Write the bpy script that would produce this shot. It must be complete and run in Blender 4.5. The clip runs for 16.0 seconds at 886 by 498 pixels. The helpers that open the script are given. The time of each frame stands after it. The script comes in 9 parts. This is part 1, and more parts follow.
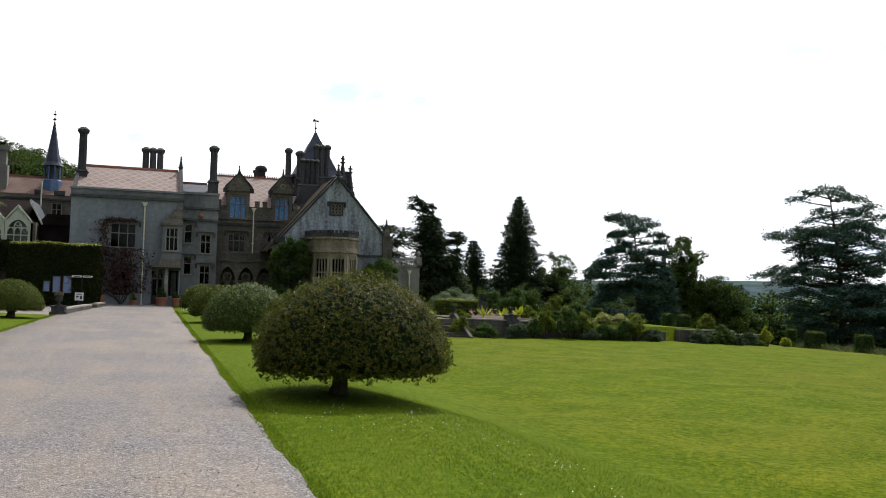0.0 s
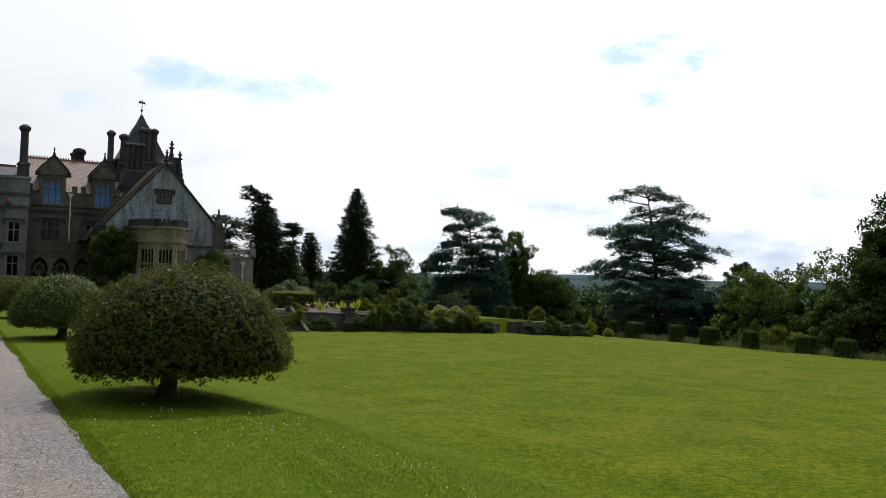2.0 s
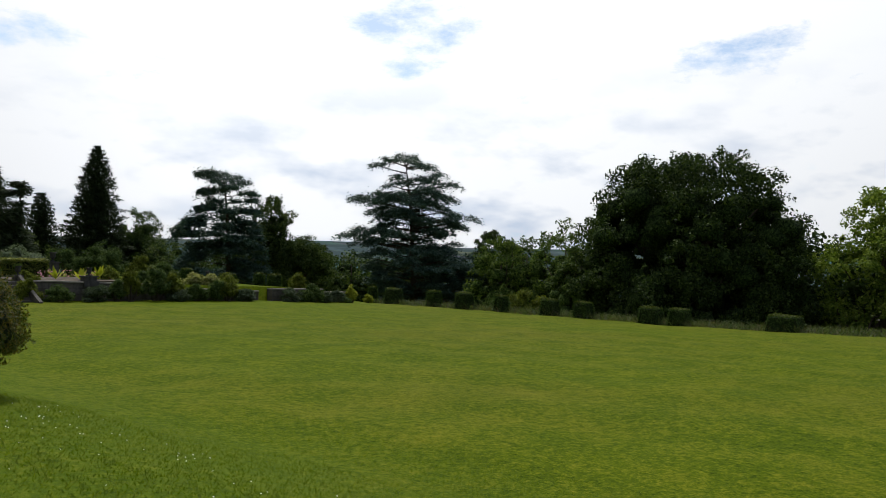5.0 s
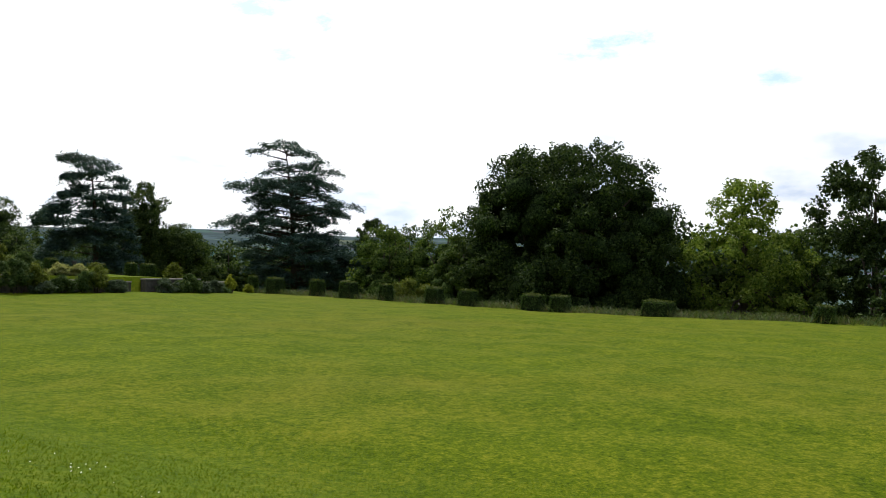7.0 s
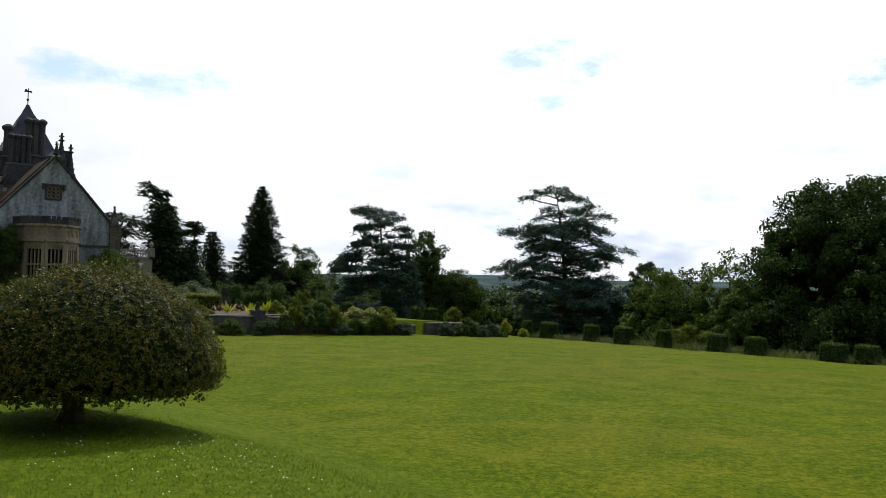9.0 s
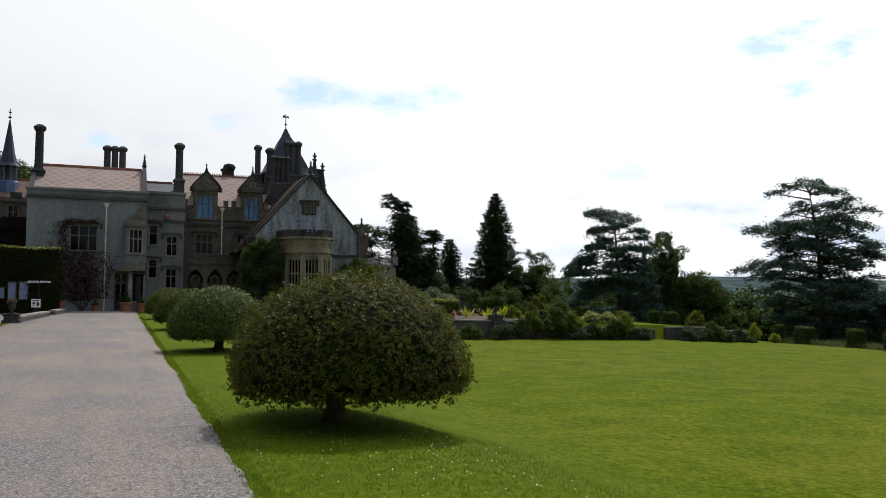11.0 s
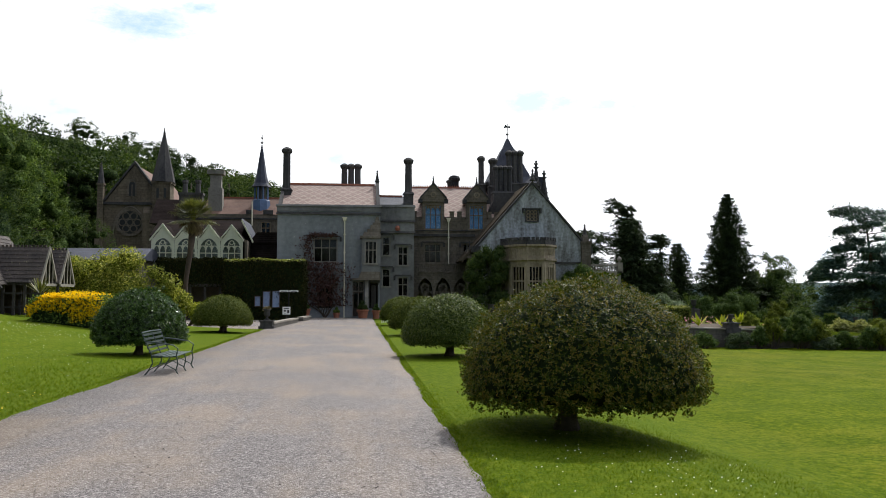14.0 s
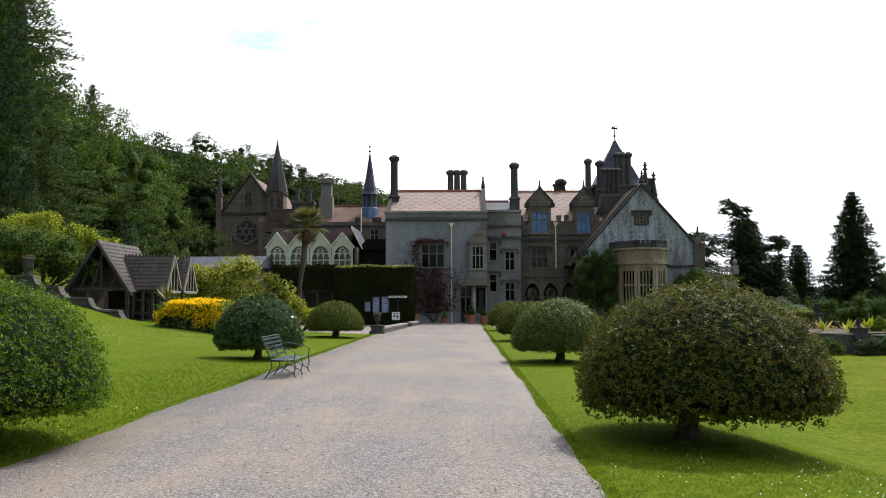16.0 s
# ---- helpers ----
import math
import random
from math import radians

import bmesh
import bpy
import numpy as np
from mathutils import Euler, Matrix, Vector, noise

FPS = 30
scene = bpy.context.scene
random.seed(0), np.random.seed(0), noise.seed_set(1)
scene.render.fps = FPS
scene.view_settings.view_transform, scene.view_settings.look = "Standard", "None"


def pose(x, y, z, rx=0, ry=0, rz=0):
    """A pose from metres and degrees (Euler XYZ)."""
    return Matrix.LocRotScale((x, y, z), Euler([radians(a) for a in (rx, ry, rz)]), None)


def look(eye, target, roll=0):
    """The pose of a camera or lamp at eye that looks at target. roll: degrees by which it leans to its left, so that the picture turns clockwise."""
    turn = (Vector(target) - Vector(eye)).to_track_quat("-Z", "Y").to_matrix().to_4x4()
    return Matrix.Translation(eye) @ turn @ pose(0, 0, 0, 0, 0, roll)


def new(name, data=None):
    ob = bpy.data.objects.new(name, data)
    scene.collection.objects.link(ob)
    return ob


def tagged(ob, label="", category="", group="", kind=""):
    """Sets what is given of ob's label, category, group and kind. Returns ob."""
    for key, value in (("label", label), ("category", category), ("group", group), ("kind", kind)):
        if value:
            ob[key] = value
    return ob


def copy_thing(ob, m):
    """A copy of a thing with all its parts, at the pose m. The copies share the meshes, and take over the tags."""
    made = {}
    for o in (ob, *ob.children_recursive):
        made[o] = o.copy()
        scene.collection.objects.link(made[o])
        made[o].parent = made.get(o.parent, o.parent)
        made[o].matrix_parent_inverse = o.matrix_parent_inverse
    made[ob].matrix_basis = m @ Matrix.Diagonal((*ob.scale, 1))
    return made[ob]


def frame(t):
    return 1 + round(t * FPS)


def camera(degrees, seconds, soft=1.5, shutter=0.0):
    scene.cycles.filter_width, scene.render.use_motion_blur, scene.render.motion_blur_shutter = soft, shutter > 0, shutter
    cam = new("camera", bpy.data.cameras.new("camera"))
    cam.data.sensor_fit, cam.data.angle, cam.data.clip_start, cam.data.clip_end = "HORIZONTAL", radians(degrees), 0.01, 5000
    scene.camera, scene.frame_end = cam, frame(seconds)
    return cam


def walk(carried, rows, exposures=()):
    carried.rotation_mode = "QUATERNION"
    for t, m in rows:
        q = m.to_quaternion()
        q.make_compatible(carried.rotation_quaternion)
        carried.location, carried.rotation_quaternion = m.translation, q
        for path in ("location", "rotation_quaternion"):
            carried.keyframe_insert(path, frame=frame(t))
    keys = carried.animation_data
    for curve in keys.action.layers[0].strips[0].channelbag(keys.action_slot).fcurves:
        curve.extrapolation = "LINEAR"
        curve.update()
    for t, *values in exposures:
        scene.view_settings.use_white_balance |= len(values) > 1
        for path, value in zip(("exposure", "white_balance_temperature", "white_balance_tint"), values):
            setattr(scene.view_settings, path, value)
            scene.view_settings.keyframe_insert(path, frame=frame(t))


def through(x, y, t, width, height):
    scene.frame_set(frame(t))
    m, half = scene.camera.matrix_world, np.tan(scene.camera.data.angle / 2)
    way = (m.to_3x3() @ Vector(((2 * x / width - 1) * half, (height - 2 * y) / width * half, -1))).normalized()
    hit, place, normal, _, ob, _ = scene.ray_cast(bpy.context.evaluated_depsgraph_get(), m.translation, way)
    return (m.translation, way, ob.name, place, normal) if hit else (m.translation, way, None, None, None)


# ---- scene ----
cam = camera(57.21, 16.0, soft=0.75)
# seconds, x, y, yaw, pitch, roll; the eye is carried 1.6 m over the drive
PATH = [
    (0, -0.054, -2.383, -19.53, 2.94, -1.32),
    (0.5, -0.039, -2.269, -20.95, 2.82, -1.37),
    (1, -0.024, -2.155, -24.28, 2.84, -1.47),
    (1.5, -0.009, -2.041, -28.73, 2.93, -1.42),
    (2, 0.007, -1.927, -31.08, 2.70, -1.41),
    (2.5, 0.022, -1.813, -33.60, 2.60, -1.35),
    (3, 0.053, -1.680, -35.87, 2.05, -1.35),
    (3.5, 0.084, -1.547, -39.58, 1.23, -1.45),
    (4, 0.115, -1.414, -44.01, 1.19, -1.55),
    (4.5, 0.146, -1.281, -46.11, 0.97, -1.49),
    (5, 0.177, -1.149, -48.19, 0.75, -1.40),
    (5.2, 0.178, -1.10, -49.38, 0.58, -1.38),
    (6.3, 0.19, -0.836, -56.9, 0.15, -1.25),
    (7.3, 0.197, -0.596, -56.36, 0.07, -1.24),
    (7.5, 0.199, -0.548, -54.85, 0.18, -1.19),
    (8, 0.191, -0.460, -49.32, 1.47, -1.14),
    (8.5, 0.183, -0.372, -43.26, 2.57, -1.06),
    (9, 0.176, -0.284, -37.91, 2.88, -1.10),
    (9.5, 0.168, -0.196, -33.07, 2.95, -0.90),
    (11.8, 0.135, -0.019, -16.92, 2.92, -0.36),
    (12, 0.132, -0.006, -15.87, 2.91, -0.36),
    (12.5, 0.119, -0.007, -13.41, 2.94, -0.28),
    (13, 0.106, -0.009, -10.73, 3.16, -0.24),
    (13.5, 0.093, -0.010, -8.38, 3.35, -0.20),
    (14, 0.080, -0.012, -5.97, 3.39, -0.10),
    (14.5, 0.060, -0.009, -3.88, 3.44, -0.03),
    (15, 0.040, -0.006, -1.78, 3.56, 0.02),
    (15.5, 0.020, -0.003, -0.26, 3.63, 0.12),
    (16, -0.001, 0.000, 1.50, 3.75, 0.14),
]
EXPOSURES = [(0.0, 0.0, 6300, 9), (1.0, -0.17, 6300, 9), (2.5, -0.55, 6300, 9), (3.5, -0.7, 6300, 9), (5.0, -0.65, 6300, 9), (6.3, -0.35, 6300, 9), (7.3, -0.15, 6300, 9), (8.0, -0.2, 6300, 9), (9.0, -0.42, 6300, 9), (9.7, -0.5, 6300, 9), (12.0, -0.28, 6300, 9), (13.5, -0.08, 6300, 9), (14.5, 0.06, 6300, 9), (16.0, 0.27, 6300, 9)]
walk(cam, [(t, pose(x, y, 1.6, 90 + p, r, w)) for t, x, y, w, p, r in PATH], EXPOSURES)

# ---- daylight: broken bright cloud, sun high beyond the house ----
SUN_AZ, SUN_EL = radians(32), radians(52)   # to the right of +y, over the horizon
TO_SUN = Vector((math.sin(SUN_AZ) * math.cos(SUN_EL), math.cos(SUN_AZ) * math.cos(SUN_EL), math.sin(SUN_EL)))
sun_data = bpy.data.lights.new("sun", "SUN")
sun_data.energy, sun_data.angle, sun_data.color = 3.7, radians(0.6), (1.0, 0.95, 0.86)
sun = new("sun", sun_data)
sun.matrix_world = look(TO_SUN * 300, (0, 0, 0))


class Nodes:
    """Short hand for wiring shader nodes."""

    def __init__(self, tree):
        self.t = tree
        tree.nodes.clear()

    def put(self, kind, inputs=None, **fields):
        n = self.t.nodes.new(kind)
        if "operation" in fields:
            n.operation = fields["operation"]
        if "use_clamp" in fields:
            n.use_clamp = fields["use_clamp"]
        if "data_type" in fields:
            n.data_type, n.blend_type = fields["data_type"], fields["blend_type"]
        if "sky_type" in fields:
            n.sky_type, n.sun_disc = fields["sky_type"], fields["sun_disc"]
            n.sun_elevation, n.sun_rotation = fields["sun_elevation"], fields["sun_rotation"]
            n.air_density, n.dust_density = fields["air_density"], fields["dust_density"]
        for k, v in (inputs or {}).items():
            s = n.inputs[k]
            if isinstance(v, bpy.types.NodeSocket):
                self.t.links.new(v, s)
            else:
                s.default_value = v
        return n

    def math(self, op, a, b=0.0, c=0.0, clamp=False):
        return self.put("ShaderNodeMath", {0: a, 1: b, 2: c}, operation=op, use_clamp=clamp).outputs[0]

    def ramp(self, fac, stops):
        n = self.put("ShaderNodeValToRGB", {0: fac})
        e = n.color_ramp.elements
        while len(e) < len(stops):
            e.new(0.5)
        for q, (p, c) in zip(e, stops):
            q.position, q.color = p, (*c, 1) if len(c) == 3 else c
        return n.outputs[0]

    def mix(self, fac, a, b, blend="MIX"):
        n = self.put("ShaderNodeMix", data_type="RGBA", blend_type=blend)
        for s, v in ((n.inputs[0], fac), (n.inputs[6], a), (n.inputs[7], b)):
            if isinstance(v, bpy.types.NodeSocket):
                self.t.links.new(v, s)
            else:
                s.default_value = v if isinstance(v, float) else (*v, 1)
        return n.outputs[2]

    def noise(self, vec, scale, detail=4.0, rough=0.55, kind="ShaderNodeTexNoise"):
        return self.put(kind, {"Vector": vec, "Scale": scale, "Detail": detail, "Roughness": rough})


SKY_BASE, SKY_GLOW, SKY_BLUE = 0.34, 1.68, 0.19


def build_world():
    w = bpy.data.worlds.new("sky")
    scene.world = w
    w.use_nodes = True
    n = Nodes(w.node_tree)
    d = n.put("ShaderNodeTexCoord").outputs["Generated"]
    sky = n.put("ShaderNodeTexSky", sky_type="NISHITA", sun_disc=False, sun_elevation=SUN_EL, sun_rotation=SUN_AZ, air_density=1.0, dust_density=0.6)
    sep = n.put("ShaderNodeSeparateXYZ", {0: d})
    z = sep.outputs[2]
    zz = n.math("ADD", n.math("MAXIMUM", z, 0.0), 0.16)
    flat = n.put("ShaderNodeCombineXYZ", {0: n.math("DIVIDE", sep.outputs[0], zz), 1: n.math("DIVIDE", sep.outputs[1], zz), 2: 0.0}).outputs[0]
    big = n.noise(flat, 0.9, 9.0, 0.62).outputs[0]
    wisp = n.noise(n.put("ShaderNodeVectorMath", {0: d, 1: (1.0, 1.0, 2.4)}, operation="MULTIPLY").outputs[0], 11.0, 10.0, 0.68).outputs[0]
    # thin places in the cloud where the blue shows through: direction and reach
    gaps = 0.0
    for (x, y, zc), r in (((0.20, 0.951, 0.236), 0.055), ((0.25, 0.939, 0.233), 0.065), ((0.295, 0.928, 0.227), 0.07), ((0.328, 0.918, 0.222), 0.055), ((0.36, 0.902, 0.236), 0.06), ((0.69, 0.668, 0.287), 0.085), ((0.715, 0.645, 0.266), 0.075), ((0.662, 0.697, 0.274), 0.06), ((0.688, 0.688, 0.232), 0.04), ((0.90, 0.37, 0.233), 0.07), ((0.885, 0.405, 0.231), 0.05), ((0.914, 0.325, 0.248), 0.055), ((0.94, 0.10, 0.33), 0.17), ((0.962, 0.19, 0.20), 0.045), ((-0.263, 0.913, 0.311), 0.075), ((-0.225, 0.926, 0.304), 0.075), ((-0.177, 0.928, 0.327), 0.05), ((0.11, 0.975, 0.192), 0.045), ((-0.03, 0.985, 0.168), 0.04)):
        v = Vector((x, y, zc)).normalized()
        off = n.put("ShaderNodeVectorMath", {0: n.put("ShaderNodeVectorMath", {0: d, 1: tuple(v)}, operation="SUBTRACT").outputs[0], 1: (1.0, 1.0, 2.0)}, operation="MULTIPLY").outputs[0]
        away_by = n.put("ShaderNodeVectorMath", {0: off}, operation="LENGTH").outputs["Value"]
        g = n.put("ShaderNodeMapRange", {"Value": away_by, "From Min": r * 1.15, "From Max": 0.0, "To Min": 0.0, "To Max": 1.0}).outputs[0]
        gaps = n.math("MAXIMUM", gaps, g)
    # the sky opens out to blue behind, away from the sun
    away = n.put("ShaderNodeMapRange", {"Value": sep.outputs[1], "From Min": 0.15, "From Max": -0.75, "To Min": 0.0, "To Max": 0.9}).outputs[0]
    hole = n.math("MAXIMUM", n.put("ShaderNodeMapRange", {"Value": n.math("MULTIPLY_ADD", gaps, 0.55, n.math("MULTIPLY_ADD", wisp, 1.7, -0.35)), "From Min": 0.74, "From Max": 1.12}).outputs[0],
                  n.math("MULTIPLY", away, n.put("ShaderNodeMapRange", {"Value": big, "From Min": 0.40, "From Max": 0.56}).outputs[0]))
    glow = n.put("ShaderNodeVectorMath", {0: d, 1: tuple(TO_SUN)}, operation="DOT_PRODUCT").outputs["Value"]
    glow = n.put("ShaderNodeMapRange", {"Value": glow, "From Min": -0.3, "From Max": 1.0, "To Min": 0.0, "To Max": 1.0}).outputs[0]
    bright = n.math("MULTIPLY_ADD", n.math("POWER", glow, 1.15), SKY_GLOW, SKY_BASE)
    # the air thickens and dulls towards the horizon
    bright = n.math("MULTIPLY", bright, n.put("ShaderNodeMapRange", {"Value": z, "From Min": 0.0, "From Max": 0.30, "To Min": 0.98, "To Max": 1.0}).outputs[0])
    # the cloud is thinner and less dazzling behind the house
    bright = n.math("MULTIPLY", bright, n.put("ShaderNodeMapRange", {"Value": sep.outputs[0], "From Min": 0.15, "From Max": 0.50, "To Min": 0.80, "To Max": 1.05}).outputs[0])
    # grey undersides low in the eastern sky, billowing white tops higher up
    low = n.put("ShaderNodeMapRange", {"Value": z, "From Min": 0.09, "From Max": 0.25, "To Min": 1.0, "To Max": 0.0}).outputs[0]
    low = n.math("MULTIPLY", low, n.put("ShaderNodeMapRange", {"Value": sep.outputs[0], "From Min": 0.15, "From Max": 0.55, "To Min": 0.38, "To Max": 1.0}).outputs[0])
    wide = n.put("ShaderNodeVectorMath", {0: d, 1: (1.0, 1.0, 2.6)}, operation="MULTIPLY").outputs[0]
    lifted = n.put("ShaderNodeVectorMath", {0: wide, 1: (0.0, 0.0, 0.075)}, operation="ADD").outputs[0]
    band = n.noise(wide, 6.5, 10.0, 0.55).outputs[0]
    above = n.noise(lifted, 6.5, 10.0, 0.55).outputs[0]
    grey = n.put("ShaderNodeMapRange", {"Value": n.math("ADD", n.math("SUBTRACT", above, band), n.math("MULTIPLY_ADD", band, 0.5, -0.25)), "From Min": -0.02, "From Max": 0.17}).outputs[0]
    grey = n.math("MULTIPLY", grey, low)
    tone = n.mix(grey, (1.0, 1.0, 1.01), (0.60, 0.67, 0.79))
    cloud = n.mix(1.0, tone, n.put("ShaderNodeCombineColor", {0: bright, 1: bright, 2: bright}).outputs[0], "MULTIPLY")
    blue = n.mix(1.0, sky.outputs[0], (SKY_BLUE, SKY_BLUE, SKY_BLUE), "MULTIPLY")
    out = n.mix(n.math("MULTIPLY", hole, 0.80), cloud, blue)
    bg = n.put("ShaderNodeBackground", {0: out, 1: 1.0})
    n.put("ShaderNodeOutputWorld", {0: bg.outputs[0]})


build_world()


# ---- materials ----
def surface(name, c1, c2, big=0.6, small=9.0, rough=0.8, bump=0.3, fine=60.0, depth=0.01, spec=0.3, metal=0.0, streak=False, speck=None, extra=None):
    """A weathered surface: two colours mixed at two scales, with fine relief."""
    m = bpy.data.materials.new(name)
    m.use_nodes = True
    n = Nodes(m.node_tree)
    co = n.put("ShaderNodeTexCoord").outputs["Object"]
    if streak:
        co_b = n.put("ShaderNodeVectorMath", {0: co, 1: (1.0, 1.0, 0.18)}, operation="MULTIPLY").outputs[0]
    else:
        co_b = co
    a = n.noise(co_b, big, 6.0, 0.6).outputs[0]
    b = n.noise(co, small, 5.0, 0.6).outputs[0]
    f = n.math("ADD", n.math("MULTIPLY", a, 0.6), n.math("MULTIPLY", b, 0.4))
    f = n.put("ShaderNodeMapRange", {"Value": f, "From Min": 0.36, "From Max": 0.64}).outputs[0]
    col = n.mix(f, c1, c2)
    if speck:
        s = n.noise(co, speck[1], 3.0, 0.6).outputs[0]
        col = n.mix(n.put("ShaderNodeMapRange", {"Value": s, "From Min": speck[2], "From Max": speck[2] + 0.08}).outputs[0], col, speck[0])
    if extra:
        col = extra(n, co, col)
    h = n.noise(co, fine, 4.0, 0.65).outputs[0]
    bp = n.put("ShaderNodeBump", {"Strength": bump, "Distance": depth, "Height": h})
    p = n.put("ShaderNodeBsdfPrincipled", {"Base Color": col, "Roughness": rough, "Metallic": metal, "Specular IOR Level": spec, "Normal": bp.outputs[0]})
    n.put("ShaderNodeOutputMaterial", {0: p.outputs[0]})
    return m


LEAF_SHADES = {}


def leaf_material(name, dark, mid, light, rough=0.5, through=0.25, spec=0.35, drift_scale=0.7, share=0.7):
    """Foliage: every leaf its own shade, some light passing through."""
    LEAF_SHADES[name] = (dark, mid, light)
    m = bpy.data.materials.new(name)
    m.use_nodes = True
    n = Nodes(m.node_tree)
    g = n.put("ShaderNodeNewGeometry")
    co = n.put("ShaderNodeTexCoord").outputs["Object"]
    drift = n.noise(co, drift_scale, 3.0).outputs[0]
    f = n.math("ADD", n.math("MULTIPLY", g.outputs["Random Per Island"], share), n.math("MULTIPLY", drift, 1.2 - share))
    col = n.ramp(f, [(0.18, dark), (0.55, mid), (0.95, light)])
    p = n.put("ShaderNodeBsdfPrincipled", {"Base Color": col, "Roughness": rough, "Specular IOR Level": spec})
    t = n.put("ShaderNodeBsdfTranslucent", {"Color": n.mix(1.0, col, (1.15, 1.25, 0.55), "MULTIPLY")})
    mx = n.put("ShaderNodeMixShader", {0: through, 1: p.outputs[0], 2: t.outputs[0]})
    n.put("ShaderNodeOutputMaterial", {0: mx.outputs[0]})
    return m


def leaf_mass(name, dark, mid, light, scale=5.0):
    """The close inner foliage of a tree, seen between its outer leaves: shaded hollows and leafy tips put into the
    colour.
    """
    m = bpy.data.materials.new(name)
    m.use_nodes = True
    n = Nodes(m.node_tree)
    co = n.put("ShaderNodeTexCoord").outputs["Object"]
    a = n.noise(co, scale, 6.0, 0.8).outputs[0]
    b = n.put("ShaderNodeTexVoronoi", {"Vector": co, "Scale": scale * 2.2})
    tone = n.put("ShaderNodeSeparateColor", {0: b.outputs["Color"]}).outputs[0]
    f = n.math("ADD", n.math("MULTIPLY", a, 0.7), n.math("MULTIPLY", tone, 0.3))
    # darkened leaf shades paint the shade of the hollows
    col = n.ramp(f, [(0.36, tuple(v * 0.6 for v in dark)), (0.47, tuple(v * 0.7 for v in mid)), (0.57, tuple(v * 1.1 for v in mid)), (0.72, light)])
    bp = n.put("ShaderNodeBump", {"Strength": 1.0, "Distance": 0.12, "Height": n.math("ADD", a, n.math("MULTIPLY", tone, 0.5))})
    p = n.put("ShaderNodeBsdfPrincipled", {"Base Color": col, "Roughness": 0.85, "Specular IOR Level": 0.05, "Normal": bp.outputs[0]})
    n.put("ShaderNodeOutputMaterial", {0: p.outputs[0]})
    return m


LEAF_MASS = {}


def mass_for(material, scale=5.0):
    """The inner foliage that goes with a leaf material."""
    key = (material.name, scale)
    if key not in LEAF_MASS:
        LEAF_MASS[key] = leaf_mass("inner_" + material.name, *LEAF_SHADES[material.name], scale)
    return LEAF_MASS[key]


def plain(name, c, rough=0.6, metal=0.0, spec=0.4):
    return surface(name, tuple(v * 0.86 for v in c), tuple(min(1, v * 1.1) for v in c), 1.5, 14.0, rough, 0.15, 80.0, 0.004, spec, metal)


def glass_material(name, tint=(0.42, 0.47, 0.52), rough=0.02):
    m = bpy.data.materials.new(name)
    m.use_nodes = True
    n = Nodes(m.node_tree)
    co = n.put("ShaderNodeTexCoord").outputs["Object"]
    bp = n.put("ShaderNodeBump", {"Strength": 0.08, "Distance": 0.02, "Height": n.noise(co, 2.5, 2.0).outputs[0]})
    p = n.put("ShaderNodeBsdfPrincipled", {"Base Color": (*tint, 1), "Roughness": rough, "Transmission Weight": 1.0, "IOR": 1.25, "Normal": bp.outputs[0]})
    n.put("ShaderNodeOutputMaterial", {0: p.outputs[0]})
    return m


def tile_pattern(n, co, col):
    """Courses of tiles with bands of lozenges in a second colour."""
    s = n.put("ShaderNodeSeparateXYZ", {0: co})
    u = n.math("MULTIPLY", s.outputs[0], 2.6)
    v = n.math("MULTIPLY", s.outputs[2], 4.6)
    tri_u = n.math("PINGPONG", u, 1.0)
    tri_v = n.math("PINGPONG", v, 1.0)
    band = n.math("ABSOLUTE", n.math("SUBTRACT", n.math("ADD", tri_u, tri_v), 1.0))
    f = n.put("ShaderNodeMapRange", {"Value": band, "From Min": 0.14, "From Max": 0.30, "To Min": 0.6, "To Max": 0.0}).outputs[0]
    col = n.mix(f, col, (0.34, 0.28, 0.25))
    course = n.math("PINGPONG", n.math("MULTIPLY", s.outputs[2], 6.5), 0.5)
    return n.mix(n.put("ShaderNodeMapRange", {"Value": course, "From Min": 0.0, "From Max": 0.14, "To Min": 0.5, "To Max": 0.0}).outputs[0], col, (0.10, 0.07, 0.06))


def tile_courses(n, co, col):
    s = n.put("ShaderNodeSeparateXYZ", {0: co})
    course = n.math("PINGPONG", n.math("MULTIPLY", s.outputs[2], 6.5), 0.5)
    return n.mix(n.put("ShaderNodeMapRange", {"Value": course, "From Min": 0.0, "From Max": 0.14, "To Min": 0.5, "To Max": 0.0}).outputs[0], col, (0.05, 0.04, 0.04))


def ashlar(n, co, col):
    """Faint courses of dressed stone, each block its own tone."""
    s = n.put("ShaderNodeSeparateXYZ", {0: co})
    v = n.put("ShaderNodeCombineXYZ", {0: n.math("ADD", s.outputs[0], s.outputs[1]), 1: s.outputs[2], 2: 0.0}).outputs[0]
    b = n.put("ShaderNodeTexBrick", {"Vector": v, "Color1": (1, 1, 1, 1), "Color2": (0.72, 0.70, 0.68, 1), "Mortar": (0.55, 0.53, 0.5, 1), "Scale": 1.0, "Mortar Size": 0.012, "Brick Width": 0.62, "Row Height": 0.3})
    return n.mix(0.8, col, b.outputs[0], "MULTIPLY")


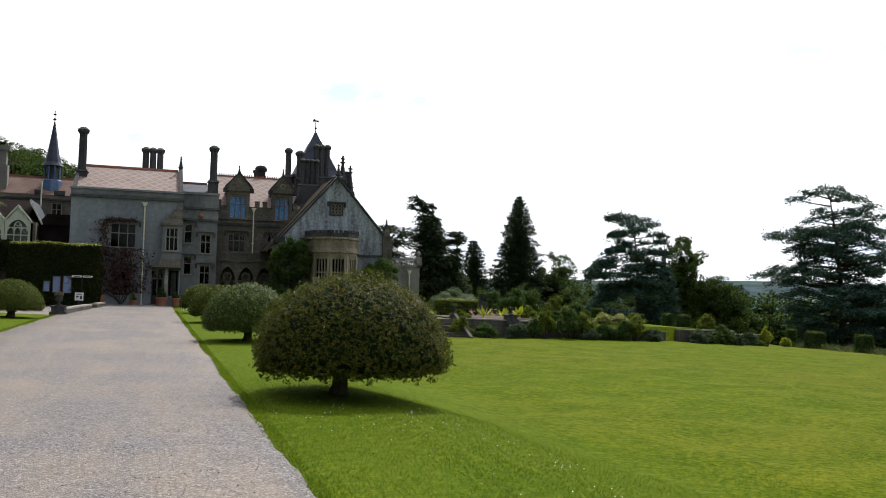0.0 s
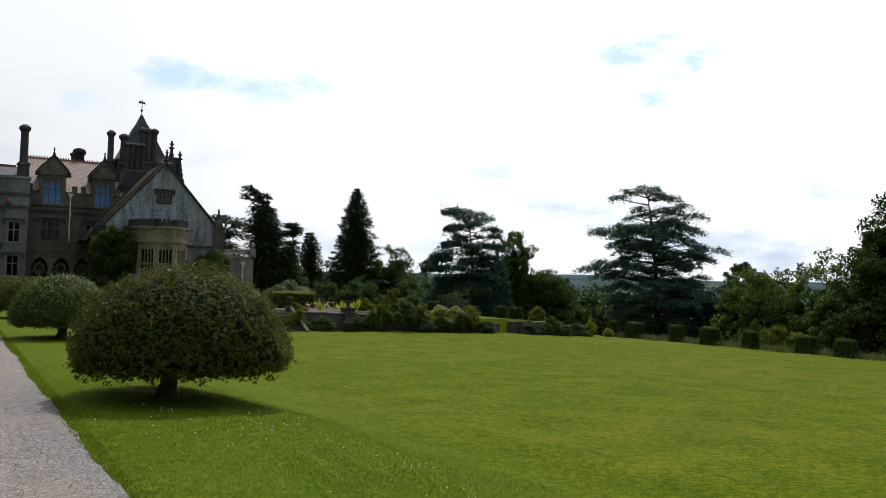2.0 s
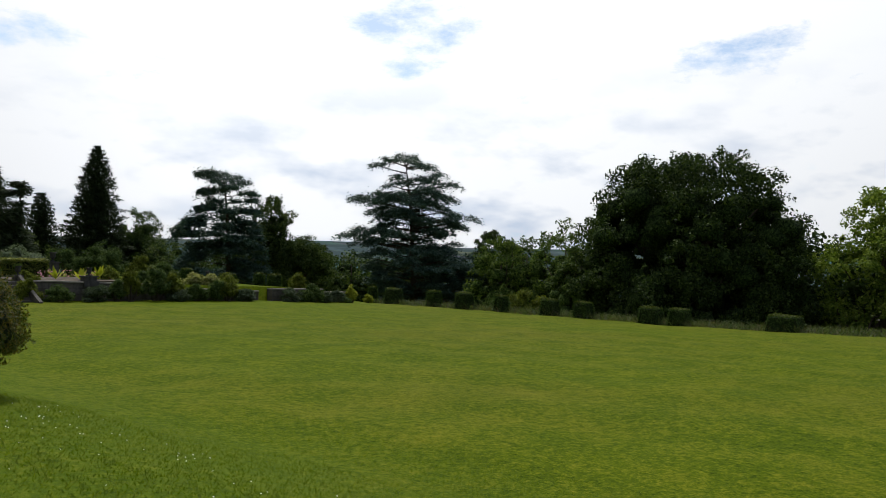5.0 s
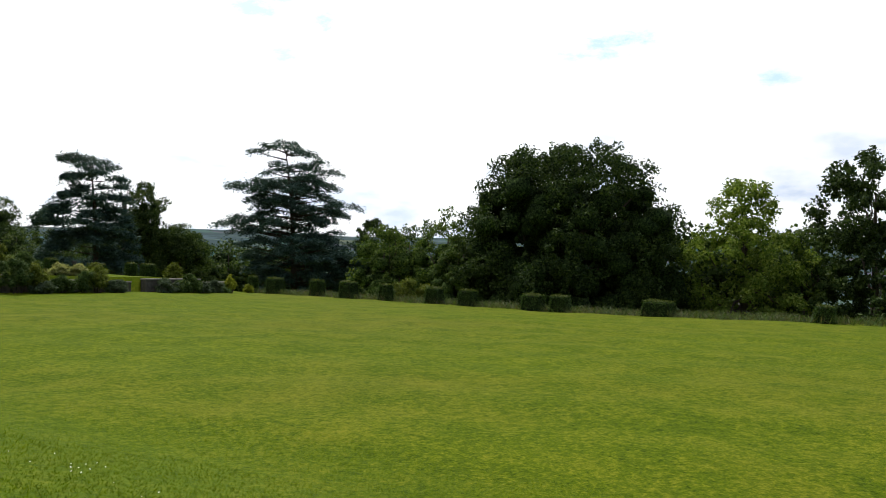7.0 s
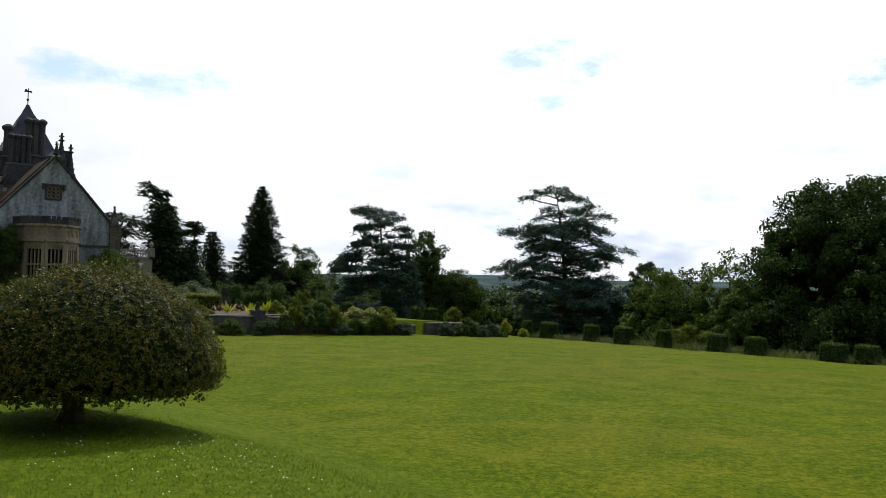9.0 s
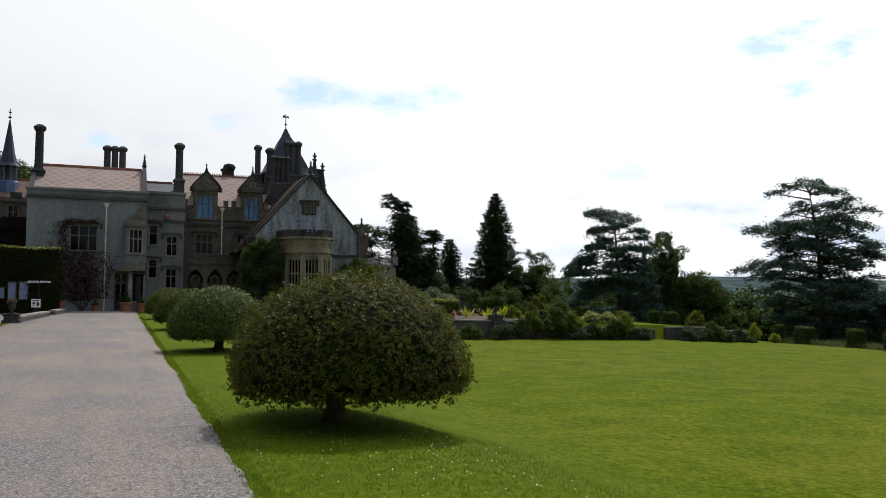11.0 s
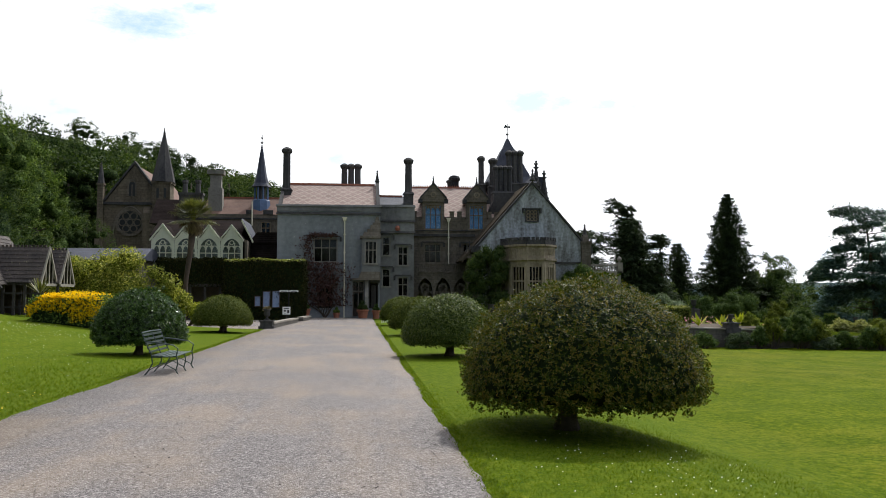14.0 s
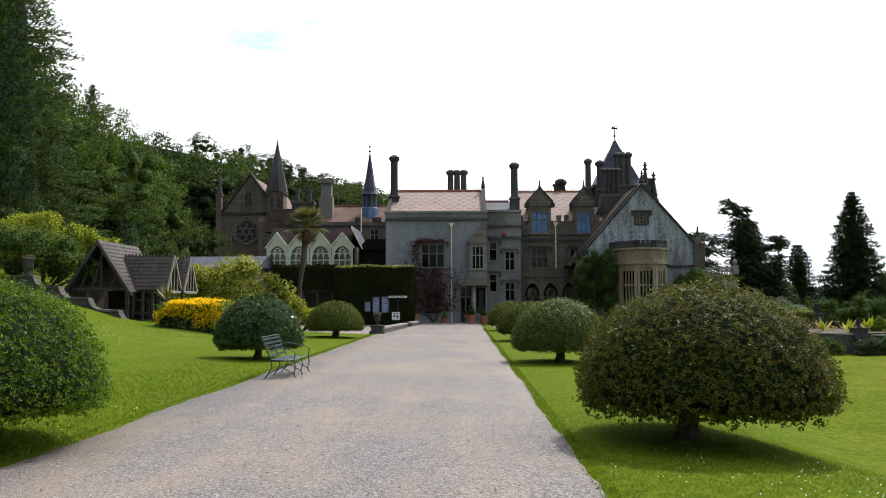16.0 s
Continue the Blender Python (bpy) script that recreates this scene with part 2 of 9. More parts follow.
M = {
    "render_grey": surface("grey_lime_render", (0.135, 0.147, 0.162), (0.275, 0.285, 0.295), 0.45, 3.0, 0.9, 0.3, 25.0, 0.02, 0.2, streak=True, speck=((0.42, 0.42, 0.40), 5.0, 0.66)),
    "render_dark": surface("weathered_brown_grey_render", (0.095, 0.094, 0.096), (0.205, 0.203, 0.202), 0.5, 3.5, 0.9, 0.3, 25.0, 0.02, 0.2, streak=True),
    "stone_chapel": surface("dark_chapel_stone", (0.075, 0.062, 0.048), (0.205, 0.168, 0.125), 0.6, 5.0, 0.95, 0.5, 18.0, 0.03, 0.15, streak=True, extra=ashlar),
    "stone_warm": surface("warm_limestone", (0.17, 0.135, 0.10), (0.30, 0.245, 0.18), 0.5, 4.0, 0.9, 0.35, 30.0, 0.02, 0.2, streak=True, extra=ashlar),
    "stone_pale": surface("pale_limestone", (0.135, 0.125, 0.112), (0.27, 0.25, 0.225), 0.6, 5.0, 0.9, 0.3, 30.0, 0.02, 0.2, streak=True),
    "stone_bay": surface("stained_bay_limestone", (0.150, 0.118, 0.085), (0.330, 0.275, 0.205), 1.4, 5.0, 0.9, 0.3, 30.0, 0.02, 0.2, streak=True),
    "stone_dark": surface("sooty_stone", (0.024, 0.024, 0.028), (0.088, 0.083, 0.082), 0.8, 6.0, 0.9, 0.4, 30.0, 0.02, 0.2, streak=True),
    "stone_brown": surface("brown_rubble_stone", (0.085, 0.074, 0.062), (0.215, 0.185, 0.150), 0.6, 5.0, 0.95, 0.5, 18.0, 0.03, 0.2, streak=True, extra=ashlar),
    "gable_render": surface("streaked_gable_render", (0.085, 0.080, 0.072), (0.41, 0.435, 0.47), 1.9, 5.0, 0.9, 0.3, 25.0, 0.02, 0.2, streak=True),
    "tile_red": surface("patterned_red_tiles", (0.20, 0.135, 0.118), (0.30, 0.215, 0.19), 0.7, 8.0, 0.75, 0.5, 40.0, 0.02, 0.25, extra=tile_pattern),
    "tile_rear": surface("brownish_red_tiles", (0.115, 0.066, 0.052), (0.20, 0.125, 0.10), 0.8, 9.0, 0.8, 0.5, 40.0, 0.02, 0.2, extra=tile_courses),
    "tile_plain": surface("plain_brown_tiles", (0.010, 0.008, 0.0075), (0.030, 0.022, 0.021), 0.8, 9.0, 0.95, 0.5, 40.0, 0.02, 0.02, extra=tile_courses),
    "tile_gable": surface("lichened_brown_tiles", (0.036, 0.030, 0.024), (0.105, 0.086, 0.062), 0.8, 7.0, 0.95, 0.5, 40.0, 0.02, 0.03, extra=tile_courses),
    "tile_mossy": surface("mossy_dark_tiles", (0.024, 0.020, 0.020), (0.088, 0.068, 0.060), 1.2, 9.0, 0.7, 0.5, 40.0, 0.02, 0.35, speck=((0.20, 0.18, 0.12), 7.0, 0.63)),
    "slate": surface("blue_grey_slate", (0.024, 0.028, 0.046), (0.062, 0.068, 0.096), 1.0, 9.0, 0.65, 0.4, 40.0, 0.02, 0.25, extra=tile_courses),
    "cresting": surface("terracotta_cresting", (0.20, 0.07, 0.045), (0.33, 0.13, 0.08), 2.0, 12.0, 0.8),
    "lead": surface("blue_grey_lead", (0.035, 0.070, 0.150), (0.080, 0.135, 0.250), 1.0, 7.0, 0.5, 0.2, 30.0, 0.01, 0.5),
    "cream_paint": surface("cream_painted_wood", (0.56, 0.56, 0.42), (0.70, 0.70, 0.55), 1.2, 9.0, 0.6, 0.15, 50.0, 0.005),
    "pipe_paint": surface("cream_painted_iron", (0.55, 0.50, 0.38), (0.68, 0.63, 0.50), 2.0, 12.0, 0.5, 0.1, 50.0, 0.004),
    "frame_paint": surface("stone_coloured_window_frames", (0.17, 0.155, 0.13), (0.28, 0.26, 0.22), 2.0, 12.0, 0.7, 0.1, 50.0, 0.004),
    "dark_wood": surface("dark_oak_door", (0.035, 0.026, 0.02), (0.08, 0.055, 0.04), 2.0, 14.0, 0.6, 0.4, 30.0, 0.01),
    "timber": surface("weathered_timber", (0.026, 0.023, 0.022), (0.078, 0.070, 0.064), 2.0, 18.0, 0.8, 0.4, 40.0, 0.01),
    "blind_blue": surface("blue_window_blind", (0.10, 0.27, 0.58), (0.16, 0.37, 0.72), 1.5, 6.0, 0.8, 0.05),
    # wing window's blind; in the hedge panes it paints the reflected sky
    "pale_blind_sky": surface("pale_blind_and_sky_reflection", (0.16, 0.21, 0.34), (0.26, 0.32, 0.46), 1.5, 6.0, 0.8, 0.05),
    "curtain": surface("grey_green_curtain", (0.10, 0.115, 0.10), (0.19, 0.205, 0.18), 2.0, 9.0, 0.9, 0.2),
    # backing behind windows: the darkness of unlit rooms put into its colour
    "inside": surface("dark_unlit_interior", (0.022, 0.02, 0.018), (0.045, 0.04, 0.036), 1.0, 5.0, 0.95, 0.1),
    "glass": glass_material("window_glass", (0.13, 0.145, 0.165)),
    "glass_clear": glass_material("clear_window_glass", (0.9, 0.93, 0.96)),
    "iron_green": surface("green_painted_iron", (0.012, 0.03, 0.026), (0.03, 0.055, 0.048), 3.0, 30.0, 0.4, 0.2, 90.0, 0.002, 0.5),
    "terracotta": surface("terracotta_pot", (0.23, 0.085, 0.05), (0.36, 0.15, 0.09), 2.0, 14.0, 0.85),
    "white_paint": surface("white_painted_board", (0.66, 0.66, 0.64), (0.80, 0.80, 0.78), 2.0, 12.0, 0.6),
    "black_paint_and_void": plain("black_paint_and_void", (0.02, 0.02, 0.022), 0.5),
    # core of bushes and hedges: shade between the leaves put into its colour
    "leaf_core": surface("inner_shade_core", (0.008, 0.014, 0.005), (0.020, 0.032, 0.010), 4.0, 30.0, 0.9, 0.8, 40.0, 0.03, 0.05),
    "bark": surface("ridged_bark", (0.030, 0.022, 0.016), (0.095, 0.075, 0.055), 1.2, 12.0, 0.95, 0.9, 22.0, 0.04),
    "bark_grey": surface("grey_bark", (0.07, 0.065, 0.055), (0.16, 0.145, 0.125), 1.2, 12.0, 0.95, 0.8, 22.0, 0.04),
    "iron": plain("wrought_iron", (0.02, 0.02, 0.022), 0.5, 0.6),
    # foliage
    "leaf_holly": leaf_material("glossy_bronze_green_leaves", (0.010, 0.026, 0.002), (0.040, 0.060, 0.005), (0.210, 0.150, 0.030), 0.44, 0.36, 0.11, 6.0, 0.5),
    "leaf_bay": leaf_material("glossy_green_leaves", (0.024, 0.042, 0.008), (0.064, 0.094, 0.018), (0.160, 0.185, 0.042), 0.42, 0.24, 0.24),
    "leaf_gloss": leaf_material("dark_glossy_leaves", (0.010, 0.028, 0.005), (0.028, 0.062, 0.011), (0.090, 0.150, 0.028), 0.20, 0.24, 0.42, 5.0, 0.5),
    "leaf_box": leaf_material("bright_box_leaves", (0.009, 0.028, 0.001), (0.036, 0.078, 0.003), (0.170, 0.250, 0.013), 0.36, 0.36, 0.12, 5.0, 0.5),
    "leaf_yew": leaf_material("dark_yew_needles", (0.030, 0.048, 0.008), (0.075, 0.098, 0.018), (0.150, 0.160, 0.032), 0.65, 0.2, 0.1),
    "leaf_golden": leaf_material("golden_yew_tips", (0.10, 0.12, 0.02), (0.22, 0.24, 0.04), (0.36, 0.36, 0.08), 0.5, 0.25),
    "leaf_oak": leaf_material("dark_oak_leaves", (0.010, 0.022, 0.007), (0.028, 0.050, 0.014), (0.070, 0.100, 0.026), 0.7, 0.22, 0.1),
    "leaf_wood": leaf_material("woodland_leaves", (0.022, 0.042, 0.011), (0.064, 0.106, 0.024), (0.165, 0.215, 0.048), 0.7, 0.32, 0.1),
    "leaf_hill": leaf_material("hanging_wood_leaves", (0.016, 0.032, 0.011), (0.044, 0.072, 0.022), (0.125, 0.160, 0.046), 0.7, 0.28, 0.1),
    "leaf_light": leaf_material("pale_green_leaves", (0.06, 0.09, 0.012), (0.145, 0.185, 0.030), (0.28, 0.30, 0.075), 0.7, 0.38, 0.08),
    "leaf_robinia": leaf_material("airy_robinia_leaves", (0.050, 0.085, 0.014), (0.125, 0.180, 0.034), (0.27, 0.32, 0.075), 0.7, 0.40, 0.08),
    "leaf_border": leaf_material("border_plant_leaves", (0.024, 0.046, 0.013), (0.058, 0.096, 0.026), (0.140, 0.185, 0.052), 0.6, 0.22, 0.1),
    "leaf_lavender": leaf_material("grey_lavender_leaves", (0.032, 0.048, 0.026), (0.066, 0.092, 0.054), (0.125, 0.155, 0.100), 0.6, 0.2, 0.1),
    "leaf_cedar": leaf_material("blue_green_cedar_needles", (0.018, 0.042, 0.038), (0.050, 0.092, 0.080), (0.100, 0.150, 0.128), 0.7, 0.2, 0.1),
    # fir needles seen against the sun, the backlit darkness put into their colour
    "leaf_fir": leaf_material("dark_backlit_fir_needles", (0.012, 0.022, 0.011), (0.028, 0.045, 0.020), (0.056, 0.076, 0.034), 0.7, 0.12, 0.1),
    # lighter copy for the hill's firs, light from the right put into the colour
    "leaf_hill_fir": leaf_material("green_lit_fir_needles", (0.022, 0.042, 0.019), (0.056, 0.088, 0.037), (0.118, 0.155, 0.066), 0.7, 0.24, 0.1),
    "leaf_spring": leaf_material("yellow_green_leaves", (0.10, 0.13, 0.010), (0.24, 0.27, 0.022), (0.42, 0.42, 0.06), 0.6, 0.38, 0.1),
    "leaf_olive": leaf_material("olive_green_leaves", (0.045, 0.06, 0.008), (0.105, 0.13, 0.018), (0.20, 0.22, 0.036), 0.6, 0.32, 0.1),
    "leaf_cream": leaf_material("cream_flowered_leaves", (0.08, 0.10, 0.022), (0.23, 0.24, 0.085), (0.60, 0.56, 0.32), 0.7, 0.38, 0.08),
    "leaf_laurel": leaf_material("yellow_green_laurel_leaves", (0.045, 0.068, 0.009), (0.185, 0.215, 0.026), (0.60, 0.55, 0.12), 0.5, 0.34, 0.2),
    "leaf_yellow": leaf_material("bright_yellow_flowers", (0.58, 0.33, 0.004), (0.84, 0.53, 0.006), (0.92, 0.66, 0.015), 0.7, 0.35, 0.05),
    "leaf_ivy": leaf_material("dark_ivy_leaves", (0.014, 0.032, 0.007), (0.036, 0.070, 0.014), (0.080, 0.125, 0.026), 0.55, 0.25, 0.12),
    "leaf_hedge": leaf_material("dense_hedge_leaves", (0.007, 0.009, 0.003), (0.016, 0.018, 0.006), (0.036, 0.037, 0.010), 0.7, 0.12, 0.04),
    "leaf_red": leaf_material("dark_red_creeper_leaves", (0.020, 0.008, 0.007), (0.048, 0.017, 0.014), (0.095, 0.04, 0.028), 0.5, 0.2),
    "leaf_grey": leaf_material("grey_green_leaves", (0.06, 0.085, 0.05), (0.12, 0.16, 0.095), (0.22, 0.26, 0.17), 0.6, 0.25),
    "leaf_palm": leaf_material("palm_fronds", (0.045, 0.05, 0.012), (0.11, 0.12, 0.03), (0.21, 0.20, 0.06), 0.45, 0.25),
    "leaf_dead": leaf_material("dry_palm_fronds", (0.08, 0.06, 0.03), (0.16, 0.12, 0.06), (0.24, 0.18, 0.09), 0.8, 0.15),
    "grass_blade": leaf_material("mown_grass_blades", (0.060, 0.096, 0.004), (0.092, 0.136, 0.006), (0.15, 0.18, 0.016), 0.7, 0.5, 0.1),
    "grass_long": leaf_material("seeding_long_grass", (0.030, 0.038, 0.012), (0.062, 0.064, 0.024), (0.15, 0.125, 0.06), 0.7, 0.35),
    "petal_white": leaf_material("white_daisy_petals", (0.62, 0.62, 0.58), (0.75, 0.75, 0.72), (0.85, 0.85, 0.82), 0.6, 0.2),
    "petal_yellow": leaf_material("yellow_flower_petals", (0.55, 0.36, 0.01), (0.68, 0.48, 0.02), (0.75, 0.58, 0.04), 0.6, 0.2),
    "petal_pink": leaf_material("pink_flower_petals", (0.35, 0.06, 0.10), (0.5, 0.12, 0.18), (0.6, 0.25, 0.3), 0.6, 0.2),
}


def grass_material():
    m = bpy.data.materials.new("mown_grass")
    m.use_nodes = True
    n = Nodes(m.node_tree)
    co = n.put("ShaderNodeTexCoord").outputs["Object"]
    s = n.put("ShaderNodeSeparateXYZ", {0: co})
    broad = n.noise(co, 0.09, 4.0, 0.6).outputs[0]
    patchy = n.noise(co, 0.9, 4.0, 0.6).outputs[0]
    mid = n.noise(co, 7.5, 5.0, 0.7).outputs[0]
    fine = n.noise(co, 24.0, 6.0, 0.8).outputs[0]
    f = n.math("ADD", n.math("MULTIPLY", mid, 0.38), n.math("MULTIPLY", fine, 0.62))
    f = n.math("ADD", f, n.math("MULTIPLY_ADD", patchy, 0.16, -0.08))
    a = n.ramp(f, [(0.39, (0.024, 0.046, 0.001)), (0.46, (0.054, 0.084, 0.002)), (0.53, (0.088, 0.119, 0.003)), (0.62, (0.180, 0.182, 0.010))])
    dry = n.put("ShaderNodeMapRange", {"Value": n.math("ADD", n.math("MULTIPLY", broad, 0.8), n.math("ADD", n.math("MULTIPLY", patchy, 0.5), n.math("MULTIPLY", mid, 0.5))), "From Min": 0.84, "From Max": 1.16, "To Max": 0.46}).outputs[0]
    col = n.mix(dry, a, n.mix(fine, (0.078, 0.076, 0.006), (0.190, 0.160, 0.024)))
    # the fresher green of the bank beside the drive
    fresh = n.put("ShaderNodeMapRange", {"Value": n.math("ADD", s.outputs[0], -1.5), "From Min": 3.2, "From Max": 6.5, "To Min": 0.6, "To Max": 0.0}).outputs[0]
    col = n.mix(fresh, col, n.ramp(n.math("ADD", n.math("MULTIPLY", mid, 0.4), n.math("MULTIPLY", fine, 0.6)), [(0.36, (0.034, 0.064, 0.004)), (0.5, (0.070, 0.112, 0.006)), (0.64, (0.130, 0.160, 0.018))]))
    # darker green ground under the hanging wood
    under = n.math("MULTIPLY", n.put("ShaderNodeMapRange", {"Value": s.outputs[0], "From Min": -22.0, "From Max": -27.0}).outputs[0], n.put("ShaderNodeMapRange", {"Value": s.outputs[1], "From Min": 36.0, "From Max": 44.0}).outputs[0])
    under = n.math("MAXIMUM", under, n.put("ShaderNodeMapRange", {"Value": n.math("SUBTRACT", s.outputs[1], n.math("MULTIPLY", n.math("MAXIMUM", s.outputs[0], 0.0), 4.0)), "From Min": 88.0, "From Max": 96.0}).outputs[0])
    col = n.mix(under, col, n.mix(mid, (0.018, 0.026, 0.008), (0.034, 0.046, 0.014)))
    # fields and woods of the far country, distance haze put into their bluish colour
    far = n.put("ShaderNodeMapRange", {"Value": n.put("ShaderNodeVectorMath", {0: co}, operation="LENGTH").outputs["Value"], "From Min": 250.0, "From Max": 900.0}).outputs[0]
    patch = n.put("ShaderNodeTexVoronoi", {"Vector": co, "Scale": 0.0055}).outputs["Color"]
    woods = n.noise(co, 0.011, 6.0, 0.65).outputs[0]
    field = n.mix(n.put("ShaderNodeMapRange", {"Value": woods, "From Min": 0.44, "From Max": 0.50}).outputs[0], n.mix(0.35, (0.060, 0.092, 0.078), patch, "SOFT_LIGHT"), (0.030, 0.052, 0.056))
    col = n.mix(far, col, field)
    bp = n.put("ShaderNodeBump", {"Strength": 0.4, "Distance": 0.03, "Height": n.noise(co, 40.0, 5.0, 0.75).outputs[0]})
    p = n.put("ShaderNodeBsdfPrincipled", {"Base Color": col, "Roughness": 0.95, "Specular IOR Level": 0.03, "Normal": bp.outputs[0]})
    n.put("ShaderNodeOutputMaterial", {0: p.outputs[0]})
    return m


def gravel_material(name, warm=0.0):
    m = bpy.data.materials.new(name)
    m.use_nodes = True
    n = Nodes(m.node_tree)
    co = n.put("ShaderNodeTexCoord").outputs["Object"]
    cell = n.put("ShaderNodeTexVoronoi", {"Vector": co, "Scale": 66.0})
    cell2 = n.put("ShaderNodeTexVoronoi", {"Vector": co, "Scale": 95.0})
    broad = n.noise(co, 0.35, 5.0, 0.6).outputs[0]
    tracks = n.noise(n.put("ShaderNodeVectorMath", {0: co, 1: (1.6, 0.22, 1.0)}, operation="MULTIPLY").outputs[0], 0.8, 5.0, 0.6).outputs[0]
    tone = n.put("ShaderNodeSeparateColor", {0: cell.outputs["Color"]}).outputs[0]
    tone2 = n.put("ShaderNodeSeparateColor", {0: cell2.outputs["Color"]}).outputs[1]
    t = n.math("ADD", n.math("MULTIPLY", tone, 0.7), n.math("MULTIPLY", tone2, 0.3))
    grit = n.ramp(t, [(0.05, (0.052, 0.047, 0.047)), (0.35, (0.113, 0.100, 0.099)), (0.65, (0.180, 0.161, 0.158)), (0.95, (0.35, 0.325, 0.318))])
    sand = n.put("ShaderNodeMapRange", {"Value": n.math("ADD", n.math("MULTIPLY", broad, 0.6), n.math("MULTIPLY", tracks, 0.5)), "From Min": 0.50, "From Max": 0.64, "To Min": warm, "To Max": 0.7}).outputs[0]
    col = n.mix(sand, grit, n.mix(0.5, grit, (0.30, 0.225, 0.155)))
    bp = n.put("ShaderNodeBump", {"Strength": 0.6, "Distance": 0.010, "Height": n.math("SUBTRACT", 1.0, cell.outputs["Distance"])})
    p = n.put("ShaderNodeBsdfPrincipled", {"Base Color": col, "Roughness": 0.85, "Specular IOR Level": 0.25, "Normal": bp.outputs[0]})
    n.put("ShaderNodeOutputMaterial", {0: p.outputs[0]})
    return m


M["grass"] = grass_material()
M["gravel"] = gravel_material("drive_gravel")
M["stone_kerb"] = surface("worn_kerb_stone", (0.16, 0.14, 0.12), (0.33, 0.30, 0.26), 0.9, 8.0, 0.9, 0.5, 35.0, 0.02, speck=((0.08, 0.08, 0.07), 6.0, 0.62))
M["soil"] = surface("garden_soil", (0.045, 0.032, 0.022), (0.09, 0.065, 0.045), 1.5, 12.0, 0.95, 0.8, 25.0, 0.03)
M["wall_stone"] = surface("lichened_garden_wall", (0.050, 0.046, 0.042), (0.14, 0.125, 0.11), 0.9, 7.0, 0.9, 0.5, 25.0, 0.03, streak=True, extra=ashlar)

# ---- geometry helpers ----
class Geo:
    """Collects the corners and faces of one mesh."""

    def __init__(self):
        self.v, self.f = [], []

    def add(self, vs, fs):
        k = len(self.v)
        self.v += [tuple(p) for p in vs]
        self.f += [tuple(i + k for i in q) for q in fs]
        return self

    def box(self, x0, x1, y0, y1, z0, z1, top=None):
        """A box; top=(dx, dy) draws its upper face in or out."""
        a, b = top or (0, 0)
        vs = [(x0, y0, z0), (x1, y0, z0), (x1, y1, z0), (x0, y1, z0), (x0 + a, y0 + b, z1), (x1 - a, y0 + b, z1), (x1 - a, y1 - b, z1), (x0 + a, y1 - b, z1)]
        return self.add(vs, [(0, 3, 2, 1), (4, 5, 6, 7), (0, 1, 5, 4), (1, 2, 6, 5), (2, 3, 7, 6), (3, 0, 4, 7)])

    def slab(self, pts, axis, a, b):
        """A polygon drawn out along an axis from a to b. The polygon runs in the other two axes, in order."""
        i = "xyz".index(axis)

        def put(p, w):
            q = list(p)
            q.insert(i, w)
            return q
        n = len(pts)
        vs = [put(p, a) for p in pts] + [put(p, b) for p in pts]
        return self.add(vs, [tuple(range(n))[::-1], tuple(range(n, 2 * n))] + [(k, (k + 1) % n, n + (k + 1) % n, n + k) for k in range(n)])

    def lathe(self, x, y, profile, n=16, turn=0.0, squash=1.0):
        """A turned shape from (radius, height) pairs, bottom first."""
        vs, fs = [], []
        for r, z in profile:
            vs += [(x + r * math.cos(turn + 2 * math.pi * k / n), y + squash * r * math.sin(turn + 2 * math.pi * k / n), z) for k in range(n)]
        for j in range(len(profile) - 1):
            fs += [(j * n + k, j * n + (k + 1) % n, (j + 1) * n + (k + 1) % n, (j + 1) * n + k) for k in range(n)]
        fs += [tuple(range(n))[::-1], tuple((len(profile) - 1) * n + k for k in range(n))]
        return self.add(vs, fs)

    def tube(self, path, radii, n=8):
        """A tapering tube along a line of points."""
        path = [Vector(p) for p in path]
        vs, fs = [], []
        side = None
        for j, p in enumerate(path):
            d = (path[min(j + 1, len(path) - 1)] - path[max(j - 1, 0)]).normalized()
            if side is None:
                side = d.cross(Vector((0.3, 1, 0.1))).normalized()
            side = (side - d * side.dot(d)).normalized()
            up = d.cross(side)
            r = radii[j] if isinstance(radii, (list, tuple)) else radii
            vs += [p + (side * math.cos(2 * math.pi * k / n) + up * math.sin(2 * math.pi * k / n)) * r for k in range(n)]
        for j in range(len(path) - 1):
            fs += [(j * n + k, j * n + (k + 1) % n, (j + 1) * n + (k + 1) % n, (j + 1) * n + k) for k in range(n)]
        fs += [tuple(range(n))[::-1], tuple((len(path) - 1) * n + k for k in range(n))]
        return self.add(vs, fs)

    def ring(self, x, y, z, r, w, depth, n=24):
        """An upright ring in the xz plane."""
        vs, fs = [], []
        for k in range(n):
            a = 2 * math.pi * k / n
            for rr, dy in ((r - w, -depth), (r + w, -depth), (r + w, depth), (r - w, depth)):
                vs.append((x + rr * math.cos(a), y + dy, z + rr * math.sin(a)))
        for k in range(n):
            m = (k + 1) % n
            fs += [(4 * k + i, 4 * k + (i + 1) % 4, 4 * m + (i + 1) % 4, 4 * m + i) for i in range(4)]
        return self.add(vs, fs)

    def arch(self, x0, x1, zs, za, zt, y0, y1, n=10):
        """The masonry over a pointed opening, from its spring zs and apex za up to zt."""
        c = (x0 + x1) / 2
        h = (x1 - x0) / 2
        pts = []
        for k in range(2 * n + 1):
            u = -1 + k / n
            pts.append((c + u * h, zs + (za - zs) * math.sqrt(max(0.0, 1 - abs(u) ** 1.7))))
